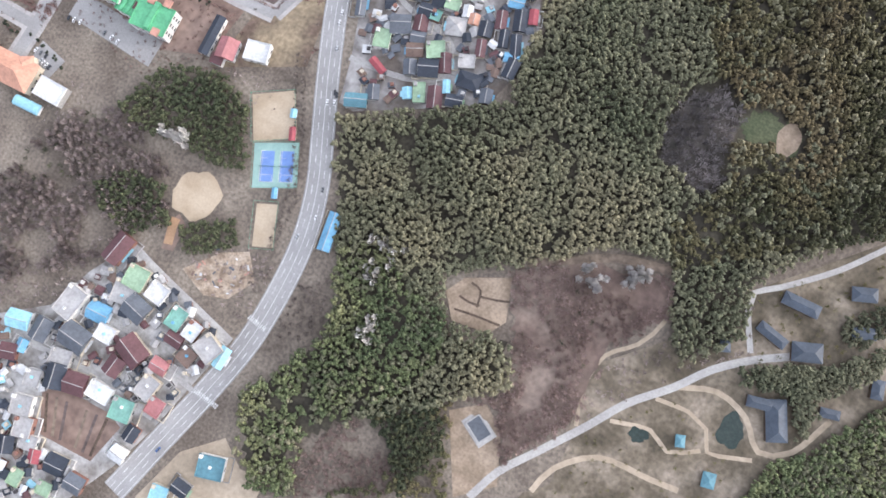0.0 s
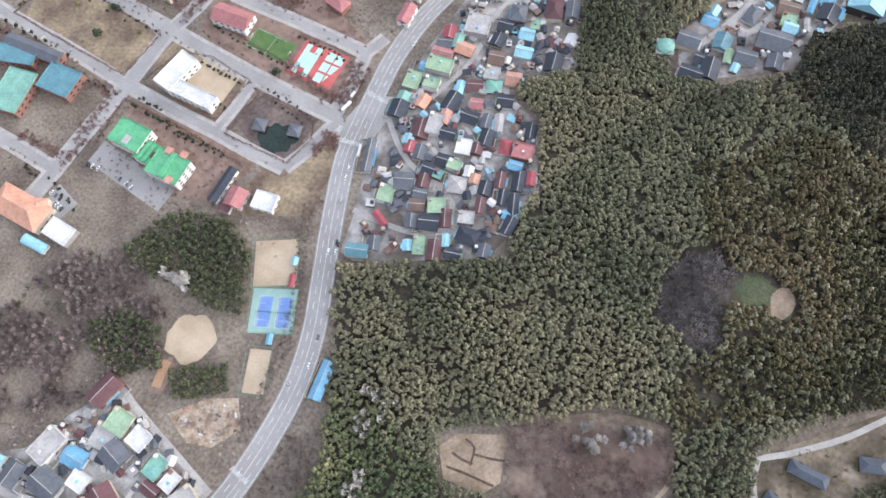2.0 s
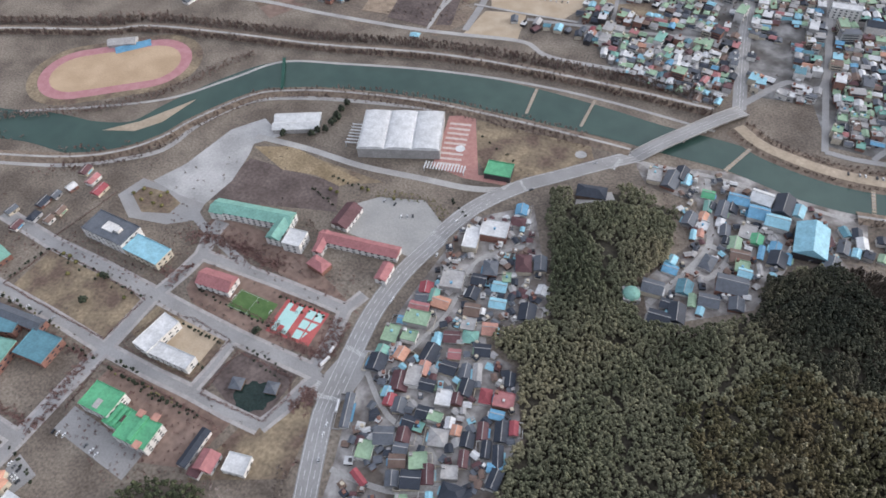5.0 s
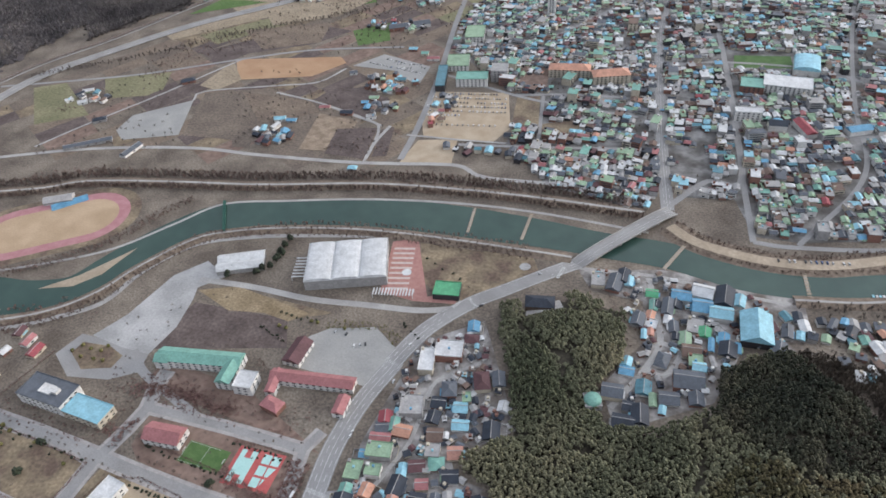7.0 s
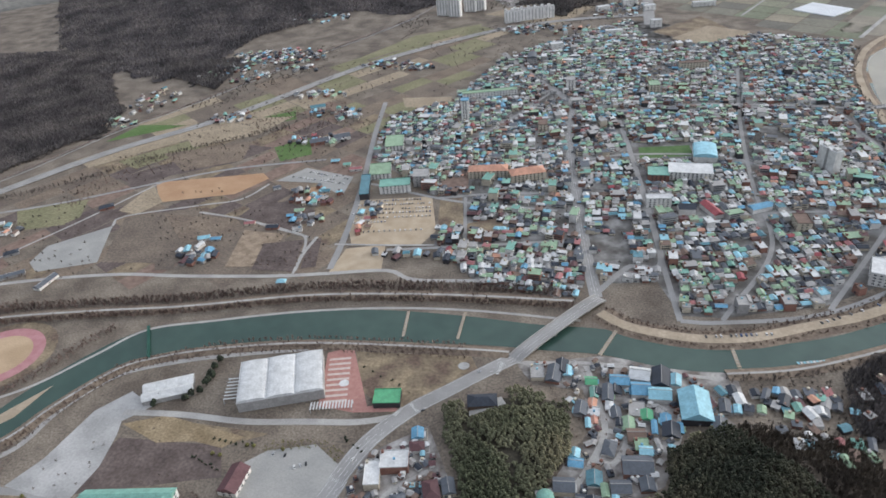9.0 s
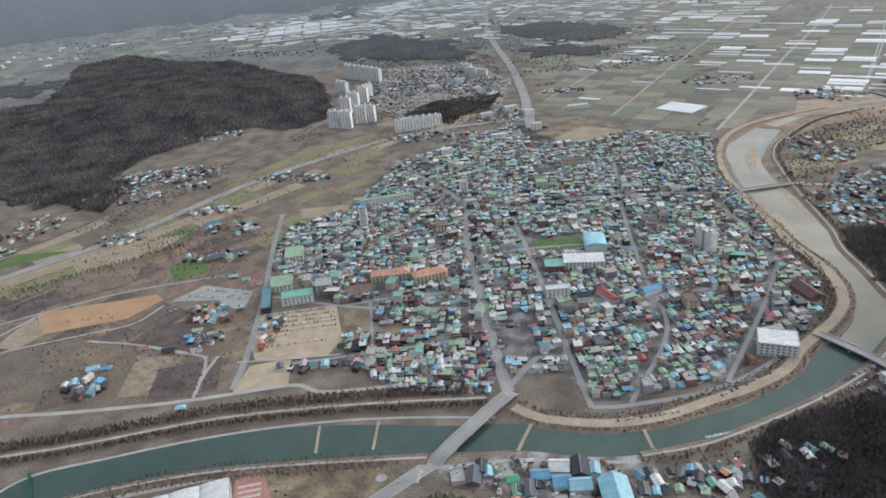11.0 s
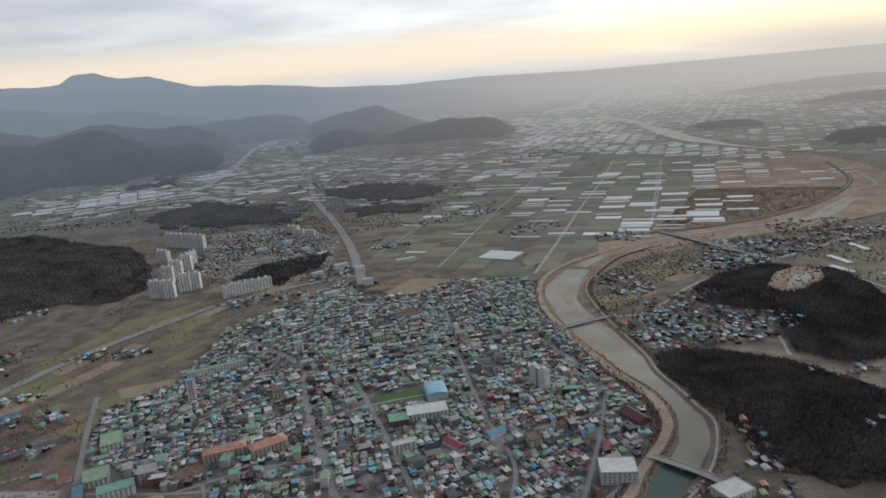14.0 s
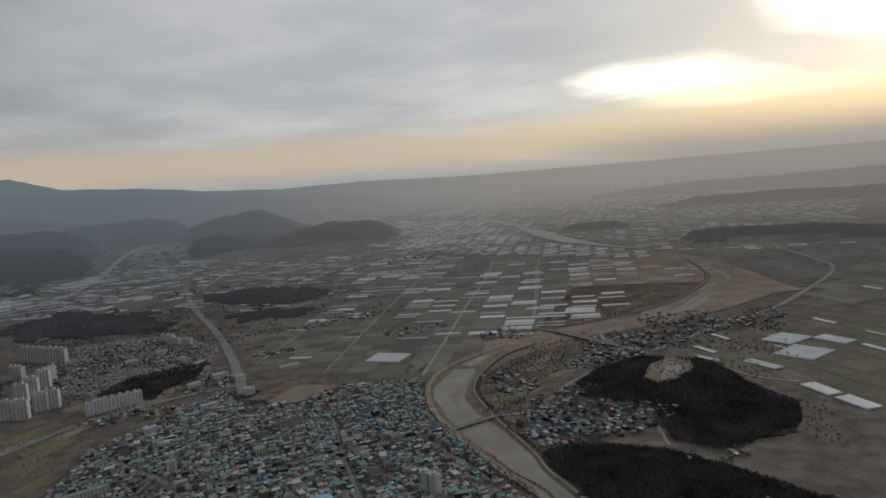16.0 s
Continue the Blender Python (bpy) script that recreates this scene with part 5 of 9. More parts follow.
for u, v in ((14, -7), (12, 6), (-10, -8)):
    part("brick_bay", box_data(u - 3, u + 3, v - 3, v + 3, 11.3, 12.6), ROOF["salmon"], b)
building("mint_hall", -500.6, 93.2, 40.0, 27.5, 100, 9, "flat", "mint", "brick", "brick hall with a flat mint green roof", floors=2, **pub)
building("teal_hall", -471.4, 120.1, 26.1, 31.4, 94, 8, "flat", "teal", "brick", "brick building with a dark teal flat roof", floors=2, **pub)
building("teal_hall", -512.9, 134.5, 11.9, 56.8, 94, 8, "gable", "slate", "brick", "long brick building with a slate roof", floors=2, **pub)
building("teal_hall", -526.8, 121.5, 17.9, 45.1, 108, 8, "flat", "teal", "brick", "brick building with a dark teal flat roof", floors=2, **pub)
building("orange_hall", -424.8, 12.3, 23.6, 49.4, 90, 7, "hip", "orange", "cream", "cream building with an orange tile roof", floors=1, **pub)
building("orange_hall", -409.8, 17.4, 19.2, 12.8, 117, 7, "hip", "orange", "cream", "cream wing with an orange tile roof", floors=1, **pub)
building("flat_hall", -382.9, 11.0, 15.7, 23.2, 88, 6, "flat", "white", "grey", "low hall with a white flat roof", **pub)
building("dome_shed", -395.6, -6.5, 7.8, 21.1, 91, 3, "vault", "cyan", "white", "pale blue round-roofed shed", "shed", rise=3)
b = building("health_centre", -385.0, 173.2, 36.1, 18.2, 82, 9, "flat", "white", "white", "white flat-roofed building with stepped front", floors=2, **pub)
building("health_wing", -360.0, 161.3, 13.0, 43.9, 91, 8, "flat", "white", "white", "white flat-roofed building wing", floors=2, **pub)
building("dark_hall", -289.6, 105.1, 31.5, 7.6, 91, 5, "gable", "navy", "white", "long white shed with a dark roof", "shed", floors=1)
building("red_house", -273.2, 100.6, 15.5, 15.1, 97, 5, "gable", "pink", "white", "white house with a faded red roof", "house", floors=1)
building("red_house", -276.9, 90.5, 8.8, 9.6, 95, 4, "flat", "maroon", "white", "low white annex with maroon roof", "house")
building("white_house", -250.7, 108.4, 15.0, 18.5, 101, 5, "flat", "white", "white", "white flat-roofed square house", "house", floors=1)
PX0, PY0, PW0, PD0, PA0 = 23.2, -63.7, 15.2, 22.4, 60
pool = tagged(new("walled_pool"), "pale-walled rectangular pool with dark blue water on bare ground", "pool")
pool.matrix_world = pose(PX0, PY0, relief(PX0, PY0), 0, 0, PA0)
part("apron", box_data(-PW0 / 2, PW0 / 2, -PD0 / 2, PD0 / 2, -0.5, 0.4), CONCRETE, pool)
for s in (-1, 1):
    part("rim", box_data(s * PW0 * 0.36 - 0.5, s * PW0 * 0.36 + 0.5, -PD0 * 0.36, PD0 * 0.36, 0.4, 1.5), GRAVEL, pool)
    part("rim", box_data(-PW0 * 0.36 + 0.5, PW0 * 0.36 - 0.5, s * PD0 * 0.36 - 0.5, s * PD0 * 0.36 + 0.5, 0.4, 1.5), GRAVEL, pool)
part("pool_water", box_data(-PW0 * 0.36 + 0.5, PW0 * 0.36 - 0.5, -PD0 * 0.36 + 0.5, PD0 * 0.36 - 0.5, 0.4, 1.1), ROOF["slate"], pool, "dark blue-grey cover")
for q in ((171.3, 85.1, 7.0, 21.4, 76), (179.7, 112.2, 8.5, 25.1, 90), (197.2, 85.1, 12.6, 19.8, 111), (214.7, 137.5, 9.2, 16.3, 111), (225.5, 113.5, 7.6, 15.3, 113), (184.6, 40.1, 7.0, 17.9, 103), (198.6, 34.3, 27.8, 13.4, 115), (228.0, 54.7, 5.8, 12.4, 104), (249.2, 83.7, 12.7, 7.5, 104), (146.5, 64.6, 8.4, 6.1, 114)):
    building("tiled_house", *q, 4, "hip", "bluetile", "wood", "traditional timber house with blue-grey tile roof", "house", "tiled houses in the park")
for q in ((148.2, -7.3, 7.6, 5.7, 110), (176.0, -22.2, 9.7, 8.2, 102)):
    building("pavilion", *q, 3, "hip", "teal", "wood", "small garden pavilion with a teal roof", "pavilion", "pavilions")
POND = mat("pond_water", (0.012, 0.025, 0.022), (0.02, 0.035, 0.03), rough=0.08, scale=0.2)
disc("pond", -275, 162, 17, 14, 30, 0.15, POND, "dark garden pond with a ragged bank", "pond", wob=0.25, seed=3)
disc("pond", 176, 15, 9, 12, 10, 0.15, POND, "dark green park pond", "pond", wob=0.2, seed=4)
disc("pond", 122, -17, 7, 5, 10, 0.15, POND, "small dark park pond", "pond", wob=0.3, seed=5)
building("pond_hut", -294.1, 164.4, 10.1, 10.2, 105, 3, "hip", "slate", "wood", "pond-side hut with a slate roof", "hut")
building("pond_hut", -265.0, 172.9, 10.0, 10.1, 104, 3, "hip", "slate", "wood", "pond-side hut with a slate roof", "hut")

GREYLOT = mat("grey_lot", (0.28, 0.28, 0.27), (0.34, 0.335, 0.32), scale=0.03, contrast=0.1)
patch("gravel_lot", [(-525, 323), (-509, 358), (-498, 423), (-474, 454), (-439, 437), (-460, 413), (-454, 396), (-447, 357), (-452, 318), (-485, 318)], 0.1, GRAVEL, "pale open gravel lot", "lot")
patch("yard", [(-309, 382), (-293, 398), (-249, 412), (-217, 390), (-228, 341), (-299, 344)], 0.1, GREYLOT, "wide grey-green gravel yard", "lot")
patch("lot", [(-405, 93), (-406, 71), (-326, 62), (-325, 85)], 0.1, ASPHALT, "grey asphalt parking lot beside the green-roofed hall", "lot")
patch("lot", [(-415, 29), (-414, 44), (-389, 37), (-394, 18)], 0.1, ASPHALT, "small asphalt parking lot", "lot")
patch("lawn", [(-553, 156), (-552, 209), (-424, 200), (-427, 153)], 0.08, LAWN, "dry brown lawn with a few bushes", "lawn")
patch("scrub", [(-449, 393), (-341, 398), (-323, 363), (-410, 337), (-462, 322)], 0.08, SCRUB, "dark overgrown plot", "ground")
patch("lawn", [(-252, 545), (-124, 552), (-111, 526), (-184, 457), (-227, 486)], 0.06, LAWN, "dry brown park lawn", "lawn")
patch("lawn", [(-377, 171), (-376, 202), (-337, 202), (-337, 166)], 0.08, DUST, "bare sandy yard of the white building", "lawn")
patch("lawn", [(-325, 161), (-308, 193), (-253, 194), (-256, 150), (-278, 142)], 0.05, SCRUB, "dark garden round the pond", "lawn")
patch("garden_plot", [(-431, 282), (-433, 316), (-339, 310), (-273, 282), (-237, 265), (-316, 274), (-370, 280)], 0.06, REDSOIL, "reddish planted ground before the school", "lawn")
patch("garden_plot", [(-400, 226), (-404, 256), (-346, 264), (-238, 253), (-250, 212), (-318, 207), (-385, 215)], 0.07, REDSOIL, "reddish planted ground round the courts", "lawn")
patch("garden_plot", [(-415, 168), (-409, 206), (-327, 194), (-332, 151), (-363, 150)], 0.05, LAWN, "dry lawn round the white building", "lawn")
patch("garden_plot", [(-407, 106), (-404, 135), (-352, 143), (-278, 136), (-287, 90), (-338, 74)], 0.04, REDSOIL, "brown planted ground round the green hall", "lawn")
patch("garden_plot", [(-269, 138), (-246, 167), (-236, 193), (-217, 151), (-212, 115), (-281, 83)], 0.03, LAWN, "dry grass slope beside the road", "lawn")
patch("garden_plot", [(-437, 407), (-397, 422), (-299, 418), (-340, 397)], 0.09, LAWN, "tan dry grass strip", "lawn")
patch("garden_plot", [(-530, 298), (-528, 313), (-497, 316), (-476, 309), (-477, 293), (-505, 283)], 0.09, LAWN, "dry grass traffic island", "lawn")
patch("vegetable_plot", [(-276, -185), (-248, -179), (-220, -179), (-208, -184), (-216, -215), (-260, -216)], 0.22, REDSOIL, "brown vegetable plot with dug rows", "field")
patch("graded_earth", [(-41, 12), (-33, 26), (-3, 41), (7, 11), (-1, -2), (-28, -5)], 0.4, GRADED, "bare graded earth terrace", "ground", step=6)
disc("summit_clearing", 123, 209, 8.5, 12, 0, 0.9, GRADED, "bare sandy clearing on the hill", "ground", wob=0.15, seed=8)
patch("park_ground", [(66, -103), (80, -43), (71, 9), (114, 53), (144, 103), (214, 177), (254, 211), (337, 21), (74, -119)], 0.04, PARKGRASS, "dry mottled ground round the park houses", "lawn")
patch("park_lawn", [(83, -33), (126, 20), (168, 37), (194, 8), (181, -33), (83, -85)], 0.1, PARKGRASS, "dry park lawn with winding paths", "lawn")

# ---- streets and paths ----
def street(name, pts, width, label, material=ASPHALT, up=0.2):
    return tagged(ribbon(name, pts, width, up, material), label, "street", kind="structure")


WALK = mat("pinkish_pavement", (0.30, 0.28, 0.27), (0.38, 0.36, 0.345), scale=0.1, fine=0.6, contrast=0.12)
for k, (name, pts, wide, label) in enumerate((
        ("road_avenue", [(-636, 224), (-557, 215), (-492, 213), (-430, 209), (-375, 205), (-321, 202), (-278, 201), (-238, 200)], 10, "grey asphalt avenue between public buildings"),
        ("road_side", [(-429, 5), (-426, 52), (-425, 97), (-422, 145), (-421, 203), (-414, 241), (-412, 264), (-419, 286), (-420, 306)], 10, "grey asphalt side street"),
        ("road_lower", [(-651, 163), (-566, 155), (-491, 151), (-422, 145), (-369, 143), (-326, 143), (-287, 141), (-255, 141)], 7.5, "grey asphalt lane"),
        ("road_pond", [(-255, 141), (-247, 162), (-241, 188), (-235, 201)], 7, "grey asphalt lane past the pond"),
        ("road_north", [(-412, 264), (-372, 265), (-331, 266), (-293, 266), (-252, 265)], 7.5, "grey asphalt lane past the school"),
        ("road_parallel", [(-245, 286), (-252, 265), (-246, 231), (-245, 205)], 7, "grey lane beside the main road"),
        ("path_link", [(-326, 144), (-324, 169), (-324, 199)], 5, "narrow paved path"),
        ("road_lot", [(-421, 203), (-454, 210), (-487, 215)], 6, "grey lane"),
        ("road_west", [(-513, 55), (-468, 54), (-426, 52)], 8, "grey asphalt lane"))):
    tagged(ribbon("pavement", pts, wide + 6.5, 0.13 + 0.002 * k, WALK, smooth=False), "pinkish paved walk along the street", "pavement", kind="structure")
    tagged(ribbon(name, pts, wide, 0.19 + 0.004 * k, ASPHALT, smooth=False), label, "street", kind="structure")
patch("lot", [(-545, 292), (-537, 322), (-480, 322), (-452, 318), (-447, 296), (-470, 280), (-512, 272)], 0.07, ASPHALT, "grey asphalt drive round the planted island", "lot")
street("lane_school", [(-470, 318), (-447, 300), (-424, 290), (-395, 280), (-362, 268)], 9, "grey lane to the school", ASPHALT, 0.24)
patch("garden_plot", [(-457, 410), (-417, 427), (-322, 411), (-339, 395), (-370, 399), (-408, 392)], 0.1, STRAW, "tan dry grass with a grey plot", "lawn")
street("riverside_road", [(-707, 276), (-634, 302), (-588, 329), (-548, 365), (-537, 418), (-506, 474), (-448, 504), (-384, 524), (-307, 543)], 7, "grey riverside road", CONCRETE, 0.2)
street("lane_hall", [(-465, 425), (-401, 430), (-332, 430), (-270, 438), (-216, 445), (-178, 458)], 8, "pale lane in front of the sports hall", CONCRETE, 0.17)
street("park_path", [(251, 218), (214, 171), (192, 144), (163, 117), (149, 106), (151, 93), (165, 68)], 4.0, "pale concrete park path", CONCRETE)
street("park_path", [(38, -109), (48, -84), (66, -59), (89, -27), (106, -1), (129, 23), (147, 46), (168, 64), (190, 78)], 5.5, "pale concrete park path", CONCRETE, 0.21)
street("park_path", [(82, -31), (75, -7), (78, 21), (95, 39), (104, 61), (99, 80)], 3.0, "sandy footpath up the slope", SAND, 0.16)
street("park_path", [(132, 25), (157, 34), (181, 27), (198, 10), (218, 20), (232, 51)], 4, "sandy park path past the hall", SAND, 0.18)
street("park_path", [(122, 11), (146, 13), (161, 8), (168, -6), (197, 3)], 3, "sandy winding park path", SAND, 0.17)
street("park_path", [(101, -17), (128, -10), (144, -18), (164, -7)], 3, "sandy winding park path", SAND, 0.15)
street("park_path", [(74, -85), (81, -64), (105, -43), (142, -40), (162, -38)], 4, "sandy winding park path", SAND, 0.19)
street("village_lane", [(-209, 224), (-177, 196), (-156, 186), (-126, 179), (-110, 163), (-111, 151), (-129, 140), (-151, 136), (-185, 135)], 4.5, "narrow concrete village lane", CONCRETE)
street("village_lane", [(-184, 233), (-175, 266), (-168, 293), (-168, 324), (-168, 364), (-135, 394)], 4.0, "narrow concrete village lane", CONCRETE, 0.21)
street("village_lane", [(-162, 246), (-136, 234), (-111, 214), (-95, 202), (-82, 177), (-85, 156)], 3.0, "narrow concrete village lane", CONCRETE, 0.22)
street("west_lane", [(-267, -64), (-228, -75), (-194, -84), (-165, -92)], 5, "concrete lane along the walled houses", CONCRETE)
street("west_lane", [(-299, -161), (-286, -140), (-270, -106), (-266, -66)], 5, "concrete lane among the houses", CONCRETE, 0.21)
street("west_lane", [(-269, -117), (-236, -122), (-202, -130), (-174, -136)], 4, "concrete lane among the houses", CONCRETE, 0.22)
street("west_lane", [(-298, -163), (-264, -159), (-221, -165), (-190, -167)], 4, "concrete lane among the houses", CONCRETE, 0.23)
street("hamlet_lane", [(-3, 551), (9, 505), (17, 460), (8, 424), (-3, 397), (-15, 371)], 6, "pale concrete lane through the hamlet", CONCRETE)
street("hamlet_lane", [(19, 461), (36, 450), (24, 418), (8, 424)], 6, "pale concrete lane through the hamlet", CONCRETE, 0.21)
street("hamlet_lane", [(-93, 545), (-48, 549), (6, 556), (70, 550), (128, 547)], 5, "concrete riverside lane", CONCRETE, 0.22)

# ---- river banks, bridges, running track ----
BANK = mat("dry_bank_grass", (0.15, 0.115, 0.09), (0.21, 0.165, 0.125), scale=0.03, fine=0.3, contrast=0.35)
INFIELD = mat("orange_tan_field", (0.38, 0.275, 0.175), (0.46, 0.34, 0.225), scale=0.03, contrast=0.12)
TRACK = mat("faded_red_track", (0.36, 0.17, 0.18), (0.42, 0.22, 0.23), scale=0.1, contrast=0.08)
STEEL = mat("green_painted_steel", (0.03, 0.10, 0.08), (0.05, 0.13, 0.10))


def levee(name, pts, label, top=5.0, foot=16.0, high=2.6, step=8.0):
    """A dyke: a flat crown between two slopes."""
    line = smooth_line(pts, step)
    verts, faces, n = [], [], len(line)
    prof = ((-foot, 0.02), (-top / 2, high), (top / 2, high), (foot, 0.02))
    for i, p in enumerate(line):
        w = (line[min(i + 1, n - 1)] - line[max(i - 1, 0)]).normalized()
        v = Vector((w.y, -w.x, 0))
        for o, h in prof:
            q = p + v * o
            verts.append((q.x, q.y, relief(q.x, q.y) + h))
    for i in range(n - 1):
        for k in range(3):
            a = 4 * i + k
            faces.append((a, a + 1, a + 5, a + 4))
    ob = tagged(mesh(name, verts, faces, BANK), label, "dyke", kind="structure")
    tagged(ribbon(name + "_path", pts, top * 0.75 if top < 8 else top * 1.2, high + 0.08, CONCRETE if top < 8 else SAND, step=step), "pale path on the dyke's crown", "path", kind="structure")
    return ob


NORTH = [(-997, 432), (-895, 475), (-781, 518), (-725, 549), (-609, 576), (-494, 598), (-352, 635), (-244, 650), (-140, 657), (-21, 659)]
levee("dyke_north", NORTH, "brown grassed river dyke with a path", 5, 11)
street("promenade", [(-753, 350), (-665, 397), (-599, 442), (-555, 501), (-517, 552), (-442, 578), (-340, 607), (-236, 625), (-134, 631), (-12, 626)], 4, "pale riverside promenade", CONCRETE, 0.24)
levee("dyke_south", [(-740, 275), (-642, 310), (-591, 341), (-561, 379), (-546, 420), (-511, 481), (-473, 506), (-416, 527), (-323, 548), (-223, 557), (-127, 560), (-84, 560)], "brown grassed southern dyke with a path", 4, 9)
EAST = [(9, 641), (36, 621), (78, 610), (120, 607), (168, 615), (227, 640), (281, 662), (327, 691), (363, 732), (427, 787), (452, 836), (463, 927), (462, 1027), (464, 1125), (462, 1231), (470, 1371), (493, 1489), (547, 1616), (642, 1720), (816, 1806), (1006, 1865)]
levee("dyke_east", [(x, y) for x, y in EAST], "pale sandy river dyke with a road", 11, 16, 2.2)
WEST_BANK = [(134, 554), (197, 568), (259, 594), (355, 643), (427, 690), (469, 733), (497, 783), (499, 836), (519, 969), (548, 1084), (565, 1263), (581, 1370), (603, 1472), (658, 1573), (793, 1718), (934, 1788)]
levee("dyke_west", WEST_BANK, "brown river dyke on the far bank", 4, 9, 2.0)
BED = [(494, 1392), (564, 1521), (668, 1663), (799, 1752), (977, 1789), (1171, 1801)]
tagged(ribbon("river_bed", BED, [110, 120, 140, 150, 140, 120], 0.1, mat("sandy_river_bed", (0.20, 0.145, 0.10), (0.29, 0.215, 0.155), scale=0.008, fine=0.05)), "bare sandy river bed with braided channels", "river bed", kind="structure")
# far reaches: a pale base colour with the haze glow added
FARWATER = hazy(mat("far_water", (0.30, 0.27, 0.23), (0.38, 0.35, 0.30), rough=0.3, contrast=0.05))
PALEWATER = mat("shallow_water", (0.175, 0.165, 0.13), (0.26, 0.235, 0.18), rough=0.35, scale=0.01, contrast=0.05, spec=0.35)
tagged(ribbon("shallow_water", [(418, 724), (462, 775), (481, 878), (501, 1026), (509, 1185), (519, 1354), (553, 1514), (649, 1658)], [38, 42, 60, 70, 70, 60, 70, 40], 0.3, PALEWATER), "pale shallow river water over sand", "river", kind="structure")
tagged(ribbon("shallow_water", [(678, 1689), (812, 1781), (941, 1789), (1111, 1826)], [30, 24, 20, 22], 0.5, PALEWATER), "pale braided river channel", "river", kind="structure")
for pts, w in (([(468, 930), (477, 1040), (480, 1140), (478, 1230)], [4, 20, 26, 6]), ([(538, 1110), (541, 1220), (537, 1330)], [5, 16, 5]), ([(527, 1370), (548, 1450), (592, 1545)], [6, 26, 6]), ([(436, 790), (458, 850), (462, 905)], [4, 12, 4])):
    tagged(ribbon("sandbar", pts, w, 0.55, SAND), "pale sandbar in the shallow river", "sandbar", kind="structure")
FARBED = mat("far_river_bed", (0.27, 0.205, 0.15), (0.38, 0.295, 0.225), scale=0.01, fine=0.06, contrast=0.2)
patch("river_bed", [(2067, 3183), (2245, 2922), (2329, 2612), (2255, 2289), (2098, 1933), (2087, 1855), (1928, 1865), (1674, 1794), (1479, 1762), (1276, 1754), (1102, 1770), (924, 1762), (757, 1754), (826, 1907), (1011, 1920), (1186, 1901), (1396, 1915), (1631, 1995), (1900, 2166), (2118, 2380), (2241, 2650), (2198, 2901), (2113, 3086)], 1.0, FARBED, "wide reddish-brown river bed with braided channels", "river bed", step=40)
levee("dyke_loop", [(835, 1927), (1023, 1941), (1200, 1922), (1418, 1944), (1655, 2033), (1910, 2194), (2109, 2391), (2240, 2668)], "dark brushy dyke round the fields", 5, 18, 5.0, 20)
for pts, w in (([(2215, 2823), (2242, 2632), (2173, 2392), (2068, 2215), (1935, 2165), (1945, 2056)], [8, 12, 12, 18, 14, 10]), ([(1916, 1997), (1813, 2025), (1675, 1934), (1559, 1870), (1396, 1853), (1255, 1870)], [14, 24, 34, 36, 18, 12]), ([(1844, 2079), (1652, 1958), (1528, 1875)], [14, 22, 16]), ([(1255, 1870), (1039, 1855), (865, 1820)], [12, 18, 24])):
    tagged(ribbon("braid", pts, w, 1.9, PALEWATER, step=12), "pale braided channel on the river bed", "river", kind="structure")
tagged(ribbon("shallow_water", [(2241, 2955), (2120, 3147), (2048, 3291), (1985, 3409), (1950, 3527), (1913, 3620), (1862, 3761), (1720, 3918)], [8, 14, 36, 70, 80, 36, 30, 36], 2.2, FARWATER, step=20), "pale far reach of the river", "river", kind="structure")
tagged(ribbon("shallow_water", [(1451, 4116), (1575, 4097), (1688, 4052), (1772, 4108), (2014, 4049), (2369, 3855), (2684, 3639)], [30, 45, 60, 25, 22, 20, 16], 4.0, FARWATER, step=30), "pale far reach of the river", "river", kind="structure")
tagged(ribbon("shallow_water", [(1152, 3997), (1184, 4058), (1236, 4085)], [30, 40, 30], 2.5, FARWATER, step=20), "pale far pond", "river", kind="structure")
patch("sandbar", [(-635, 363), (-605, 393), (-570, 451), (-580, 402), (-599, 377)], 0.35, SAND, "pale sandbar along the river", "sandbar")


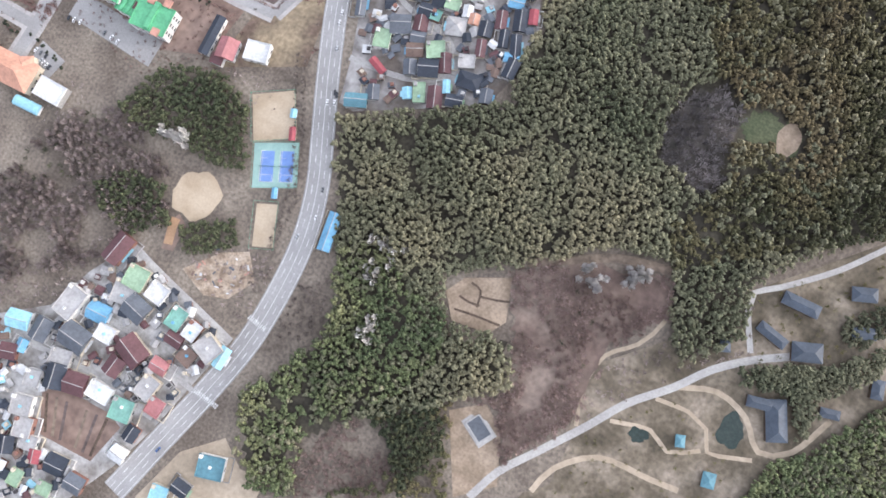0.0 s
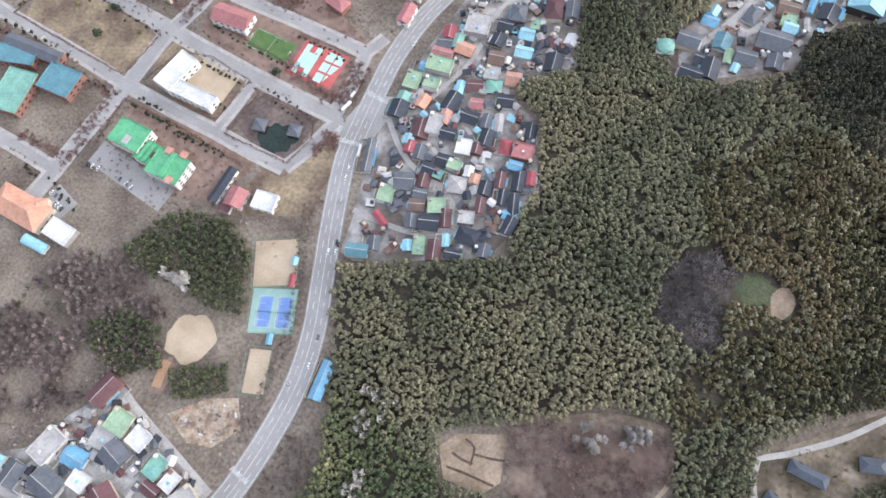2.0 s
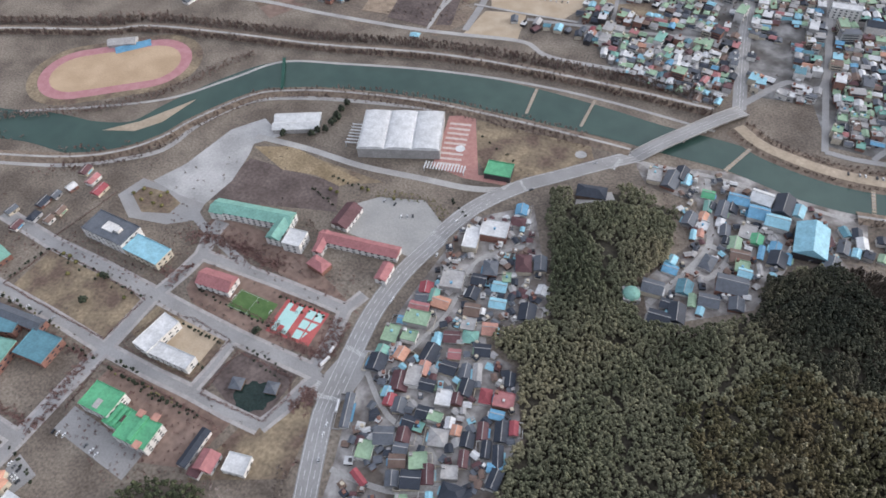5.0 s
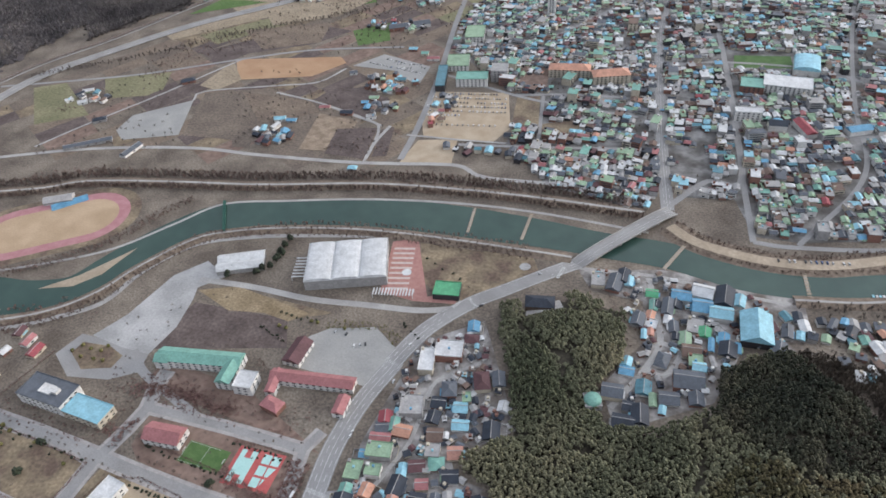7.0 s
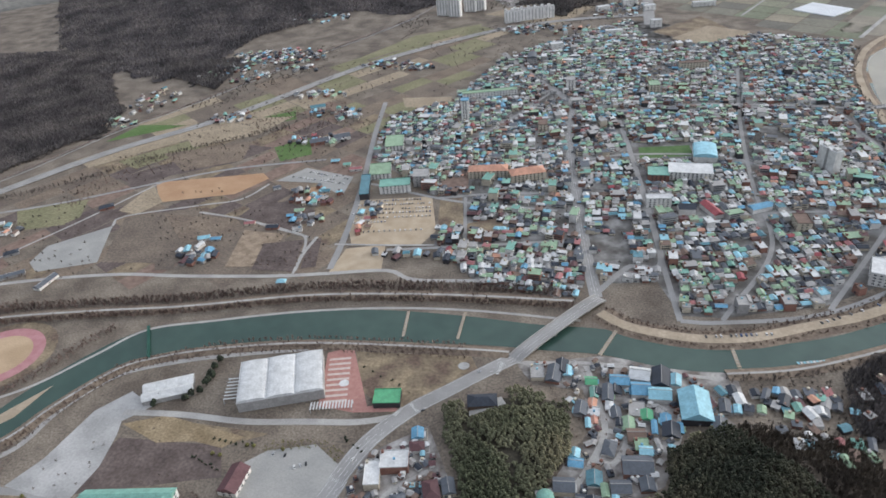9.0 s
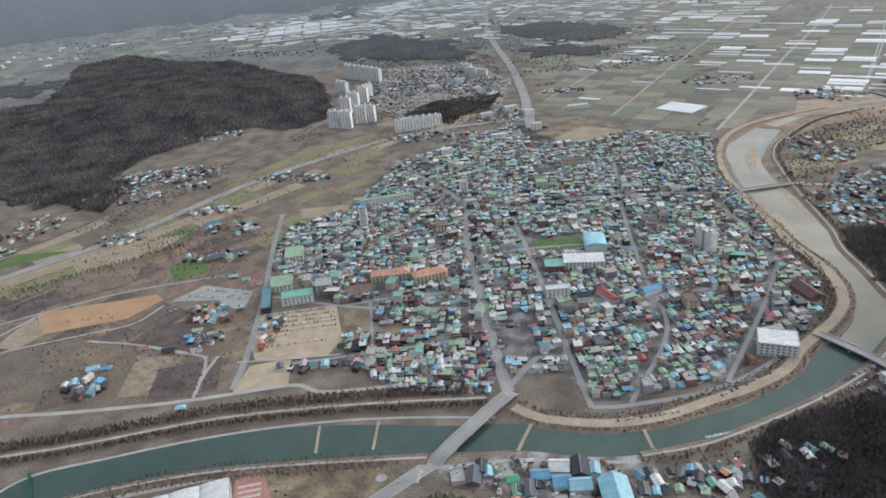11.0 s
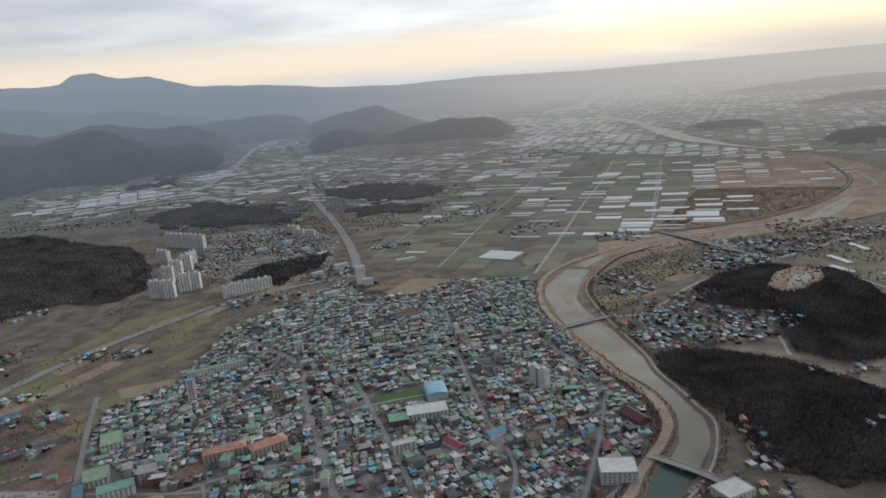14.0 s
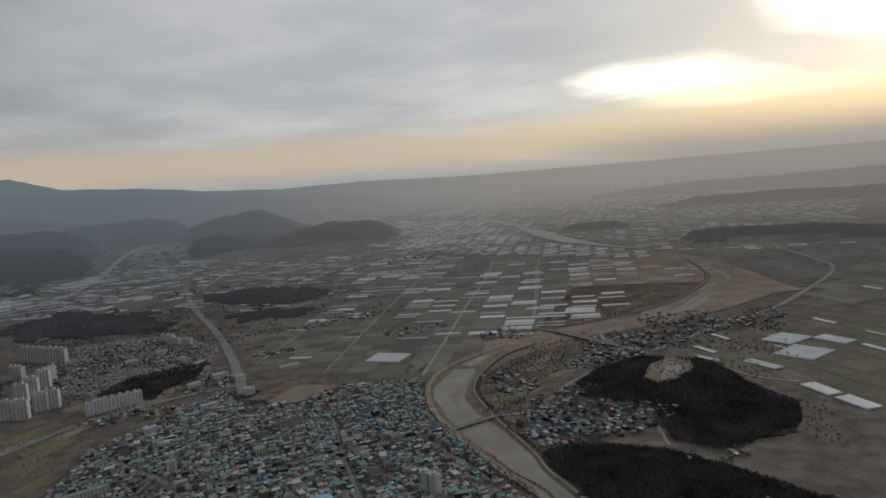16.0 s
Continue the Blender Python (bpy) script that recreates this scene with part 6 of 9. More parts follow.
def bridge(name, a, b, width, high, label, piers=4):
    """A road bridge: deck with ramps, parapets and piers."""
    e = tagged(new(name), label, "bridge", "bridges")
    a, b = Vector((*a, 0)), Vector((*b, 0))
    L = (b - a).length
    ang = math.degrees(math.atan2(b.y - a.y, b.x - a.x))
    e.matrix_world = pose((a.x + b.x) / 2, (a.y + b.y) / 2, relief(a.x, a.y), 0, 0, ang)
    n, v, f = 12, [], []
    for i in range(n + 1):
        u = -L / 2 + L * i / n
        z = 0.3 + high * (1 - abs(2 * i / n - 1) ** 4)
        v += [(u, -width / 2, z), (u, width / 2, z), (u, -width / 2, z - 1.4), (u, width / 2, z - 1.4)]
    for i in range(n):
        k = 4 * i
        f += [(k, k + 4, k + 5, k + 1), (k + 2, k + 3, k + 7, k + 6), (k, k + 2, k + 6, k + 4), (k + 1, k + 5, k + 7, k + 3)]
    part("deck", (v, f), ASPHALT, e)
    for s in (-1, 1):
        rv, rf = [], []
        for i in range(n + 1):
            u, z = v[4 * i][0], v[4 * i][2]
            y = s * width / 2
            rv += [(u, y - 0.5, z), (u, y + 0.5, z), (u, y - 0.5, z + 1.0), (u, y + 0.5, z + 1.0)]
        for i in range(n):
            k = 4 * i
            rf += [(k + 2, k + 6, k + 7, k + 3), (k, k + 4, k + 6, k + 2), (k + 3, k + 7, k + 5, k + 1)]
        part("parapet", (rv, rf), CONCRETE, e)
    for i in range(1, piers + 1):
        u = -L / 2 + L * i / (piers + 1)
        part("pier", box_data(u - 0.8, u + 0.8, -width * 0.42, width * 0.42, -0.5, high - 0.9), CONCRETE, e)
    for o in (-0.3, 3.2, -3.8):
        for i in range(n):
            if o in (-0.3,) or i % 2:
                k = 4 * i
                za, zb = v[k][2] + 0.05, v[k + 4][2] + 0.05
                part("lane_line", ([(v[k][0], o, za), (v[k + 4][0], o, zb), (v[k + 4][0], o + 0.25, zb), (v[k][0], o + 0.25, za)], [(0, 1, 2, 3)]), MARKING, e)
    return e


bridge("road_bridge", (-77, 552), (9, 669), 16, 4.2, "grey concrete road bridge over the river")
bridge("road_bridge", (384, 761), (440, 674), 12, 4.0, "narrow concrete road bridge over the river", 3)
bridge("road_bridge", (445, 1263), (604, 1293), 12, 4.0, "concrete road bridge over the sandy river", 4)
bridge("road_bridge", (1033, 1980), (1111, 1509), 16, 6.0, "long concrete highway bridge", 9)


def weir(a, b, width, label, material=CONCRETE, rails=False):
    e = tagged(new("weir" if not rails else "footbridge"), label, "weir" if not rails else "footbridge")
    dx, dy = b[0] - a[0], b[1] - a[1]
    L = math.hypot(dx, dy)
    e.matrix_world = pose((a[0] + b[0]) / 2, (a[1] + b[1]) / 2, 0, 0, 0, math.degrees(math.atan2(dy, dx)))
    part("deck" if rails else "crest", box_data(-L / 2, L / 2, -width / 2, width / 2, 0.1 if not rails else 2.0, 0.9 if not rails else 2.4), material, e)
    if rails:
        for s in (-1, 1):
            part("rail", box_data(-L / 2, L / 2, s * width / 2 - 0.2, s * width / 2 + 0.2, 2.4, 3.6), material, e)
        for i in range(4):
            u = -L / 2 + L * (i + 0.5) / 4
            part("pier", box_data(u - 0.4, u + 0.4, -1, 1, -0.5, 2.0), material, e)
    else:
        n = int(L / 4)
        for i in range(n):
            u = -L / 2 + L * (i + 0.5) / n
            part("stepping_stone", box_data(u - 1.3, u + 1.3, -width / 2 - 0.5, width / 2 + 0.5, 0.9, 1.2), SAND, e)


weir((-211, 621), (-206, 575), 2.6, "pale stone weir with stepping stones")
weir((-144, 627), (-144, 578), 2.6, "pale stone weir with stepping stones")
weir((27, 612), (10, 569), 3.2, "pale concrete weir across the river")
weir((144, 601), (149, 558), 3.0, "pale concrete weir across the river")
weir((-518, 557), (-483, 501), 3.0, "dark green steel footbridge over the river", STEEL, True)
boats = tagged(new("boat_dock"), "row of white and blue pedal boats moored on the river", "boat dock")
boats.matrix_world = pose(218, 584, 0.2, 0, 0, 13)
for i in range(9):
    part("boat", box_data(-14 + 3.2 * i, -12 + 3.2 * i, -1.6, 1.6, 0, 1.0), ROOF["white" if i % 2 else "cyan"], boats)

TA = 37
TX, TY = (-706, 460)


def stadium(L, W, n=20):
    r = W / 2
    a = L / 2 - r
    pts = [(a + r * math.cos(q), r * math.sin(q)) for q in np.linspace(-math.pi / 2, math.pi / 2, n)]
    pts += [(-a + r * math.cos(q), r * math.sin(q)) for q in np.linspace(math.pi / 2, 1.5 * math.pi, n)]
    return pts


def turned(pts):
    c, s = math.cos(radians(TA)), math.sin(radians(TA))
    return [(TX + u * c - v * s, TY + u * s + v * c) for u, v in pts]


patch("track_apron", turned(stadium(215, 122)), 0.06, LAWN, "dry grass round the running track", "sports ground")
patch("running_track", turned(stadium(188, 102)), 0.12, TRACK, "faded red oval running track", "running track")
patch("sports_field", turned(stadium(160, 74)), 0.18, INFIELD, "bare sandy sports field inside the track", "sports field")
stand = tagged(new("seating"), "blue tiered seating beside the track", "seating")
SX2, SY2, SW2, SD2, SA2 = -716.6, 504.0, 12.1, 44.6, 137
stand.matrix_world = pose(SX2, SY2, 0.2, 0, 0, SA2)
for i in range(4):
    part("tier", box_data(-SW2 / 2 + i * SW2 / 4, -SW2 / 2 + (i + 1) * SW2 / 4, -SD2 / 2, SD2 / 2, 0, 0.6 + 0.5 * i), ROOF["blue"], stand)
building("stand_roof", -734.3, 505.0, 15.2, 35.4, 120, 4, "gable", "grey", "grey", "grey stand building beside the track", "stand")

# ---- fields and lots north of the river ----
PLOUGHED = mat("ploughed_field", (0.125, 0.10, 0.082), (0.18, 0.145, 0.115), scale=0.02, fine=0.3)
STUBBLE = mat("stubble_field", (0.26, 0.21, 0.15), (0.33, 0.27, 0.195), scale=0.02, fine=0.25)
WINTERCROP = mat("winter_crop", (0.165, 0.16, 0.09), (0.225, 0.21, 0.125), scale=0.02, fine=0.25)
GREENCROP = mat("green_crop", (0.08, 0.14, 0.04), (0.11, 0.17, 0.06), scale=0.03, fine=0.3)
CLAY = mat("orange_clay_lot", (0.36, 0.22, 0.13), (0.43, 0.28, 0.17), scale=0.03, contrast=0.1)
patch("clay_lot", [(-730, 920), (-553, 965), (-534, 946), (-569, 890), (-684, 854)], 0.25, CLAY, "orange clay construction lot", "lot")
patch("clay_lot", [(-738, 823), (-731, 913), (-679, 855), (-700, 813)], 0.27, STUBBLE, "pale earth lot", "lot")
patch("gravel_lot", [(-781, 672), (-785, 715), (-718, 778), (-678, 682), (-754, 651)], 0.25, GREYLOT, "pale empty gravel lot", "lot")
patch("field", [(-713, 802), (-614, 841), (-507, 807), (-433, 786), (-415, 705), (-556, 691), (-671, 683)], 0.23, PLOUGHED, "dark ploughed field", "field")
patch("field", [(-533, 821), (-472, 876), (-404, 823), (-428, 795)], 0.25, SCRUB, "dark ploughed field", "field")
patch("field", [(-1019, 755), (-973, 782), (-856, 700), (-923, 656)], 0.25, WINTERCROP, "green-brown winter field", "field")
patch("field", [(-917, 810), (-815, 855), (-784, 782), (-867, 751)], 0.25, WINTERCROP, "green-brown winter field", "field")
patch("field", [(-803, 779), (-762, 843), (-732, 799), (-775, 756)], 0.27, SCRUB, "dark soil field", "field")
patch("field", [(-811, 931), (-666, 1082), (-578, 1067), (-625, 1001), (-776, 913)], 0.25, SCRUB, "brown scrub field", "field")
patch("field", [(-800, 967), (-711, 1077), (-656, 1109), (-726, 1129), (-855, 996)], 0.23, WINTERCROP, "dull green field", "field")
patch("field", [(-937, 1078), (-809, 1163), (-913, 1162)], 0.25, GREENCROP, "green winter field", "field")
patch("field", [(-660, 1208), (-607, 1243), (-589, 1200), (-635, 1167)], 0.25, GREENCROP, "green winter field", "field")
patch("field", [(-578, 1067), (-524, 1111), (-495, 1041), (-542, 1011)], 0.25, GREENCROP, "green winter field", "field")
patch("field", [(-944, 998), (-817, 1133), (-675, 1253), (-705, 1159), (-896, 967)], 0.20, STUBBLE, "pale stubble field", "field")
patch("parking_lot", [(-346, 800), (-357, 883), (-246, 903), (-218, 805), (-232, 765), (-327, 756)], 0.1, DUST, "sandy parking lot full of cars", "lot")
patch("parking_lot", [(-337, 691), (-332, 748), (-280, 764), (-269, 703)], 0.12, DUST, "bare tan building lot", "lot")
patch("building_lot", [(-238, 905), (-244, 986), (-205, 997), (-193, 917)], 0.25, REDSOIL, "bare brown building lot", "lot")
patch("building_lot", [(-382, 1264), (-401, 1315), (-298, 1324), (-291, 1264)], 0.25, STUBBLE, "bare tan lot", "lot")
patch("building_lot", [(-214, 790), (-231, 893), (-199, 903), (-176, 796)], 0.25, LAWN, "dry grass lot", "lot")
patch("building_lot", [(-171, 790), (-178, 827), (-131, 850), (-107, 801)], 0.25, LAWN, "dry grass lot", "lot")
patch("school_yard", [(110, 1757), (233, 1889), (313, 1718), (202, 1668)], 0.15, LAWN, "dry grass school yard", "yard")
patch("playing_field", [(63, 1050), (62, 1092), (143, 1104), (146, 1063)], 0.15, TURF, "green school playing field", "field")
patch("field", [(-624, 1494), (-483, 1763), (-320, 1861), (-340, 1788), (-485, 1647)], 0.15, WINTERCROP, "long green-brown field beside the railway", "field")
patch("field", [(-331, 1949), (-36, 2187), (-3, 2032), (-131, 1820)], 0.15, STUBBLE, "bare graded slope", "field")

STREETS = [STREET]


def town_street(pts, width=7, up=0.26):
    STREETS.append(pts)
    return street("town_street", pts, width, "grey asphalt town street", ASPHALT, up)


town_street([(-338, 698), (-345, 784), (-365, 920), (-406, 1137), (-430, 1290)], 9, 0.22)
town_street([(4, 680), (44, 741), (80, 746), (73, 860), (50, 1065), (31, 1209)], 8, 0.24)
town_street([(96, 637), (82, 758)], 7, 0.28)
town_street([(-240, 897), (-150, 918), (-52, 925)], 6, 0.28)
town_street([(-275, 750), (-170, 768), (-36, 794)], 6, 0.29)
town_street([(-172, 775), (-194, 904)], 5, 0.3)
town_street([(-60, 1294), (33, 1252), (183, 1285), (364, 1279), (450, 1262)], 8, 0.27)
town_street([(-41, 1033), (50, 1065), (194, 1062), (281, 992)], 6, 0.31)
town_street([(141, 643), (217, 797), (220, 968), (235, 1208), (267, 1481)], 6, 0.32)
town_street([(256, 674), (393, 907), (429, 1039), (401, 1251)], 6, 0.33)
town_street([(89, 857), (199, 880), (286, 891), (386, 890)], 6, 0.34)
town_street([(-55, 873), (-209, 891), (-360, 940)], 6, 0.35)
town_street([(-90, 1368), (-188, 1163), (-257, 1087), (-378, 1074)], 6, 0.36)
town_street([(357, 734), (246, 665), (140, 639), (96, 637)], 7, 0.37)
street("riverside_street", [(-932, 556), (-785, 619), (-638, 656), (-533, 663), (-410, 675), (-342, 687), (-261, 702), (-218, 685), (-113, 693), (-12, 693)], 7, "pale street along the dyke", CONCRETE, 0.2)
street("railway", [(-1114, 676), (-1083, 821), (-1015, 959), (-949, 1134), (-868, 1268), (-711, 1595), (-624, 1748), (-524, 1946), (-492, 2122), (-547, 2337), (-687, 2738)], 7, "grey ballasted railway line", mat("ballast", (0.20, 0.18, 0.17), (0.27, 0.245, 0.23), scale=0.1), 1.0)
street("bypass_road", [(-1049, 619), (-1041, 778), (-975, 909), (-887, 1043), (-734, 1216), (-553, 1509), (-396, 1685), (-252, 1810), (-70, 1884), (106, 1909)], 20, "grey bypass road", ASPHALT, 1.0)
street("bypass_road", [(107, 1816), (108, 2292), (75, 2868), (11, 3486), (2, 3838), (-36, 4087), (-96, 4247)], 28, "wide grey highway into the plain", ASPHALT, 1.2)
street("bypass_road", [(-1106, 3502), (-791, 3627), (-573, 3781), (-418, 3983), (-333, 4180), (-237, 4294), (-72, 4347)], 24, "pale far expressway", FARCONCRETE, 2.5)
street("farm_road", [(-1081, 746), (-978, 787), (-859, 839), (-724, 920), (-614, 979), (-461, 1022)], 6, "grey farm road", ASPHALT, 0.3)
street("farm_road", [(-872, 604), (-838, 679), (-784, 782), (-741, 876), (-717, 926)], 4, "pale farm track", CONCRETE, 0.28)
street("farm_road", [(-597, 829), (-520, 814), (-423, 784), (-396, 760), (-384, 683)], 4, "pale farm track", CONCRETE, 0.27)
street("farm_road", [(-718, 778), (-717, 807), (-608, 850), (-550, 874), (-525, 927)], 4, "pale farm track", CONCRETE, 0.29)

TOWN = [(-291, 1300), (-228, 1563), (-126, 1687), (56, 1866), (103, 1679), (212, 1639), (330, 1728), (523, 1652), (460, 1414), (450, 1115), (442, 902), (417, 806), (362, 751), (252, 681), (143, 648), (97, 647), (75, 710), (12, 700), (-4, 763), (-20, 663), (-140, 686), (-213, 767), (-226, 895), (-386, 1036), (-394, 1217)]
FREE = []
patch("town_ground", TOWN, 0.12, TOWNGROUND, "grey paving and yards of the old town", "town ground")
TOWN_COLOURS = [("slate", 16), ("navy", 17), ("grey", 16), ("blue", 5), ("cyan", 7), ("mint", 3), ("leaf", 8), ("maroon", 7), ("brown", 9), ("orange", 2), ("red", 1), ("white", 12), ("teal", 4), ("pink", 2.5)]
C_NAMES, C_W = [c for c, _ in TOWN_COLOURS], np.array([w for _, w in TOWN_COLOURS], float)
C_W /= C_W.sum()
W_NAMES = ["white", "cream", "grey", "brick", "dark"]
BLOCKS = [ROOF[c] for c in C_NAMES] + [WALL[w] for w in W_NAMES] + [GLASS]


class Cluster:
    """Many small houses gathered as one mesh."""
    def __init__(self):
        self.v, self.f, self.s = [], [], []

    def add(self, data, m, slot):
        n = len(self.v)
        self.v += [tuple(m @ Vector(p)) for p in data[0]]
        self.f += [tuple(i + n for i in q) for q in data[1]]
        self.s += [slot] * len(data[1])

    def house(self, x, y, w, d, ang, h, colour, shape, wall):
        m = pose(x, y, relief(x, y), 0, 0, ang)
        wv, wf = box_data(-w / 2, w / 2, -d / 2, d / 2, -0.5, h)
        self.add((wv, wf[2:]), m, len(C_NAMES) + wall)
        if shape == "flat":
            self.add(box_data(-w / 2 - 0.2, w / 2 + 0.2, -d / 2 - 0.2, d / 2 + 0.2, h, h + 0.5), m, colour)
            self.add(box_data(w / 2 - 3, w / 2 - 0.5, -1.2, 1.2, h + 0.5, h + 2.6), m, len(C_NAMES) + wall)
            for z in np.arange(1.2, h - 1.4, 3.1):  # bands of windows, storey by storey
                for k in (-1, 1):
                    self.add(box_data(-w * 0.4, w * 0.4, k * d / 2 - 0.05, k * d / 2 + 0.05, z, z + 1.4), m, len(BLOCKS) - 1)
        else:
            rv, rf = roof_data(shape, w, d, h, 0.26 * min(w, d))
            self.add((rv, rf[1:]), m, colour)

    def finish(self, name, label, category="houses"):
        return tagged(mesh(name, self.v, self.f, BLOCKS, slots=self.s), label, category, kind="stuff")


def away(x, y):
    """How far a point is from the middle of the nearest town street."""
    best = 1e9
    for pts in STREETS:
        P = np.array(pts, float)
        a, b = P[:-1], P[1:]
        ab = b - a
        t = np.clip(((np.array([x, y]) - a) * ab).sum(1) / (ab ** 2).sum(1), 0, 1)
        best = min(best, np.hypot(*(a + ab * t[:, None] - (x, y)).T).min())
    return best


# larger buildings of the town
def block(name, x, y, w, d, ang, h, roof="flat", colour="white", wall="white", label="", floors=0, gap=6.0, category="building", **k):
    FREE.append((x, y, max(w, d) * 0.5 + 3, w, d, ang))
    return building(name, x, y, w, d, ang, h, roof, colour, wall, label, category, floors=floors, gap=gap, **k)


for spot in ((104, 1077, 0, 92, 54, 6), (282, 1150, 0, 60, 22, 100), (20, 780, 0, 36, 60, 6), (-219, 950, 22), (-201, 839, 26), (-214, 878, 22), (-153, 818, 18), (30, 838, 20), (1, 945, 16), (-212, 1405, 18), (181, 806, 14), (139, 1616, 16)):
    FREE.append(spot)
STREET_ANG = 95
block("apartment_house", -170.7, 977.8, 21.7, 62.2, 97, 13, "hip", "orange", "cream", "cream apartment house with an orange tile roof", 4)
block("apartment_house", -108.5, 971.9, 23.2, 54.6, 109, 13, "hip", "orange", "cream", "cream apartment house with an orange tile roof", 4)
block("office", -308.3, 920.9, 24.7, 47.7, 103, 13, "flat", "mint", "white", "white town office with a mint roof", 4)
block("office", -272.0, 946.0, 27.3, 24.7, 100, 18, "flat", "grey", "grey", "tall grey concrete town office", 5)
block("office", -348.0, 974.2, 41.5, 34.7, 104, 9, "flat", "leaf", "white", "white office with a pale green roof", 3)
block("office", -356.4, 917.4, 67.2, 14.4, 104, 10, "flat", "teal", "dark", "dark glass-fronted town office", 3)
block("office", -354.2, 1084.9, 48.1, 32.0, 103, 9, "flat", "leaf", "white", "white hall with a green roof", 3)
block("school_building", 134.8, 995.0, 35.0, 63.8, 87, 12, "flat", "white", "white", "long white four-storey school building", 4)
block("school_building", 88.3, 986.7, 28.3, 31.2, 89, 10, "flat", "mint", "brick", "red brick school wing with a green roof", 3)
block("gymnasium", 162.4, 1063.6, 46.5, 35.3, 87, 9, "vault", "cyan", "white", "gymnasium with a light blue round roof", rise=6)
block("tower_block", -247, 1199, 15, 14, STREET_ANG, 42, "flat", "blue", "white", "tall white tower with a blue top", 14, 4.5)
twin = block("tower_block", 331, 1023, 34, 13, -63, 34, "flat", "white", "white", "white twin tower block with a grey middle bay")
for k in (-1, 1):
    part("middle_bay", box_data(-2.2, 2.2, k * 6.5 - 0.3, k * 6.5 + 0.3, 0, 36), WALL["grey"], twin, "grey middle bay")
    part("lift_house", box_data(k * 10 - 4, k * 10 + 4, -4, 4, 34.3, 38), WALL["white"], twin)
block("school_building", 181, 1489, 60, 14, 8, 14, "flat", "brown", "cream", "long cream school building", 4)
block("hospital", 333.0, 735.4, 35.7, 45.1, 73, 16, "flat", "white", "white", "large white municipal building with window bands", 4)
block("hall", 84, 899, 34, 14, 5, 14, "flat", "white", "white", "white four-storey office building", 4)
block("hall", 154, 883, 38, 14, -65, 7, "gable", "red", "white", "long hall with a bright red roof")
block("hall", 217, 893, 30, 14, 27, 7, "gable", "blue", "white", "hall with a blue sheet roof")
block("office", -101, 1165, 26, 16, STREET_ANG, 13, "flat", "brown", "cream", "cream four-storey office building", 4)
block("office", -63, 1367, 22, 18, STREET_ANG, 22, "flat", "grey", "white", "white mid-rise office block", 6)
block("office", -157, 1539, 38, 20, STREET_ANG, 14, "vault", "slate", "grey", "grey hall with a round roof", 3, rise=5)
block("office", -221, 1326, 110, 14, 15, 12, "flat", "leaf", "white", "long white school with a pale green roof", 3)
block("office", 97, 1362, 26, 20, STREET_ANG, 14, "flat", "leaf", "cream", "cream four-storey office building", 4)
block("office", 261, 852, 26, 18, STREET_ANG, 12, "flat", "brown", "cream", "tan three-storey office building", 3)
for i in range(3):
    block("dark_shed", 414, 849, 22, 46, 12 + 0 * i, 5 + 0.01 * i, "gable", "maroon", "brick", "long shed with a dark maroon roof") if i == 0 else None
block("church", 121, 882, 16, 22, STREET_ANG, 9, "gable", "navy", "white", "white church with a dark roof")
block("riverside_hall", 439, 653, 40, 30, 12, 10, "flat", "white", "white", "white hall on the far bank", 2)
block("blue_hall", 97.4, 492.4, 37.6, 27.7, 93, 11, "gable", "cyan", "dark", "large hall with a light blue gable roof and dark walls", 0)

patch("outskirts_ground", [(-404, 2868), (-218, 2870), (-31, 2793), (80, 2404), (33, 2078), (-217, 2186), (-258, 2000), (-360, 2171)], 0.5, YARD, "grey yards and lanes of the outskirts", "yards")
patch("school_yard", [(150, 1700), (240, 1800), (330, 1745), (300, 1640), (215, 1650)], 0.4, STUBBLE, "bare tan school yard", "yard")
for x, y, w, d, a, h in ((-60, 2620, 40, 13, -30, 24), (-20, 2570, 40, 13, -30, 24), (-100, 2480, 34, 14, 15, 14), (-190, 2400, 38, 13, 20, 12), (-40, 2330, 30, 14, 20, 12), (10, 2230, 34, 16, 40, 10), (60, 2010, 40, 16, 20, 16), (110, 1960, 30, 14, 20, 14), (-10, 1960, 36, 14, 25, 12), (250, 1990, 60, 14, 12, 12), (120, 1800, 26, 14, 10, 18), (20, 1740, 40, 14, 10, 12), (-110, 1640, 30, 16, 20, 12)):
    block("mid_rise", x, y, w, d, a, h, "flat", "white", "white", "pale mid-rise block on the outskirts", int(h / 5), 11)

# apartment estate: slabs and towers with ribbed fronts
APARTMENT_WALL = tone("pale_apartment_paint", 0.80, 0.79, 0.77, 0.8)


def apartments(x, y, w, d, ang, h, label, bays):
    e = tagged(new("apartment_block"), label, "apartment block", "apartment blocks")
    e.matrix_world = pose(x, y, relief(x, y), 0, 0, ang)
    part("wall", box_data(-w / 2, w / 2, -d / 2, d / 2, -1, h), APARTMENT_WALL, e)
    part("roof", box_data(-w / 2 - 0.3, w / 2 + 0.3, -d / 2 - 0.3, d / 2 + 0.3, h, h + 0.8), ROOF["grey"], e)
    for i in range(bays):
        u = -w / 2 + w * (i + 0.5) / bays
        part("balcony_bay", box_data(u - w / bays * 0.33, u + w / bays * 0.33, -d / 2 - 1.6, -d / 2, 0, h - 1), APARTMENT_WALL, e)
        part("window_strip", box_data(u - w / bays * 0.13, u + w / bays * 0.13, -d / 2 - 1.7, -d / 2 - 1.6, 2, h - 2), ROOF["grey"], e)
        if i % 2 == 0:
            part("stair_head", box_data(u - 3, u + 3, -2, 4, h + 0.8, h + 5), APARTMENT_WALL, e)
    FREE.append((x, y, max(w, d) * 0.5 + 3, w, d, ang))


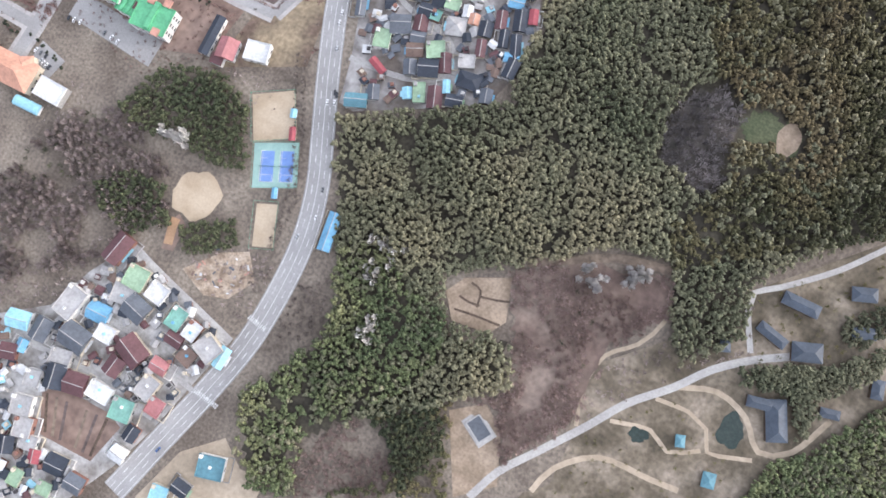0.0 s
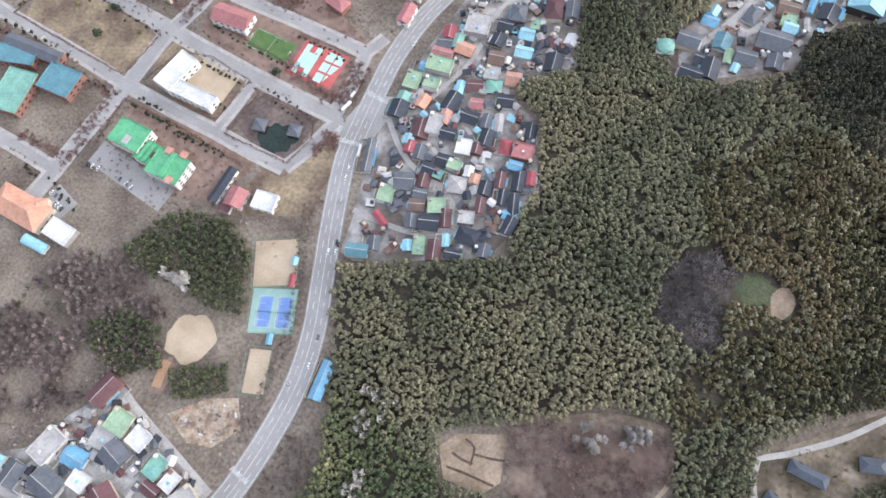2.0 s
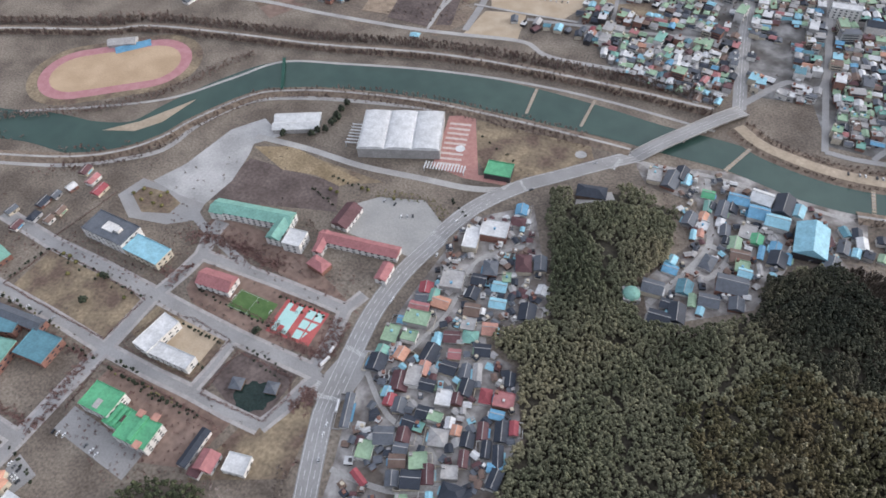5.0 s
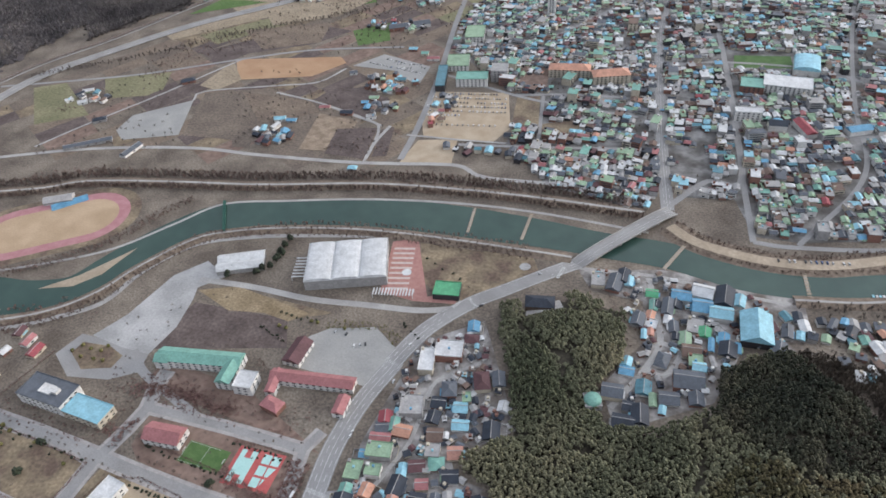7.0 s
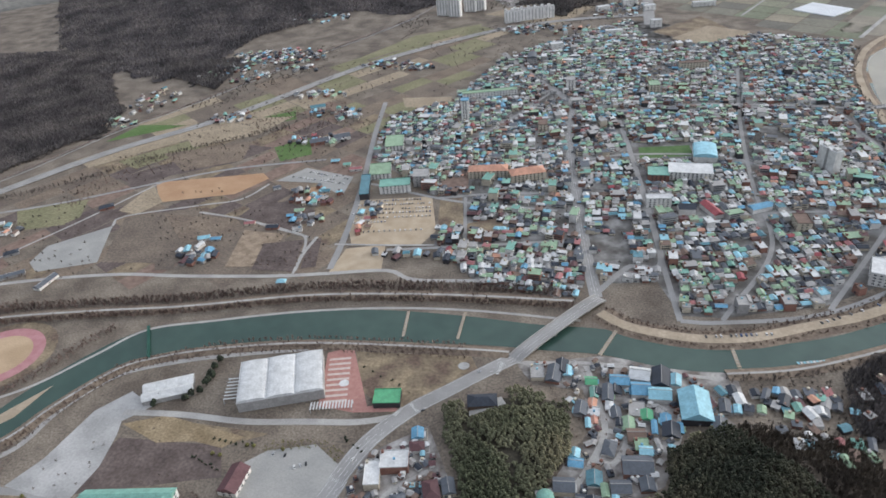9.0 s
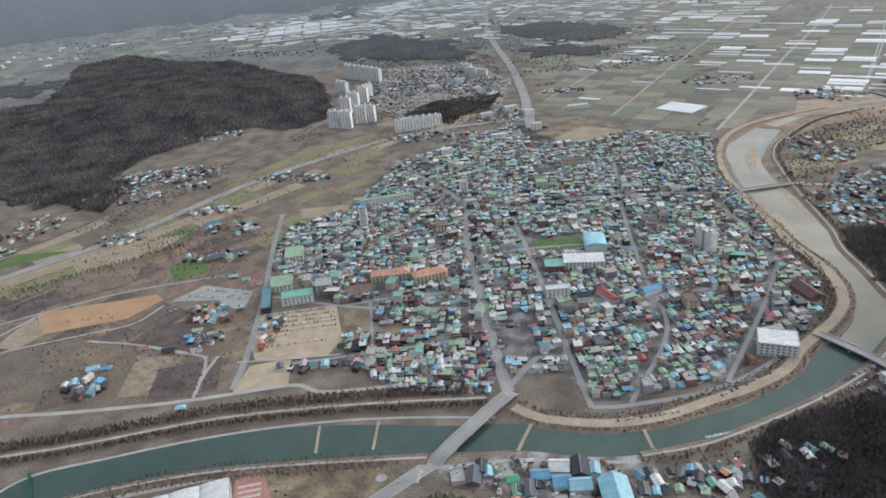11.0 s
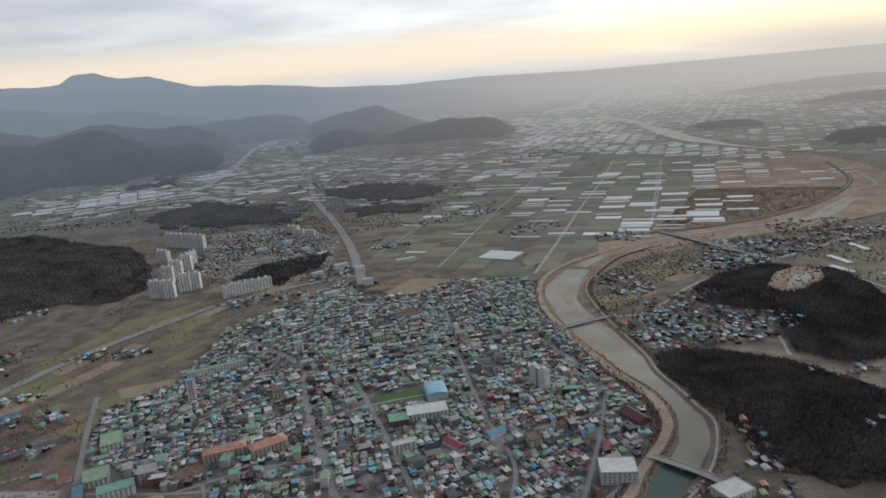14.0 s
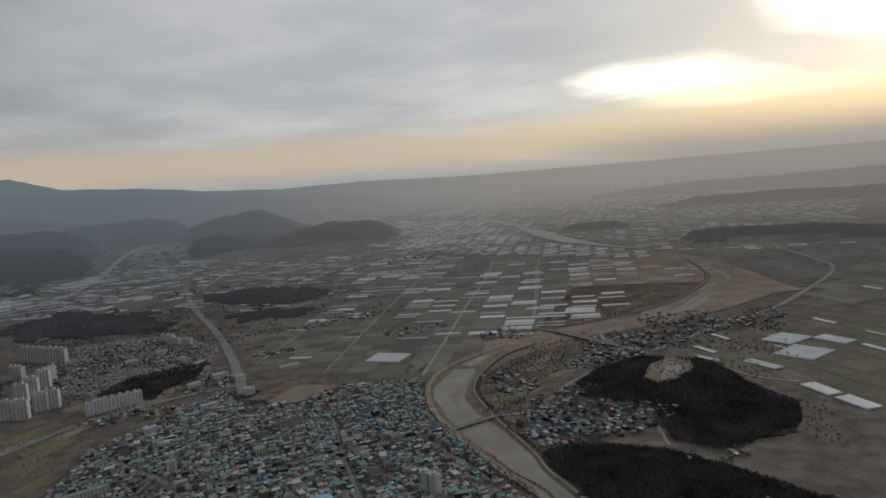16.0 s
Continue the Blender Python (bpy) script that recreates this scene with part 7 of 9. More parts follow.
apartments(-471, 2634, 215, 14, -43, 52, "long white apartment slab with ribbed front", 16)
for q in ((-449, 1962), (-412, 1948), (-377, 1996), (-352, 2005), (-444, 2122), (-429, 2185), (-410, 2252)):
    apartments(*q, 34, 15, -11, 48, "white apartment tower with ribbed front", 4)
apartments(-499, 2366, 60, 14, -44, 44, "white mid-rise apartment slab", 6)
apartments(-406, 2313, 50, 14, 64, 44, "white mid-rise apartment slab", 5)
apartments(-243, 1870, 40, 14, 18, 30, "white apartment slab near the fields", 5)
apartments(-189, 1892, 110, 14, 18, 30, "long white apartment slab near the fields", 12)
apartments(-82, 2667, 60, 12, -45, 30, "white apartment slab at the town's edge", 5)


def all_away(X, Y):
    """The same for arrays of points."""
    best = np.full(len(X), 1e9)
    for pts in STREETS:
        for (ax, ay), (bx, by) in zip(pts, pts[1:]):
            dx, dy = bx - ax, by - ay
            t = np.clip(((X - ax) * dx + (Y - ay) * dy) / (dx * dx + dy * dy), 0, 1)
            best = np.minimum(best, np.hypot(ax + t * dx - X, ay + t * dy - Y))
    return best


def all_free(X, Y, margin=5.0):
    """Where no large building and no open lot of the town stands."""
    ok = np.ones(len(X), bool)
    for q in FREE:
        dx, dy = X - q[0], Y - q[1]
        if len(q) == 3:
            ok &= np.hypot(dx, dy) > q[2]
        else:
            c, s = math.cos(radians(q[5])), math.sin(radians(q[5]))
            ok &= (np.abs(dx * c + dy * s) > q[3] / 2 + margin) | (np.abs(dy * c - dx * s) > q[4] / 2 + margin)
    return ok


def fill_town():
    rng = np.random.default_rng(11)
    cl = Cluster()
    c = np.array(TOWN, float).mean(0)
    ca, sa = math.cos(radians(STREET_ANG)), math.sin(radians(STREET_ANG))
    U, V = (q.ravel() for q in np.meshgrid(np.arange(-1100, 1100, 11.6), np.arange(-1100, 1100, 10.4), indexing="ij"))
    U, V = U + rng.uniform(-2.4, 2.4, len(U)), V + rng.uniform(-2.2, 2.2, len(V))
    X, Y, RR = c[0] + U * ca - V * sa, c[1] + U * sa + V * ca, rng.random((len(U), 9))
    # the quarters lie a little askew to one another
    X = X + 14 * np.sin(Y * 0.013 + 0.6)
    Y = Y + 12 * np.sin(X * 0.017 + 1.9)
    gap = all_away(X, Y)
    hit = inside(TOWN)(X, Y) & (gap > 8.5) & all_free(X, Y)
    lots = np.array([noise.noise(Vector((a * 0.014, b * 0.014, 4.2))) for a, b in zip(X, Y)])
    hit &= (lots > -0.42) | (RR[:, 0] > 0.75)
    yards = ~hit & inside(TOWN)(X, Y) & (gap > 10) & all_free(X, Y, 3.0)
    for x, y, r, far, mood in zip(X[hit], Y[hit], RR[hit], gap[hit], lots[hit]):
        turn = STREET_ANG + 12 * math.sin(x * 0.011 + y * 0.007) + (r[1] - 0.5) * 18 + (90 if r[2] < 0.4 else 0)
        w, d = 7.2 + 6.0 * r[3] ** 1.6, 5.8 + 3.6 * r[4]
        shape = "flat" if r[5] < 0.36 + 0.3 * mood else "gable" if r[5] < 0.85 else "hip"
        names = ("grey", "leaf", "leaf", "white", "grey", "white", "leaf", "slate", "brown", "mint") if shape == "flat" else None
        col = C_NAMES.index(names[int(r[7] * 9.99)]) if names else int(rng.choice(len(C_NAMES), p=C_W))
        h = 2.9 + 1.2 * r[6] + (3.0 if shape == "flat" and r[8] < 0.45 else 0)
        if far < 16 and r[6] < 0.6:  # shops along the streets
            shape, w, d, h = "flat", 8 + 6 * r[3], 8 + 4 * r[4], 5 + 7 * r[6]
        elif r[0] > 0.97:  # larger blocks
            shape, w, d, h = "flat", 14 + 9 * r[3], 10 + 4 * r[4], 6 + 8 * r[6]
            col = C_NAMES.index(["white", "leaf", "grey", "mint", "grey", "slate"][int(r[7] * 6)])
        if y < 830 and x > -60 and len(HOUSES) < 290:
            house(x, y, w, d, turn, C_NAMES[col], shape, h, where="in the old town")
            continue
        wall = int(r[8] * 4.6)
        cl.house(x, y, w, d, turn, h, col, shape, wall)
        for k in (-1, 1):  # lean-tos, canopies and sheds in the yard
            if rng.random() < 0.4:
                a, o = radians(turn + rng.choice([0, 90])), k * (d * 0.5 + 2.0 + rng.random())
                cl.house(x + o * math.cos(a), y + o * math.sin(a), 2.4 + 3.4 * rng.random(), 2.2 + 2.4 * rng.random(), turn, 2.2 + 0.6 * rng.random(), int(rng.choice(len(C_NAMES), p=C_W)), "gable", wall)
    brush("yard_trees", X[yards], Y[yards], 2.3, 4.5, TWIGS, rng, "leafless trees and shrubs in the town's yards", "shrubs", 16)
    return cl.finish("town_houses", "dense old town of low houses with mixed blue, green, grey and dark roofs")
fill_town()


RIVER_LINE = np.array([p[:2] for p in smooth_line(RIVER, 12.0)])


def wet(x, y):
    return np.hypot(*(RIVER_LINE - (x, y)).T).min() < 52


def hamlet(cx, cy, rx, ry, n, seed, ang=0.0):
    rng = np.random.default_rng(seed)
    cl = Cluster()
    done = []
    for _ in range(n * 4):
        if len(done) >= n:
            break
        q, a = math.sqrt(rng.random()), rng.uniform(0, 6.28)
        u, v = rx * q * math.cos(a), ry * q * math.sin(a)
        x, y = cx + u * math.cos(radians(ang)) - v * math.sin(radians(ang)), cy + u * math.sin(radians(ang)) + v * math.cos(radians(ang))
        if any(math.hypot(x - p, y - s) < 10 for p, s in done) or away(x, y) < 9 or wet(x, y):
            continue
        done.append((x, y))
        col = int(rng.choice(len(C_NAMES), p=C_W))
        cl.house(x, y, rng.uniform(7, 15), rng.uniform(6, 10), STREET_ANG + rng.uniform(-30, 30), rng.uniform(3, 6), col, "flat" if rng.random() < 0.35 else "gable", int(rng.integers(0, 5)))
    cl.finish("hamlet_houses", "scattered low houses with blue, grey and dark roofs")


for i, q in enumerate(((-319, 2484, 120, 60, 60), (-34, 2456, 110, 60, 60), (243, 2227, 70, 30, 30), (-495, 1528, 60, 30, 20), (-1012, 3337, 200, 50, 40), (39, 3639, 200, 60, 50), (517, 3324, 200, 60, 40), (1521, 1615, 200, 60, 60), (1161, 1702, 120, 50, 50), (760, 1118, 130, 60, 90), (680, 1231, 60, 50, 40), (-426, 1507, 50, 20, 14),
                       (661, 1162, 150, 90, 130), (699, 1481, 60, 100, 50), (1014, 1536, 110, 60, 60), (-778, 1596, 110, 60, 70), (-864, 1529, 60, 50, 25),
                       (1171, 1615, 170, 90, 110), (1442, 1772, 130, 110, 60), (933, 1955, 90, 80, 40), (-187, 2694, 170, 110, 110), (-134, 2405, 150, 60, 70), (601, 2630, 150, 70, 60),
                       (715, 2227, 110, 70, 40), (453, 621, 70, 60, 35), (507, 743, 30, 70, 22), (160, 525, 60, 30, 22), (267, 537, 60, 40, 16), (-726, 1201, 50, 30, 14), (-968, 1162, 40, 25, 12),
                       (1246, 3626, 260, 60, 50), (-486, 3217, 160, 90, 40), (712, 700, 60, 40, 14), (796, 884, 70, 20, 10), (-503, 1101, 50, 20, 16), (-541, 713, 28, 26, 9), (191, 529, 40, 26, 20), (208, 469, 40, 26, 16), (-431, 891, 40, 30, 14),
                       (-887, 748, 30, 16, 6), (-805, 1936, 90, 50, 20), (63, 1992, 60, 40, 30), (748, 1303, 80, 40, 34), (-510, 1222, 60, 30, 22), (-329, 829, 18, 60, 12), (412, 2565, 90, 50, 22),
                       (-960, 1290, 50, 80, 26), (-850, 1450, 90, 40, 30), (-330, 2420, 90, 260, 90), (-200, 2560, 130, 220, 120), (-60, 2250, 90, 120, 60), (-830, 1610, 90, 26, 36), (-590, 1330, 60, 22, 14), (-700, 1500, 60, 20, 10), (-150, 1790, 120, 40, 36), (20, 1930, 60, 50, 24))):
    hamlet(*q, 100 + i)


def infill(poly, gap, seed, size=(3.5, 6.5), skip=0.25):
    """Sheds, lean-tos and annexes packed between the village houses."""
    x, y, rng = scatter(poly, gap, seed, 0.4)
    cl = Cluster()
    for px, py in zip(x, y):
        if rng.random() < skip or any(math.hypot(px - a, py - b) < r * 0.95 + 2.0 for a, b, r in HOUSES):
            continue
        if any(np.hypot(*(np.array(l) - (px, py)).T).min() < 5 for l in LANES):
            continue
        col = C_NAMES.index(["slate", "navy", "grey", "grey", "white", "cyan", "slate", "brown", "navy", "maroon"][int(rng.integers(0, 10))])
        cl.house(px, py, rng.uniform(*size), rng.uniform(*size), rng.uniform(0, 90), rng.uniform(2.2, 3.4), col, "flat" if rng.random() < 0.4 else "gable", int(rng.integers(0, 5)))
    cl.finish("village_sheds", "small sheds and lean-tos packed between the houses", "sheds")


LANES = [[(p.x, p.y) for p in smooth_line(q, 3.0)] for q in (MAIN,
    [(-209, 224), (-177, 196), (-156, 186), (-126, 179), (-110, 163), (-111, 151), (-129, 140), (-151, 136), (-185, 135)],
    [(-184, 233), (-175, 266), (-168, 293), (-168, 324), (-168, 364), (-135, 394)],
    [(-3, 551), (9, 505), (17, 460), (8, 424), (-3, 397), (-15, 371)],
    [(-269, -117), (-236, -122), (-202, -130), (-174, -136)], [(-298, -163), (-264, -159), (-221, -165), (-190, -167)])]
infill([(-183, 144), (-196, 217), (-203, 286), (-200, 352), (-197, 404), (-149, 438), (-90, 330), (-129, 291), (-94, 260), (-68, 204), (-72, 167), (-80, 146), (-160, 109)], 6.5, 31)
infill([(-338, -164), (-299, -135), (-285, -99), (-264, -65), (-168, -94), (-189, -169), (-225, -167), (-281, -191), (-262, -222), (-221, -232), (-229, -259), (-267, -279)], 6.5, 32)
infill([(-62, 541), (5, 560), (95, 550), (131, 489), (81, 457), (59, 404), (29, 378), (-5, 355), (-18, 396), (8, 463)], 7.0, 33, skip=0.35)

# small plots and lanes west of the town
for k, (name, pts, m, label) in enumerate((
        ("field", [(-527, 824), (-514, 878), (-414, 847), (-423, 785)], SCRUB, "dark ploughed plot"),
        ("field", [(-654, 818), (-531, 815), (-502, 787), (-576, 738)], BANK, "brown dry grass plot"),
        ("field", [(-501, 784), (-435, 777), (-431, 695), (-485, 689)], GRADED, "bare tan plot"),
        ("field", [(-456, 750), (-400, 765), (-386, 687), (-445, 687)], SCRUB, "dark planted plot"),
        ("field", [(-393, 762), (-377, 773), (-359, 701), (-378, 695)], SCRUB, "dark planted plot"),
        ("field", [(-649, 784), (-581, 733), (-554, 675), (-581, 672)], PLOUGHED, "ploughed plot"),
        ("lot", [(-456, 916), (-429, 926), (-412, 902), (-429, 888)], CLAY, "orange clay plot"),
        ("lot", [(-518, 938), (-483, 988), (-391, 960), (-388, 894), (-445, 935)], GREYLOT, "pale grey parking ground"),
        ("field", [(-781, 1031), (-633, 1093), (-615, 1011), (-704, 964)], BANK, "brown field"),
        ("field", [(-794, 1123), (-683, 1202), (-599, 1213), (-635, 1121), (-738, 1060)], STUBBLE, "pale winter field"))):
    patch(name, pts, 0.42 + 0.012 * k, m, label, "field")
street("farm_road", [(-599, 828), (-522, 814), (-457, 792), (-395, 772)], 3.5, "pale farm track", CONCRETE, 0.6)
street("farm_road", [(-384, 774), (-388, 730), (-384, 688)], 5, "pale farm track", CONCRETE, 0.62)
street("farm_road", [(-352, 757), (-279, 761), (-213, 767)], 4, "pale lane", CONCRETE, 0.62)
for i, q in enumerate(((-532, 710, 22, 14, 7), (-412, 817, 26, 16, 8), (-423, 871, 24, 14, 7), (-259, 740, 30, 10, 7), (-186, 738, 40, 10, 9), (-510, 1089, 50, 14, 9))):
    hamlet(*q, 200 + i)

BYPASS = [(-1049, 619), (-1041, 778), (-975, 909), (-887, 1043), (-734, 1216), (-553, 1509), (-396, 1685), (-252, 1810)]
for off in (-10.5, 0.0, 10.5):
    tagged(ribbon("barrier", BYPASS, 0.9, 1.5, CONCRETE, side=off, thick=0.6), "pale concrete barrier along the bypass", "barrier", kind="structure")
RAIL = [(-1114, 676), (-1083, 821), (-1015, 959), (-949, 1134), (-868, 1268), (-711, 1595), (-624, 1748), (-524, 1946)]
tagged(ribbon("service_lane", RAIL, 3.5, 0.6, CONCRETE, side=8.5), "pale service lane along the railway", "lane", kind="structure")
for off in (-2.2, -0.8, 0.8, 2.2):
    tagged(ribbon("rail", RAIL, 0.3, 1.25, ROOF["brown"], side=off, thick=0.2), "rusty steel rail on grey ballast", "rail", kind="structure")
row_of = ((-550, 754, 16, 10, 20, "cyan", "gable", 4), (-545, 705, 12, 10, 15, "slate", "gable", 3.5), (-525, 708, 10, 14, 15, "cyan", "gable", 3.5), (-531, 754, 14, 8, 10, "blue", "gable", 3.5), (-763, 829, 22, 12, 40, "navy", "hip", 4), (-825, 689, 20, 11, 40, "navy", "hip", 4),
          (-794, 628, 66, 9, 36, "slate", "gable", 4), (-718, 628, 34, 11, 84, "slate", "gable", 4), (-498, 1089, 34, 16, 28, "slate", "gable", 6), (-462, 1110, 30, 16, 28, "slate", "gable", 6), (-563, 1256, 30, 14, 25, "teal", "gable", 5), (-391, 662, 12, 8, 10, "cyan", "hip", 3),
          (-910, 763, 16, 9, 35, "white", "gable", 4), (-892, 729, 14, 9, 35, "white", "gable", 4), (-920, 730, 12, 8, 60, "white", "flat", 3.5), (-880, 742, 16, 8, 40, "grey", "flat", 3.5), (-438, 842, 14, 9, 12, "leaf", "gable", 3.5), (-446, 826, 10, 8, 12, "blue", "gable", 3.5), (-460, 792, 18, 10, 10, "navy", "gable", 4), (-420, 789, 14, 9, 20, "white", "flat", 4),
          (-500, 800, 15, 8, 15, "pink", "gable", 3.5), (-470, 905, 12, 9, 30, "slate", "gable", 3.5), (-505, 912, 12, 8, 30, "slate", "gable", 3.5), (-420, 905, 16, 9, 10, "teal", "gable", 4), (-395, 985, 20, 9, 12, "pink", "gable", 4), (-415, 1000, 12, 9, 12, "mint", "gable", 4), (-440, 1012, 14, 9, 12, "cyan", "gable", 4))
for x, y, w, d, a, col, shape, h in row_of:
    house(x, y, w, d, a, col, shape, h, where="among the fields")

# ---- the plain: parcels, greenhouses, far hills ----
VINYL = mat("white_vinyl", (0.78, 0.79, 0.79), (0.86, 0.87, 0.87), rough=0.2, spec=0.9, scale=0.02, contrast=0.08, spread=0.12)


def parcels(name, poly, ang, size, seed, houses=0.1, hw=(60, 90), lane=3.0, up=0.25, mats=None):
    """Fields laid in strips along one direction, some with rows of vinyl greenhouses."""
    rng = np.random.default_rng(seed)
    P = np.array(poly, float)
    span = np.hypot(P[:, 0], P[:, 1])
    far_off = span.max() > 3150
    lane = 0.4 if far_off else lane
    # distant parcels use the field colours with haze painted in
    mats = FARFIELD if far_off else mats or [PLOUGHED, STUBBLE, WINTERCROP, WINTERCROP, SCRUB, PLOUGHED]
    T = P * (true_range(span) / span)[:, None]
    c = T.mean(0)
    ca, sa = math.cos(radians(ang)), math.sin(radians(ang))
    v, f, s, gv, gf = [], [], [], [], []
    far = np.abs(T - c).max() * 1.45
    U, W = (q.ravel() for q in np.meshgrid(np.arange(-far, far, size[0]), np.arange(-far, far, size[1]), indexing="ij"))
    um, wm = U + size[0] / 2, W + size[1] / 2
    X, Y = c[0] + um * ca - wm * sa, c[1] + um * sa + wm * ca
    R = np.hypot(X, Y)
    k = drawn(R) / R
    hit = inside(poly)(X * k, Y * k) & (range_height(np.degrees(np.arctan2(X, Y)), R) < 1.5)

    def put(px, py, h):
        q = far_place(px, py, h + up + 0.0004 * max(0.0, math.hypot(px, py) - 1200))
        return (q[0], q[1], q[2] + (relief(px, py) if math.hypot(px, py) < NEAR else 0.0))

    for u, w in zip(U[hit], W[hit]):
        n, k = len(v), 2
        for i in range(k + 1):
            for o in (lane / 2, size[1] - lane / 2):
                a = u + lane / 2 + (size[0] - lane) * i / k
                v.append(put(c[0] + a * ca - (w + o) * sa, c[1] + a * sa + (w + o) * ca, 0.0))
        m = int(rng.integers(0, len(mats)))
        for i in range(k):
            f.append((n + 2 * i, n + 2 * i + 2, n + 2 * i + 3, n + 2 * i + 1))
            s.append(m)
        cx, cy = c[0] + u * ca - w * sa, c[1] + u * sa + w * ca
        crowd = 1.0 + 1.1 * noise.noise(Vector((cx * 0.0028, cy * 0.0028, seed)))
        if rng.random() < houses * max(0.05, crowd):
            L, shift = min(size[0] * 0.95, rng.uniform(*hw)), rng.random()
            count = int(rng.choice([1, 1, 2, 2, 3, 5]))
            for j in range(count):
                o = 4 + j * 7.5
                if o > size[1] - 4:
                    break
                b = len(gv)
                for i in range(2):
                    a = u + (size[0] - L) * shift + L * i
                    for q, h in ((-3.3, 0.2), (-2.2, 2.4), (0.0, 2.8), (2.2, 2.4), (3.3, 0.2)):
                        gv.append(put(c[0] + a * ca - (w + o + q) * sa, c[1] + a * sa + (w + o + q) * ca, h))
                gf += [(b + q, b + q + 5, b + q + 6, b + q + 1) for q in range(4)]
                gf += [(b, b + 1, b + 2, b + 3, b + 4), (b + 9, b + 8, b + 7, b + 6, b + 5)]
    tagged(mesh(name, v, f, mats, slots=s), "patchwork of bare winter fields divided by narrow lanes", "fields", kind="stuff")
    # distant tunnels use the vinyl that glows with painted haze
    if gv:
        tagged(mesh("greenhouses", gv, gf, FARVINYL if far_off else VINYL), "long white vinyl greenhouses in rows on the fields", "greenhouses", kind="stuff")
PADDY = [mat('paddy_%d' % i, c, tuple(1.25 * x for x in c), scale=0.015, fine=0.12, contrast=0.15) for i, c in enumerate(((0.165, 0.158, 0.126), (0.20, 0.20, 0.145), (0.15, 0.162, 0.112), (0.225, 0.20, 0.152), (0.13, 0.123, 0.105)))]
FIELD_ANG = 59
parcels("dry_fields", [(-1032, 655), (-1027, 764), (-871, 1019), (-602, 1259), (-437, 1274), (-356, 814), (-343, 690), (-628, 661), (-848, 579)], 60, (75, 34), 21, 0.0, lane=1.5, up=0.05, mats=[REDSOIL, SCRUB, BANK, PLOUGHED, LAWN, EARTH])
parcels("dry_fields", [(-922, 1206), (-680, 1511), (-344, 1816), (-250, 1782), (-302, 1365), (-410, 1125), (-563, 968)], 53, (90, 40), 22, 0.0, lane=1.5, up=0.04, mats=[EARTH, STUBBLE, PLOUGHED, WINTERCROP, WINTERCROP, BANK])
parcels("dry_fields", [(-1589, 3295), (-1872, 3371), (-1976, 3616), (-775, 3860), (-167, 3794), (-54, 2808), (-735, 3414)], 19, (110, 50), 23, 0.05, (70, 105), up=0.6, mats=[EARTH, SCRUB, BANK, WINTERCROP, STUBBLE])
parcels("dry_fields", [(554, 1315), (619, 1462), (862, 1674), (996, 1586), (819, 1400), (675, 1346)], 19, (80, 40), 24, 0.0, up=0.3, mats=[STUBBLE, WINTERCROP, EARTH])
parcels("paddy_fields", [(136, 2071), (185, 2301), (383, 2509), (802, 2789), (545, 1700), (361, 1805)], FIELD_ANG + 90, (78, 62), 1, 0.06, mats=PADDY)
parcels("paddy_fields", [(560, 1723), (822, 2777), (1562, 3311), (2169, 2741), (2190, 2486), (1825, 2154), (1377, 1987), (885, 1897), (759, 1817)], FIELD_ANG + 90, (110, 50), 2, 0.28, (85, 105), mats=PADDY)
parcels("paddy_fields", [(1025, 3755), (1404, 3524), (981, 2679), (729, 2735), (550, 2588), (412, 2565)], FIELD_ANG + 90, (120, 46), 3, 0.42, (90, 118), mats=PADDY)
parcels("paddy_fields", [(334, 3841), (687, 4005), (1132, 3882), (936, 3358), (608, 2839), (212, 2719)], FIELD_ANG + 70, (120, 55), 4, 0.10, (90, 118), mats=PADDY)
parcels("paddy_fields", [(-1306, 3715), (-959, 3851), (-270, 3989), (-22, 4081), (-41, 3549), (-523, 3544), (-1095, 3459), (-1266, 3571)], 10, (120, 42), 5, 0.11, (90, 115), mats=PADDY)
parcels("paddy_fields", [(1013, 3942), (1295, 4147), (1717, 3913), (1895, 3430), (2188, 2970), (2166, 2816), (1422, 3566)], FIELD_ANG + 90, (100, 40), 8, 0.6, (50, 100), up=2.0, mats=PADDY)
parcels("far_fields", [(-1546, 3726), (-1574, 3814), (-980, 3969), (-568, 4045), (-270, 4100), (-19, 4125), (359, 4030), (855, 3861), (1249, 3819), (1400, 4129), (1811, 4110), (2690, 3647), (3278, 3165), (3557, 2824), (2901, 2280), (2546, 2494), (2388, 2677), (2164, 3163), (1977, 3515), (1561, 3576), (998, 3669), (596, 3560), (166, 3324), (-512, 3442)], FIELD_ANG + 86, (110, 44), 9, 0.30, (45, 100), up=1.3)
DARKPADDY = [mat("dark_paddy_%d" % i, c, tuple(1.3 * x for x in c), scale=0.015, fine=0.12, contrast=0.2) for i, c in enumerate(((0.145, 0.145, 0.092), (0.185, 0.152, 0.118), (0.125, 0.132, 0.082), (0.165, 0.125, 0.10)))]
parcels("paddy_fields", [(1321, 1517), (1632, 1582), (2035, 1517), (2278, 1367), (1249, 751), (1166, 874), (1182, 975), (1190, 1105), (1135, 1289)], -97, (95, 58), 7, 0.26, (70, 88), up=0.3, mats=DARKPADDY)
parcels("paddy_fields", [(2075, 1817), (2475, 2005), (2806, 2087), (3066, 1839), (2319, 1391), (2096, 1562), (1792, 1612)], -97, (110, 60), 14, 0.08, (70, 88), up=0.3, mats=DARKPADDY)
parcels("far_fields", [(-1439, 3580), (-1208, 3628), (-1011, 3789), (-852, 3805), (-725, 3900), (-591, 3714), (-912, 3618), (-1057, 3525)], 12, (110, 60), 31, 0.75, (90, 108), up=1.6)
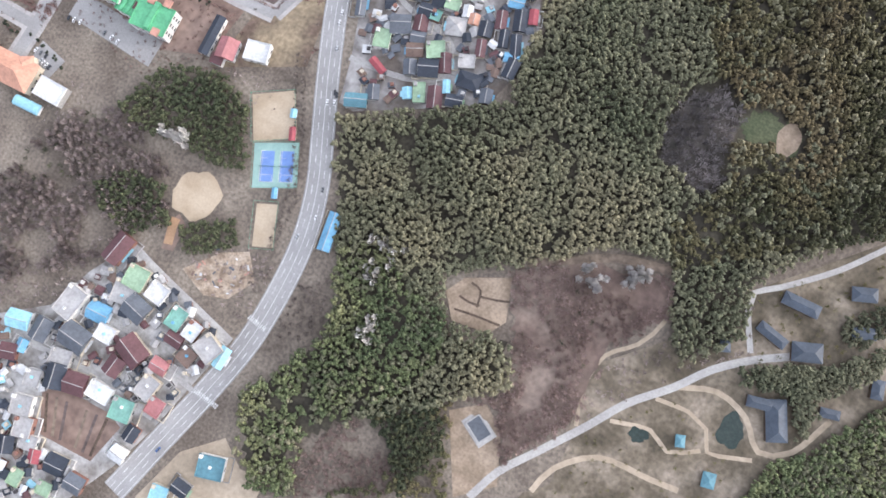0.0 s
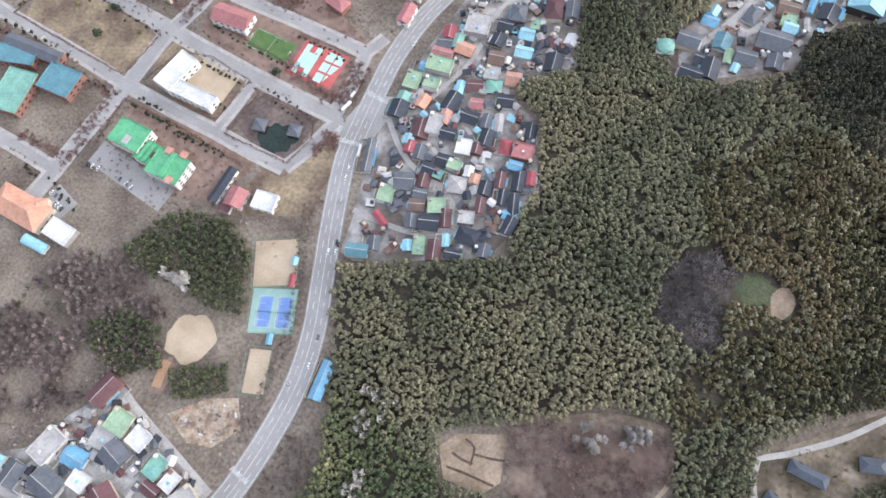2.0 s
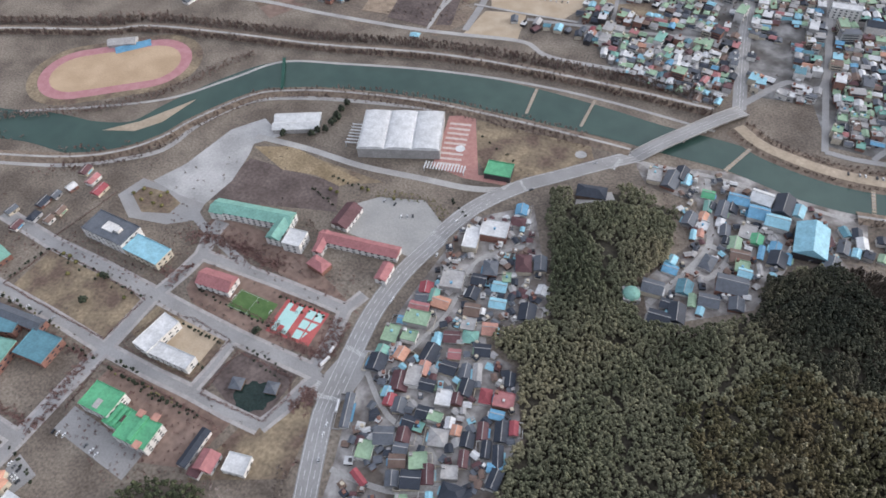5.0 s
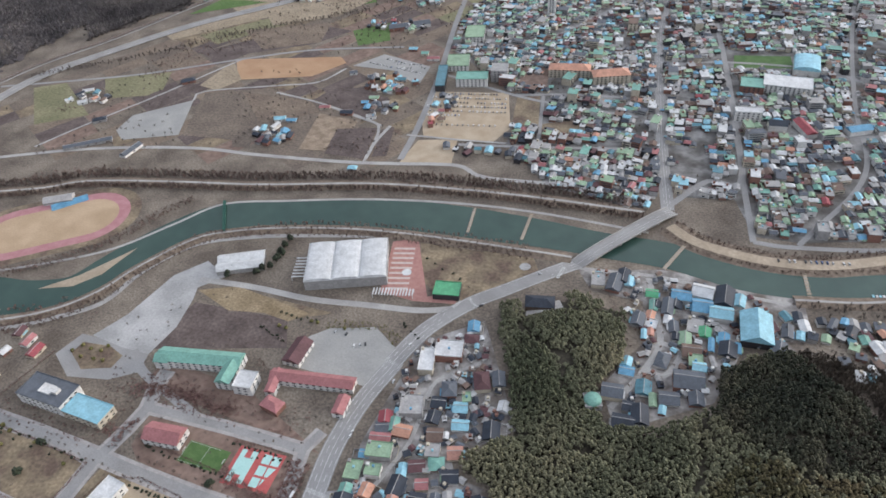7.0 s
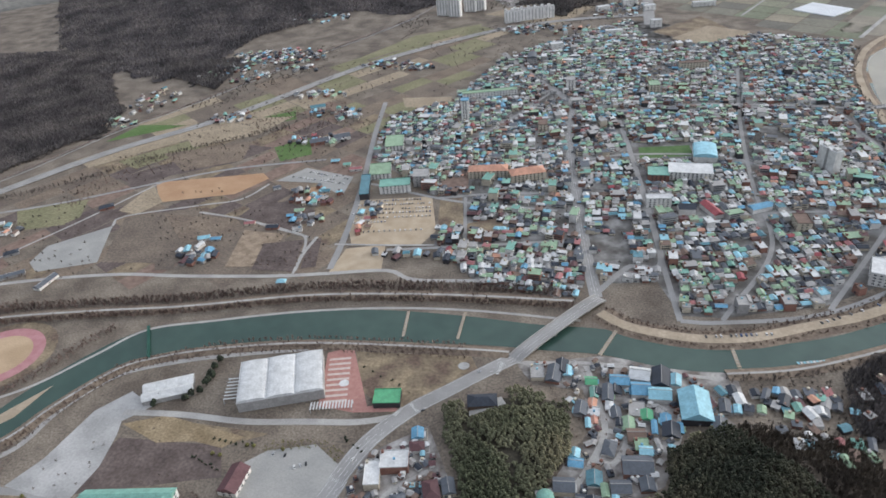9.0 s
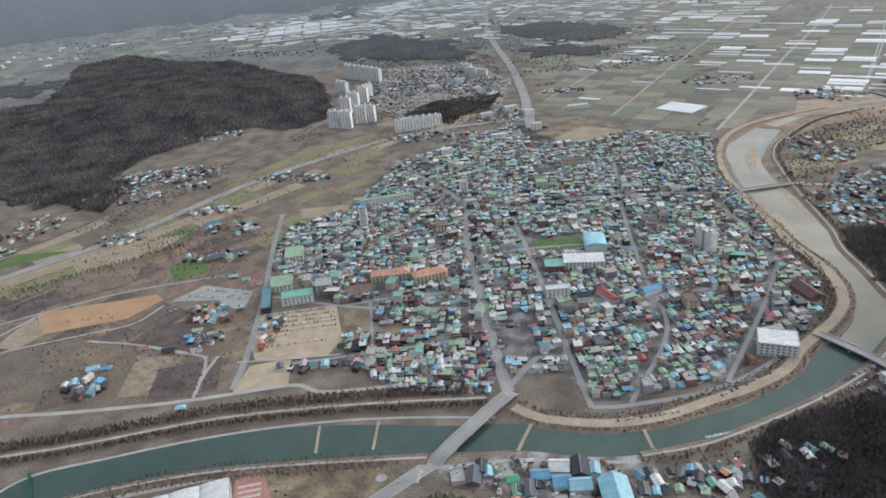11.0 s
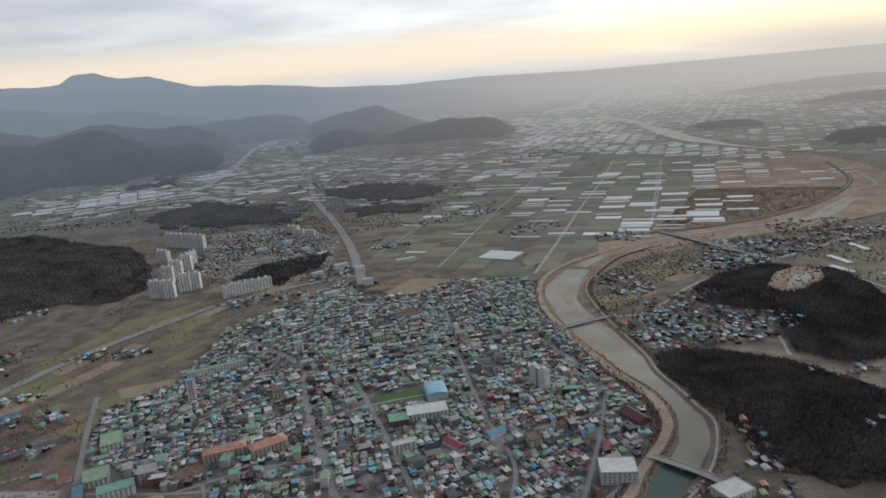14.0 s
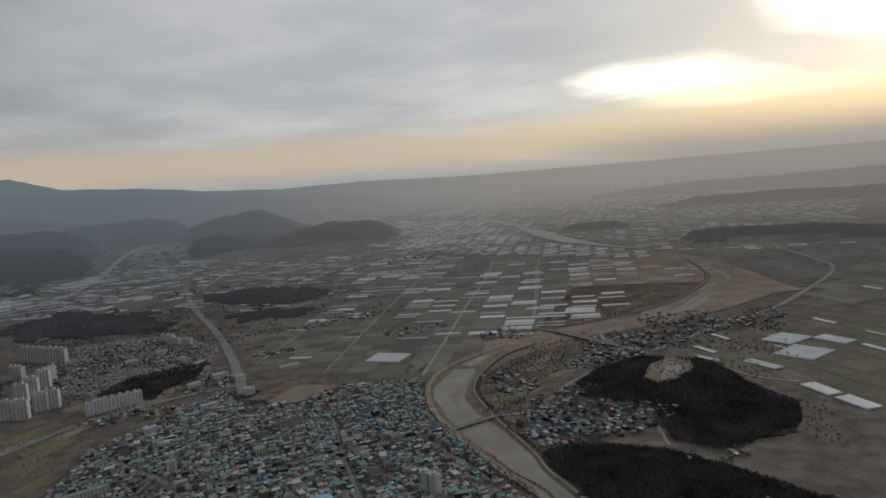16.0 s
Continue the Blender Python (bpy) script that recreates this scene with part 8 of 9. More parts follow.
parcels("far_fields", [(-641, 3925), (-442, 4041), (-393, 3957), (-579, 3876)], 30, (110, 60), 32, 1.2, (100, 108), up=1.8)
FARSPREAD = [(1180, 4290), (1230, 4440), (1560, 4330), (2540, 3840), (3380, 3120), (3900, 2400), (3600, 2560), (3150, 3200), (2420, 3800), (1500, 4240)]
parcels("far_fields", FARSPREAD, 62, (260, 120), 19, 0.45, (120, 250))
parcels("far_fields", [(-377, 4099), (-317, 4262), (-138, 4334), (9, 4308), (25, 4069)], FIELD_ANG + 80, (95, 44), 15, 0.2, (60, 85), up=1.3)
parcels("far_fields", [(-749, 4495), (-6, 4336), (73, 4462), (553, 4375), (1343, 4075), (1405, 4140), (780, 4412), (11, 4536)], FIELD_ANG + 80, (95, 44), 16, 0.2, (60, 85), up=1.3)
parcels("far_fields", [(-2520, 2740), (-2230, 2876), (-1854, 3315), (-1928, 3520), (-2242, 3363), (-2704, 3002)], FIELD_ANG + 70, (110, 50), 17, 0.12, (60, 95), up=1.3)
parcels("far_fields", [(166, 3324), (596, 3560), (1026, 3653), (550, 2588), (180, 2394), (160, 2631)], FIELD_ANG + 80, (95, 48), 12, 0.06, (60, 85), up=0.3, mats=FARFIELD)
for pts, w in (([(547, 1682), (768, 2061), (1115, 2662), (1536, 3328)], 9), ([(329, 1882), (802, 2789), (1173, 3389)], 6), ([(167, 2112), (396, 2525)], 6), ([(396, 2525), (576, 2438), (910, 2389)], 5), ([(1029, 1975), (1344, 2512), (1729, 3194)], 6), ([(1033, 1980), (1653, 3084)], 6), ([(1297, 1993), (1933, 3108)], 5),
               ([(1111, 1509), (852, 1405), (668, 1280), (557, 1292)], 9), ([(1148, 1516), (1527, 1638), (1785, 1708), (2142, 1882), (2489, 2083), (2592, 2273), (2684, 2584), (2920, 2858)], 16), ([(1125, 1307), (1147, 1184), (1215, 1109)], 9), ([(672, 1276), (785, 1192), (807, 1080), (762, 976)], 6), ([(32, 3623), (215, 3887), (279, 3907), (240, 4122)], 16)):
    street("plain_road", pts, w, "pale concrete road across the fields", CONCRETE, 0.5)

def tunnel_block(x, y, length, across, ang):
    """A block of vinyl tunnels standing side by side."""
    e = tagged(new("greenhouse_block"), "block of long white vinyl tunnels standing side by side", "greenhouse", "greenhouse blocks")
    e.matrix_world = pose(x, y, relief(x, y) + 0.5 + lift(x, y), 0, 0, ang)
    n = int(across / 7.4)
    v, f, prof = [], [], ((-3.3, 0.0), (-2.9, 1.5), (-1.8, 2.7), (0.0, 3.2), (1.8, 2.7), (2.9, 1.5), (3.3, 0.0))
    for u in (-length / 2, length / 2):
        v += [(u, a, z) for a, z in prof]
    m = len(prof)
    f = [(k, k + m, k + m + 1, k + 1) for k in range(m - 1)] + [tuple(range(m)), tuple(range(2 * m - 1, m - 1, -1))]
    first = part("tunnel", (v, f), VINYL, e, at=pose(0, -across / 2 + 3.7, 0))
    for k in range(1, n):
        ob = new("tunnel", first.data)
        ob.parent = e
        ob.matrix_local = pose(0, -across / 2 + 3.7 + 7.4 * k, 0)


for q in ((1483, 1390, 84, 108, 104), (1408, 1267, 98, 112, 105), (1240, 1233, 92, 32, 94), (1566, 1311, 90, 52, 95), (524, 1918, 106, 90, -43), (1293, 2107, 104, 92, -33), (1205, 2240, 100, 30, -33), (1130, 2110, 96, 22, -33)):
    tunnel_block(*q)

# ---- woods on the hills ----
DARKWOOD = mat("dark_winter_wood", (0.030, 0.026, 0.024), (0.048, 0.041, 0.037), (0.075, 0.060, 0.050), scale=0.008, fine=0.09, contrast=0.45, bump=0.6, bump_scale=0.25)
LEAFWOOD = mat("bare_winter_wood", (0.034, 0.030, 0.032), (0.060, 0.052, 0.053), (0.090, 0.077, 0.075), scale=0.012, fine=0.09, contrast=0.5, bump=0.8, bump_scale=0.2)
QUARRY = [(915, 1246), (1033, 1381), (1116, 1422), (1129, 1352), (1049, 1244), (976, 1209), (924, 1210)]
patch("quarry", QUARRY, 0.6, GRADED, "tan quarry cut into the wooded hill", "quarry", step=12)
patch("quarry_rock", [(944, 1225), (1015, 1299), (1063, 1313), (1026, 1253), (973, 1224)], 0.9, CONCRETE, "pale bare rock in the quarry", "quarry", step=12)
WOODS = [
    ([(-1881, 3175), (-1712, 3337), (-1411, 3236), (-1146, 3213), (-682, 2738), (-521, 2277), (-491, 2064), (-569, 1967), (-693, 2002), (-801, 1968), (-858, 1841), (-922, 1781), (-951, 1657), (-957, 1528), (-1019, 1414), (-1173, 1489), (-1363, 1501), (-1958, 2279), (-1875, 2577), (-1737, 2614)], 12.5, 11, 10),
    ([(-2416, 2769), (-2223, 2863), (-2101, 2918), (-1827, 2979), (-1736, 2878), (-1917, 2772), (-2303, 2612)], 13, 11, 9),
    ([(-250, 2048), (-181, 2186), (39, 2253), (-3, 2032), (-118, 1912), (-200, 1950)], 9, 8, 9),
    ([(-709, 3336), (-637, 3488), (-407, 3387), (-285, 3174), (-299, 3010), (-628, 3165)], 12, 10, 9),
    ([(80, 3571), (358, 3593), (635, 3364), (569, 3164), (281, 3155), (101, 3428)], 13, 11, 9),
    ([(565, 1068), (640, 1061), (734, 953), (752, 859), (795, 747), (822, 658), (711, 565), (550, 643), (501, 694), (515, 780), (506, 828), (526, 978)], 7, 6, 8),
    ([(789, 1338), (939, 1448), (1082, 1470), (1145, 1349), (1110, 1145), (1112, 1013), (1022, 929), (816, 907), (780, 984), (845, 1132), (781, 1247)], 8, 7, 8),
    ([(-923, 3868), (-870, 3959), (-777, 3990), (-678, 3934), (-688, 3830), (-821, 3816)], 13, 11, 9),
    ([(-763, 3330), (-651, 3542), (-446, 3554), (-202, 3406), (-47, 3171), (-107, 2936), (-468, 3068)], 13, 11, 9),
    ([(-1549, 4062), (-1308, 4136), (-1029, 4097), (-1069, 4013), (-1365, 3937), (-1497, 3875)], 14, 11, 9),
    ([(148, 3089), (308, 3162), (486, 2977), (430, 2799), (225, 2847)], 13, 11, 8),
    ([(-1148, 786), (-1132, 872), (-1103, 1032), (-1054, 1185), (-1140, 1393), (-1284, 1655), (-2041, 1632)], 10, 9, 9),
    ([(-1058, 934), (-1015, 1042), (-964, 1118), (-994, 1223), (-1139, 1392), (-1322, 1556), (-1497, 1548), (-1259, 1165)], 8.5, 8, 9),
    ([(-1113, 1566), (-999, 1442), (-847, 1356), (-853, 1451), (-885, 1576)], 8.5, 8, 9),
    ([(242, 565), (289, 600), (367, 632), (451, 657), (352, 458), (233, 483)], 5.5, 5, 8),
]
WOODTWIG = mat("dark_wood_twigs", (0.070, 0.064, 0.066), (0.118, 0.107, 0.107), (0.17, 0.15, 0.145), scale=0.012, fine=0.2, spread=0.4)
for i, (poly, gap, size, high) in enumerate(WOODS):
    # distant woods use the wood colour with haze painted in
    afar = min(math.hypot(*p) for p in poly) > 2700
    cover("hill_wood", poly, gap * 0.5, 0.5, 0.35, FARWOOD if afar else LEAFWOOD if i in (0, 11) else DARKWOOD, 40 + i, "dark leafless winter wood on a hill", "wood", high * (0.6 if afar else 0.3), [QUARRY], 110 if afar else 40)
    if not afar:
        x, y, rng = scatter(poly, gap * (0.62 if gap < 9 else 0.75), 140 + i)
        keep = ~inside(QUARRY)(x, y)
        brush("winter_wood", x[keep], y[keep], size * 0.55, high * 1.1, WOODTWIG, rng, "crowns of a dark leafless winter wood", "wood", 18 if gap < 9 else 13)

# ---- pine hill, brush, leafless trees, garden trees, cars, road lines ----
PINES = [(-171, 92), (-110, 122), (-59, 151), (-68, 172), (-66, 209), (-90, 267), (-125, 285), (-88, 322), (-103, 376), (-129, 434), (-123, 411), (-138, 471), (-99, 466), (-73, 494), (-17, 491), (-12, 421), (-31, 386), (-17, 349), (25, 354), (68, 386), (67, 436), (120, 473), (177, 417), (203, 360), (203, 315), (234, 200), (212, 181), (163, 134), (146, 108), (155, 74), (126, 37), (111, 51), (91, 98), (52, 91), (5, 55), (-49, 19), (-25, -18), (14, 2), (30, -30), (-54, -96), (-88, -136), (-79, -171), (-123, -159), (-140, -118), (-100, -52), (-156, 54)]
cover("forest_floor", PINES, 5.0, 0.35, 0.1, FLOOR, 1, "dark needle-strewn forest floor", "ground")
LEAFLESS = [(49, 156), (42, 184), (51, 214), (69, 225), (87, 212), (95, 197), (89, 183), (98, 161), (85, 144), (69, 154)]
MEADOW = [(84, 207), (92, 217), (110, 224), (114, 219), (122, 223), (134, 214), (135, 199), (120, 194), (113, 200), (100, 190)]
HILLYARD = [(-110, 450), (-121, 487), (-86, 507), (-70, 473)]
SOUTH_PINES = [(-121, -9), (-116, 26), (-47, 24), (-30, -8), (14, 2), (31, -29), (-4, -51), (-41, -66), (-53, -94), (-77, -115), (-82, -148), (-69, -163), (-103, -176), (-131, -143), (-128, -98), (-107, -60), (-107, -34)]
DARK_STAND = [(44, 388), (58, 428), (92, 450), (125, 476), (185, 430), (210, 360), (163, 345), (131, 336), (105, 350), (79, 360)]
GOLD_STAND = [(28, 277), (60, 300), (91, 341), (138, 336), (205, 345), (240, 200), (208, 170), (156, 142), (92, 93), (75, 120), (101, 163), (66, 213)]
GREEN_STAND = [(-125, 10), (-95, 20), (-70, 5), (-32, -4), (-24, -38), (-38, -66), (-62, -98), (-76, -130), (-80, -180), (-135, -170), (-145, -120), (-110, -52)]


def domes(x, y, tall, big, rng):
    """Tufts of pine crowns: a top, a ring under it and a wider one below."""
    n = len(x)
    foot = np.array([relief(a, b) for a, b in zip(x, y)])
    spin = rng.uniform(0, 6.28, n)
    C, S = [], []
    for ring, count, out, up, size in ((0, 1, 0.0, 1.0, 0.95), (1, 3, 1.0, 0.86, 0.98), (2, 3, 1.8, 0.66, 1.1)):
        for k in range(count):
            a = spin + 6.28 * k / count + ring * 0.7 + rng.uniform(-0.35, 0.35, n)
            o = out * big * rng.uniform(0.75, 1.2, n)
            C.append(np.stack([x + o * np.cos(a), y + o * np.sin(a), foot + tall * up - 0.6], 1))
            S.append(size * big * rng.uniform(0.8, 1.2, n))
    return np.stack(C, 1), np.stack(S, 1)


def pine_hill():
    """The pine wood: every tree a dome of needle tufts, lower and thinner along the gullies, in stands of different green."""
    x, y, rng = scatter(PINES, 3.6, 3)
    x2, y2, _ = scatter(SOUTH_PINES, 3.6, 4)
    more = ~inside(PINES)(x2, y2)
    x, y = np.concatenate([x, x2[more]]), np.concatenate([y, y2[more]])
    for hole in (LEAFLESS, MEADOW, HILLYARD):
        keep = ~inside(hole)(x, y)
        x, y = x[keep], y[keep]
    wave = np.array([noise.noise(Vector((a * 0.022, b * 0.022, 1.7))) for a, b in zip(x, y)])
    cleft = np.abs(np.array([noise.noise(Vector((a * 0.016, b * 0.016, 8.1))) for a, b in zip(x, y)]))
    keep = (cleft > 0.035) | (rng.random(len(x)) < 0.35)
    x, y, wave, cleft = x[keep], y[keep], wave[keep], cleft[keep]
    n = len(x)
    big = rng.uniform(0.72, 1.22, n)
    tall = (10.5 + 6.0 * wave) * rng.uniform(0.85, 1.12, n) * np.clip(0.55 + cleft * 4, 0.55, 1.0)
    C, S = domes(x, y, tall, big, rng)
    dark, gold, green = inside(DARK_STAND)(x, y), inside(GOLD_STAND)(x, y), inside(GREEN_STAND)(x, y)
    blend = rng.random(n) < 0.22
    kind = np.where(dark, 1, np.where(gold & ~blend, 2, np.where(green & ~blend, 3, 0)))
    for k, (material, label) in enumerate(((PINE, "dense grey-green pine forest on a low hill"), (DARKPINE, "dark green pine stand on the far hill"), (GOLDPINE, "olive and golden pine stand on the summit"), (GREENPINE, "fresh green pine stand at the hill's foot"))):
        pick = kind == k
        clumps("pine_forest", C[pick].reshape(-1, 3), S[pick].ravel(), material, rng, 0.38, label, "forest", 1.25)


def stand(poly, gap, material, seed, label, tall=8.0, keep=1.0):
    """A grove of the same trees."""
    x, y, rng = scatter(poly, gap, seed)
    pick = rng.random(len(x)) < keep
    x, y = x[pick], y[pick]
    C, S = domes(x, y, tall * rng.uniform(0.7, 1.15, len(x)), rng.uniform(0.7, 1.25, len(x)), rng)
    clumps("evergreen_grove", C.reshape(-1, 3), S.ravel(), material, rng, 0.4, label, "grove", 1.15)


pine_hill()

def scrubland(name, poly, gap, radius, height, material, seed, label, n=20):
    x, y, rng = scatter(poly, gap, seed)
    thin = np.array([noise.noise(Vector((a * 0.035, b * 0.035, seed))) for a, b in zip(x, y)]) > -0.22
    x, y = x[thin], y[thin]
    if len(x):
        brush(name, x, y, radius, height, material, rng, label, "shrubs", n)


cover("summit_meadow", MEADOW, 3.0, 0.6, 0.2, mat("meadow_grass", (0.055, 0.070, 0.036), (0.095, 0.105, 0.058), scale=0.06, fine=0.6), 5, "dull green grass on the hill's summit", "grass")
cover("leafless_floor", LEAFLESS, 4.0, 0.55, 0.2, mat("grey_litter", (0.055, 0.05, 0.044), (0.10, 0.088, 0.078), scale=0.08), 6, "grey-brown leaf litter under bare trees", "ground")
cover("scrub_slope", [(-8, 45), (36, 79), (96, 88), (109, 68), (81, 27), (80, -8), (82, -29), (47, -82), (24, -46), (-2, -56), (31, -29), (14, 2)], 5.0, 0.2, 0.2, mat("scrub_soil", (0.115, 0.08, 0.068), (0.165, 0.122, 0.10), (0.22, 0.17, 0.14), scale=0.03, fine=0.2), 2, "reddish-brown scrub slope", "ground")
GREYTWIG = mat("grey_twigs", (0.10, 0.09, 0.09), (0.24, 0.215, 0.21), scale=0.03, fine=0.4, spread=0.35)
PURPLETWIG = mat("purple_grey_twigs", (0.15, 0.118, 0.112), (0.31, 0.255, 0.235), scale=0.02, fine=0.4, spread=0.4)
WARMTWIG = mat("reddish_twigs", (0.13, 0.09, 0.08), (0.24, 0.175, 0.155), scale=0.02, fine=0.5, spread=0.35)
PALETWIG = mat("pale_blossom_twigs", (0.55, 0.53, 0.51), (0.68, 0.66, 0.64), spread=0.2)
scrubland("leafless_scrub", [(-8, 45), (36, 79), (96, 88), (109, 68), (81, 27), (80, -8), (82, -29), (47, -82), (24, -46), (-2, -56), (31, -29), (14, 2)], 4.2, 2.7, 4.5, WARMTWIG, 1, "leafless reddish-brown scrub on the slope", 26)
scrubland("leafless_scrub", [(-387, -68), (-366, 2), (-323, 28), (-275, 7), (-249, -38), (-276, -62), (-293, -94), (-346, -135)], 5.0, 3.3, 7, PURPLETWIG, 2, "leafless grey-brown thicket", 34)
scrubland("leafless_scrub", [(-71, -167), (-86, -139), (-61, -100), (-22, -88), (-11, -135)], 4.0, 2.6, 4, WARMTWIG, 3, "leafless reddish-brown scrub")
scrubland("leafless_scrub", [(49, 156), (42, 184), (51, 214), (69, 225), (87, 212), (95, 197), (89, 183), (98, 161), (85, 144), (69, 154)], 4.4, 3.2, 9, GREYTWIG, 4, "leafless grey trees in the pine wood", 18)
scrubland("leafless_scrub", [(-182, -43), (-157, -26), (-129, -25), (-121, -12), (-104, -54), (-130, -76)], 5.0, 2.4, 3, TWIGS, 5, "leafless brush beside the road")
for k, q in enumerate(((-100, 19), (-93, -3), (-74, -32), (-88, 15), (-78, -41), (71, 75), (76, 81), (50, 64), (38, 67), (-282, 23), (-269, 24))):
    rr = np.random.default_rng(60 + k)
    brush("pale_tree", q[0] + rr.normal(0, 3.5, 8), q[1] + rr.normal(0, 3.5, 8), 2.9, 15, PALETWIG, rr, "pale leafless trees among the pines", "trees", 60)


def row(name, pts, gap, off, radius, height, material, seed, label, jit=1.0, n=18, base=0.0):
    line = smooth_line(pts, gap)
    rng = np.random.default_rng(seed)
    x, y = [], []
    for a, b in zip(line, line[1:]):
        w = (b - a).normalized()
        for o in off:
            x.append(a.x + w.y * o + rng.normal(0, jit))
            y.append(a.y - w.x * o + rng.normal(0, jit))
    brush(name, np.array(x), np.array(y), radius, height, material, rng, label, "trees", n, base)


row("dyke_trees", NORTH, 5.0, (-14, 9, -22), 2.6, 7, TWIGS, 1, "row of leafless trees along the dyke", 1.5)
row("dyke_trees", [(-511, 481), (-416, 527), (-324, 550), (-224, 559), (-128, 562)], 6.0, (-7,), 2.4, 6, WARMTWIG, 2, "row of leafless trees on the southern bank", 1.0)
row("dyke_trees", [(-1061, 799), (-912, 906), (-765, 1045), (-589, 1172)], 7.0, (9, 16), 2.4, 7, TWIGS, 3, "row of leafless trees along the railway", 1.5)
row("street_trees", [(-480, 218), (-393, 209), (-315, 202), (-244, 198)], 8.0, (-9, 9), 1.6, 4, TWIGS, 4, "row of small leafless street trees")
row("verge_scrub", [(-217, 122), (-188, 63), (-173, 22), (-169, -22)], 4.0, (0, 5), 2.2, 3, TWIGS, 5, "leafless brush along the road verge")
row("verge_scrub", [(-207, 126), (-223, 163), (-227, 178)], 4.0, (0, 6), 2.2, 3, TWIGS, 6, "leafless brush along the road verge")
row("bank_scrub", [(422, 776), (455, 834), (473, 948), (478, 1135), (476, 1388), (541, 1618)], 7.0, (-12, -20), 3.0, 5, TWIGS, 7, "leafless brush along the river dyke", 2)

MIXED = mat("mixed_evergreens", (0.040, 0.050, 0.026), (0.075, 0.080, 0.042), scale=0.02, fine=0.3, spread=0.5)
stand([(-330, 27), (-311, 71), (-266, 82), (-241, 74), (-215, 26), (-235, 17), (-267, 20), (-311, 16)], 4.0, MIXED, 21, "evergreen grove beside the courts", 8)
stand([(-318, -34), (-290, -11), (-266, -13), (-249, -38), (-273, -58), (-303, -51)], 4.0, MIXED, 22, "evergreen grove beside the clearing", 7)
stand([(-241, -35), (-206, -8), (-192, -29), (-227, -51)], 4.0, MIXED, 23, "evergreen grove beside the clearing", 7)
stand([(203, -29), (222, 10), (260, 78), (298, 113), (337, 21), (216, -56)], 4.0, PINE, 24, "pine wood beyond the park", 8)
stand([(170, 60), (220, 86), (243, 115), (250, 101), (212, 51), (200, 58)], 4.0, PINE, 25, "pine wood among the park houses", 7)
stand([(-58, -89), (-11, -56), (10, -89), (-7, -133), (-25, -107)], 4.0, MIXED, 26, "mixed grove at the hill's foot", 7)
for q in ((-437, 438), (-436, 449), (-407, 449), (-405, 457), (-397, 473), (-399, 488), (-399, 499), (-399, 510), (-397, 462), (-475, 174), (-477, 203), (-309, 213), (-397, 478), (-394, 485)):
    tree(*q, "dark", 1.15)
for q in ((-530, 300), (-524, 309), (-513, 307), (-516, 296), (-501, 297), (-501, 308), (-491, 298), (-498, 315), (-344, 387), (-336, 386), (-315, 401), (-278, 401), (-308, 401), (-536, 209), (-528, 209), (-517, 206), (-514, 192), (-485, 203), (-444, 193)):
    tree(*q, "olive", 1.0)
for i in range(16):
    f = i / 15
    for (x0, y0), (x1, y1) in (((-404, 131), (-333, 130)), ((-560, 149), (-474, 143))):
        tree(x0 + (x1 - x0) * f + tree_rng.uniform(-2, 2), y0 + (y1 - y0) * f + tree_rng.uniform(-2, 2), tree_rng.choice(["dark", "olive"]), 0.5)

stand([(160, 55), (209, 82), (226, 89), (244, 111), (250, 97), (222, 61), (221, 27), (201, 54), (176, 46)], 3.6, PINE, 71, "pine belt between the park houses")
stand([(258, 76), (242, 51), (225, 25), (207, 5), (200, -25), (240, -45), (300, 20), (290, 90)], 3.6, GREENPINE, 72, "pine wood below the park houses")
stand([(-54, -95), (-41, -67), (-2, -55), (24, -116), (-56, -159), (-18, -120), (-32, -93)], 4.4, GOLDPINE, 73, "olive evergreens at the foot of the hill", 6.0, 0.7)
EDGEWOOD = mat("brown_wood_twigs", (0.045, 0.037, 0.031), (0.085, 0.069, 0.054), scale=0.03, fine=0.3, spread=0.5)
for k, poly in enumerate(([(132, 478), (162, 478), (215, 300), (177, 281), (154, 270), (162, 340), (138, 382)], [(154, 467), (190, 475), (235, 475), (260, 380), (195, 350), (184, 431)])):
    x, y, rng = scatter(poly, 3.4, 75 + k)
    brush("leafless_wood", x, y, 2.7, 8, EDGEWOOD, rng, "brown leafless wood on the slope beside the pines", "wood", 26)

# bushes and small trees over the plain
def dotted(poly, gap, keep, seed, radius=2.6, height=4.5, material=None):
    x, y, rng = scatter(poly, gap, seed)
    k = rng.random(len(x)) < keep
    k &= np.array([noise.noise(Vector((u * 0.006, v * 0.006, seed))) > -0.05 for u, v in zip(x, y)])
    brush("field_bushes", x[k], y[k], radius, height, material or TWIGS, rng, "leafless bushes scattered between the fields", "shrubs", 14)


dotted([(-1017, 641), (-1011, 747), (-863, 1008), (-613, 1228), (-432, 1260), (-361, 830), (-358, 708), (-632, 667), (-854, 585)], 12, 0.35, 1)
dotted([(-922, 1206), (-680, 1511), (-344, 1816), (61, 1960), (-302, 1365), (-410, 1125), (-563, 968)], 12, 0.35, 2)
dotted([(-685, 3131), (-26, 3331), (80, 2305), (-5, 1950), (-252, 1810), (-349, 2091)], 13, 0.5, 3, 4, 6, DARKWOOD)
dotted([(554, 1315), (657, 1548), (921, 1786), (1354, 1839), (1790, 1709), (979, 789), (773, 1051), (640, 1120)], 13, 0.4, 4, 4, 6, DARKWOOD)
dotted([(-595, 218), (-606, 306), (-542, 357), (-470, 443), (-327, 421), (-227, 283), (-229, 156), (-287, 90), (-408, 40)], 11, 0.3, 5, 1.8, 2.5)
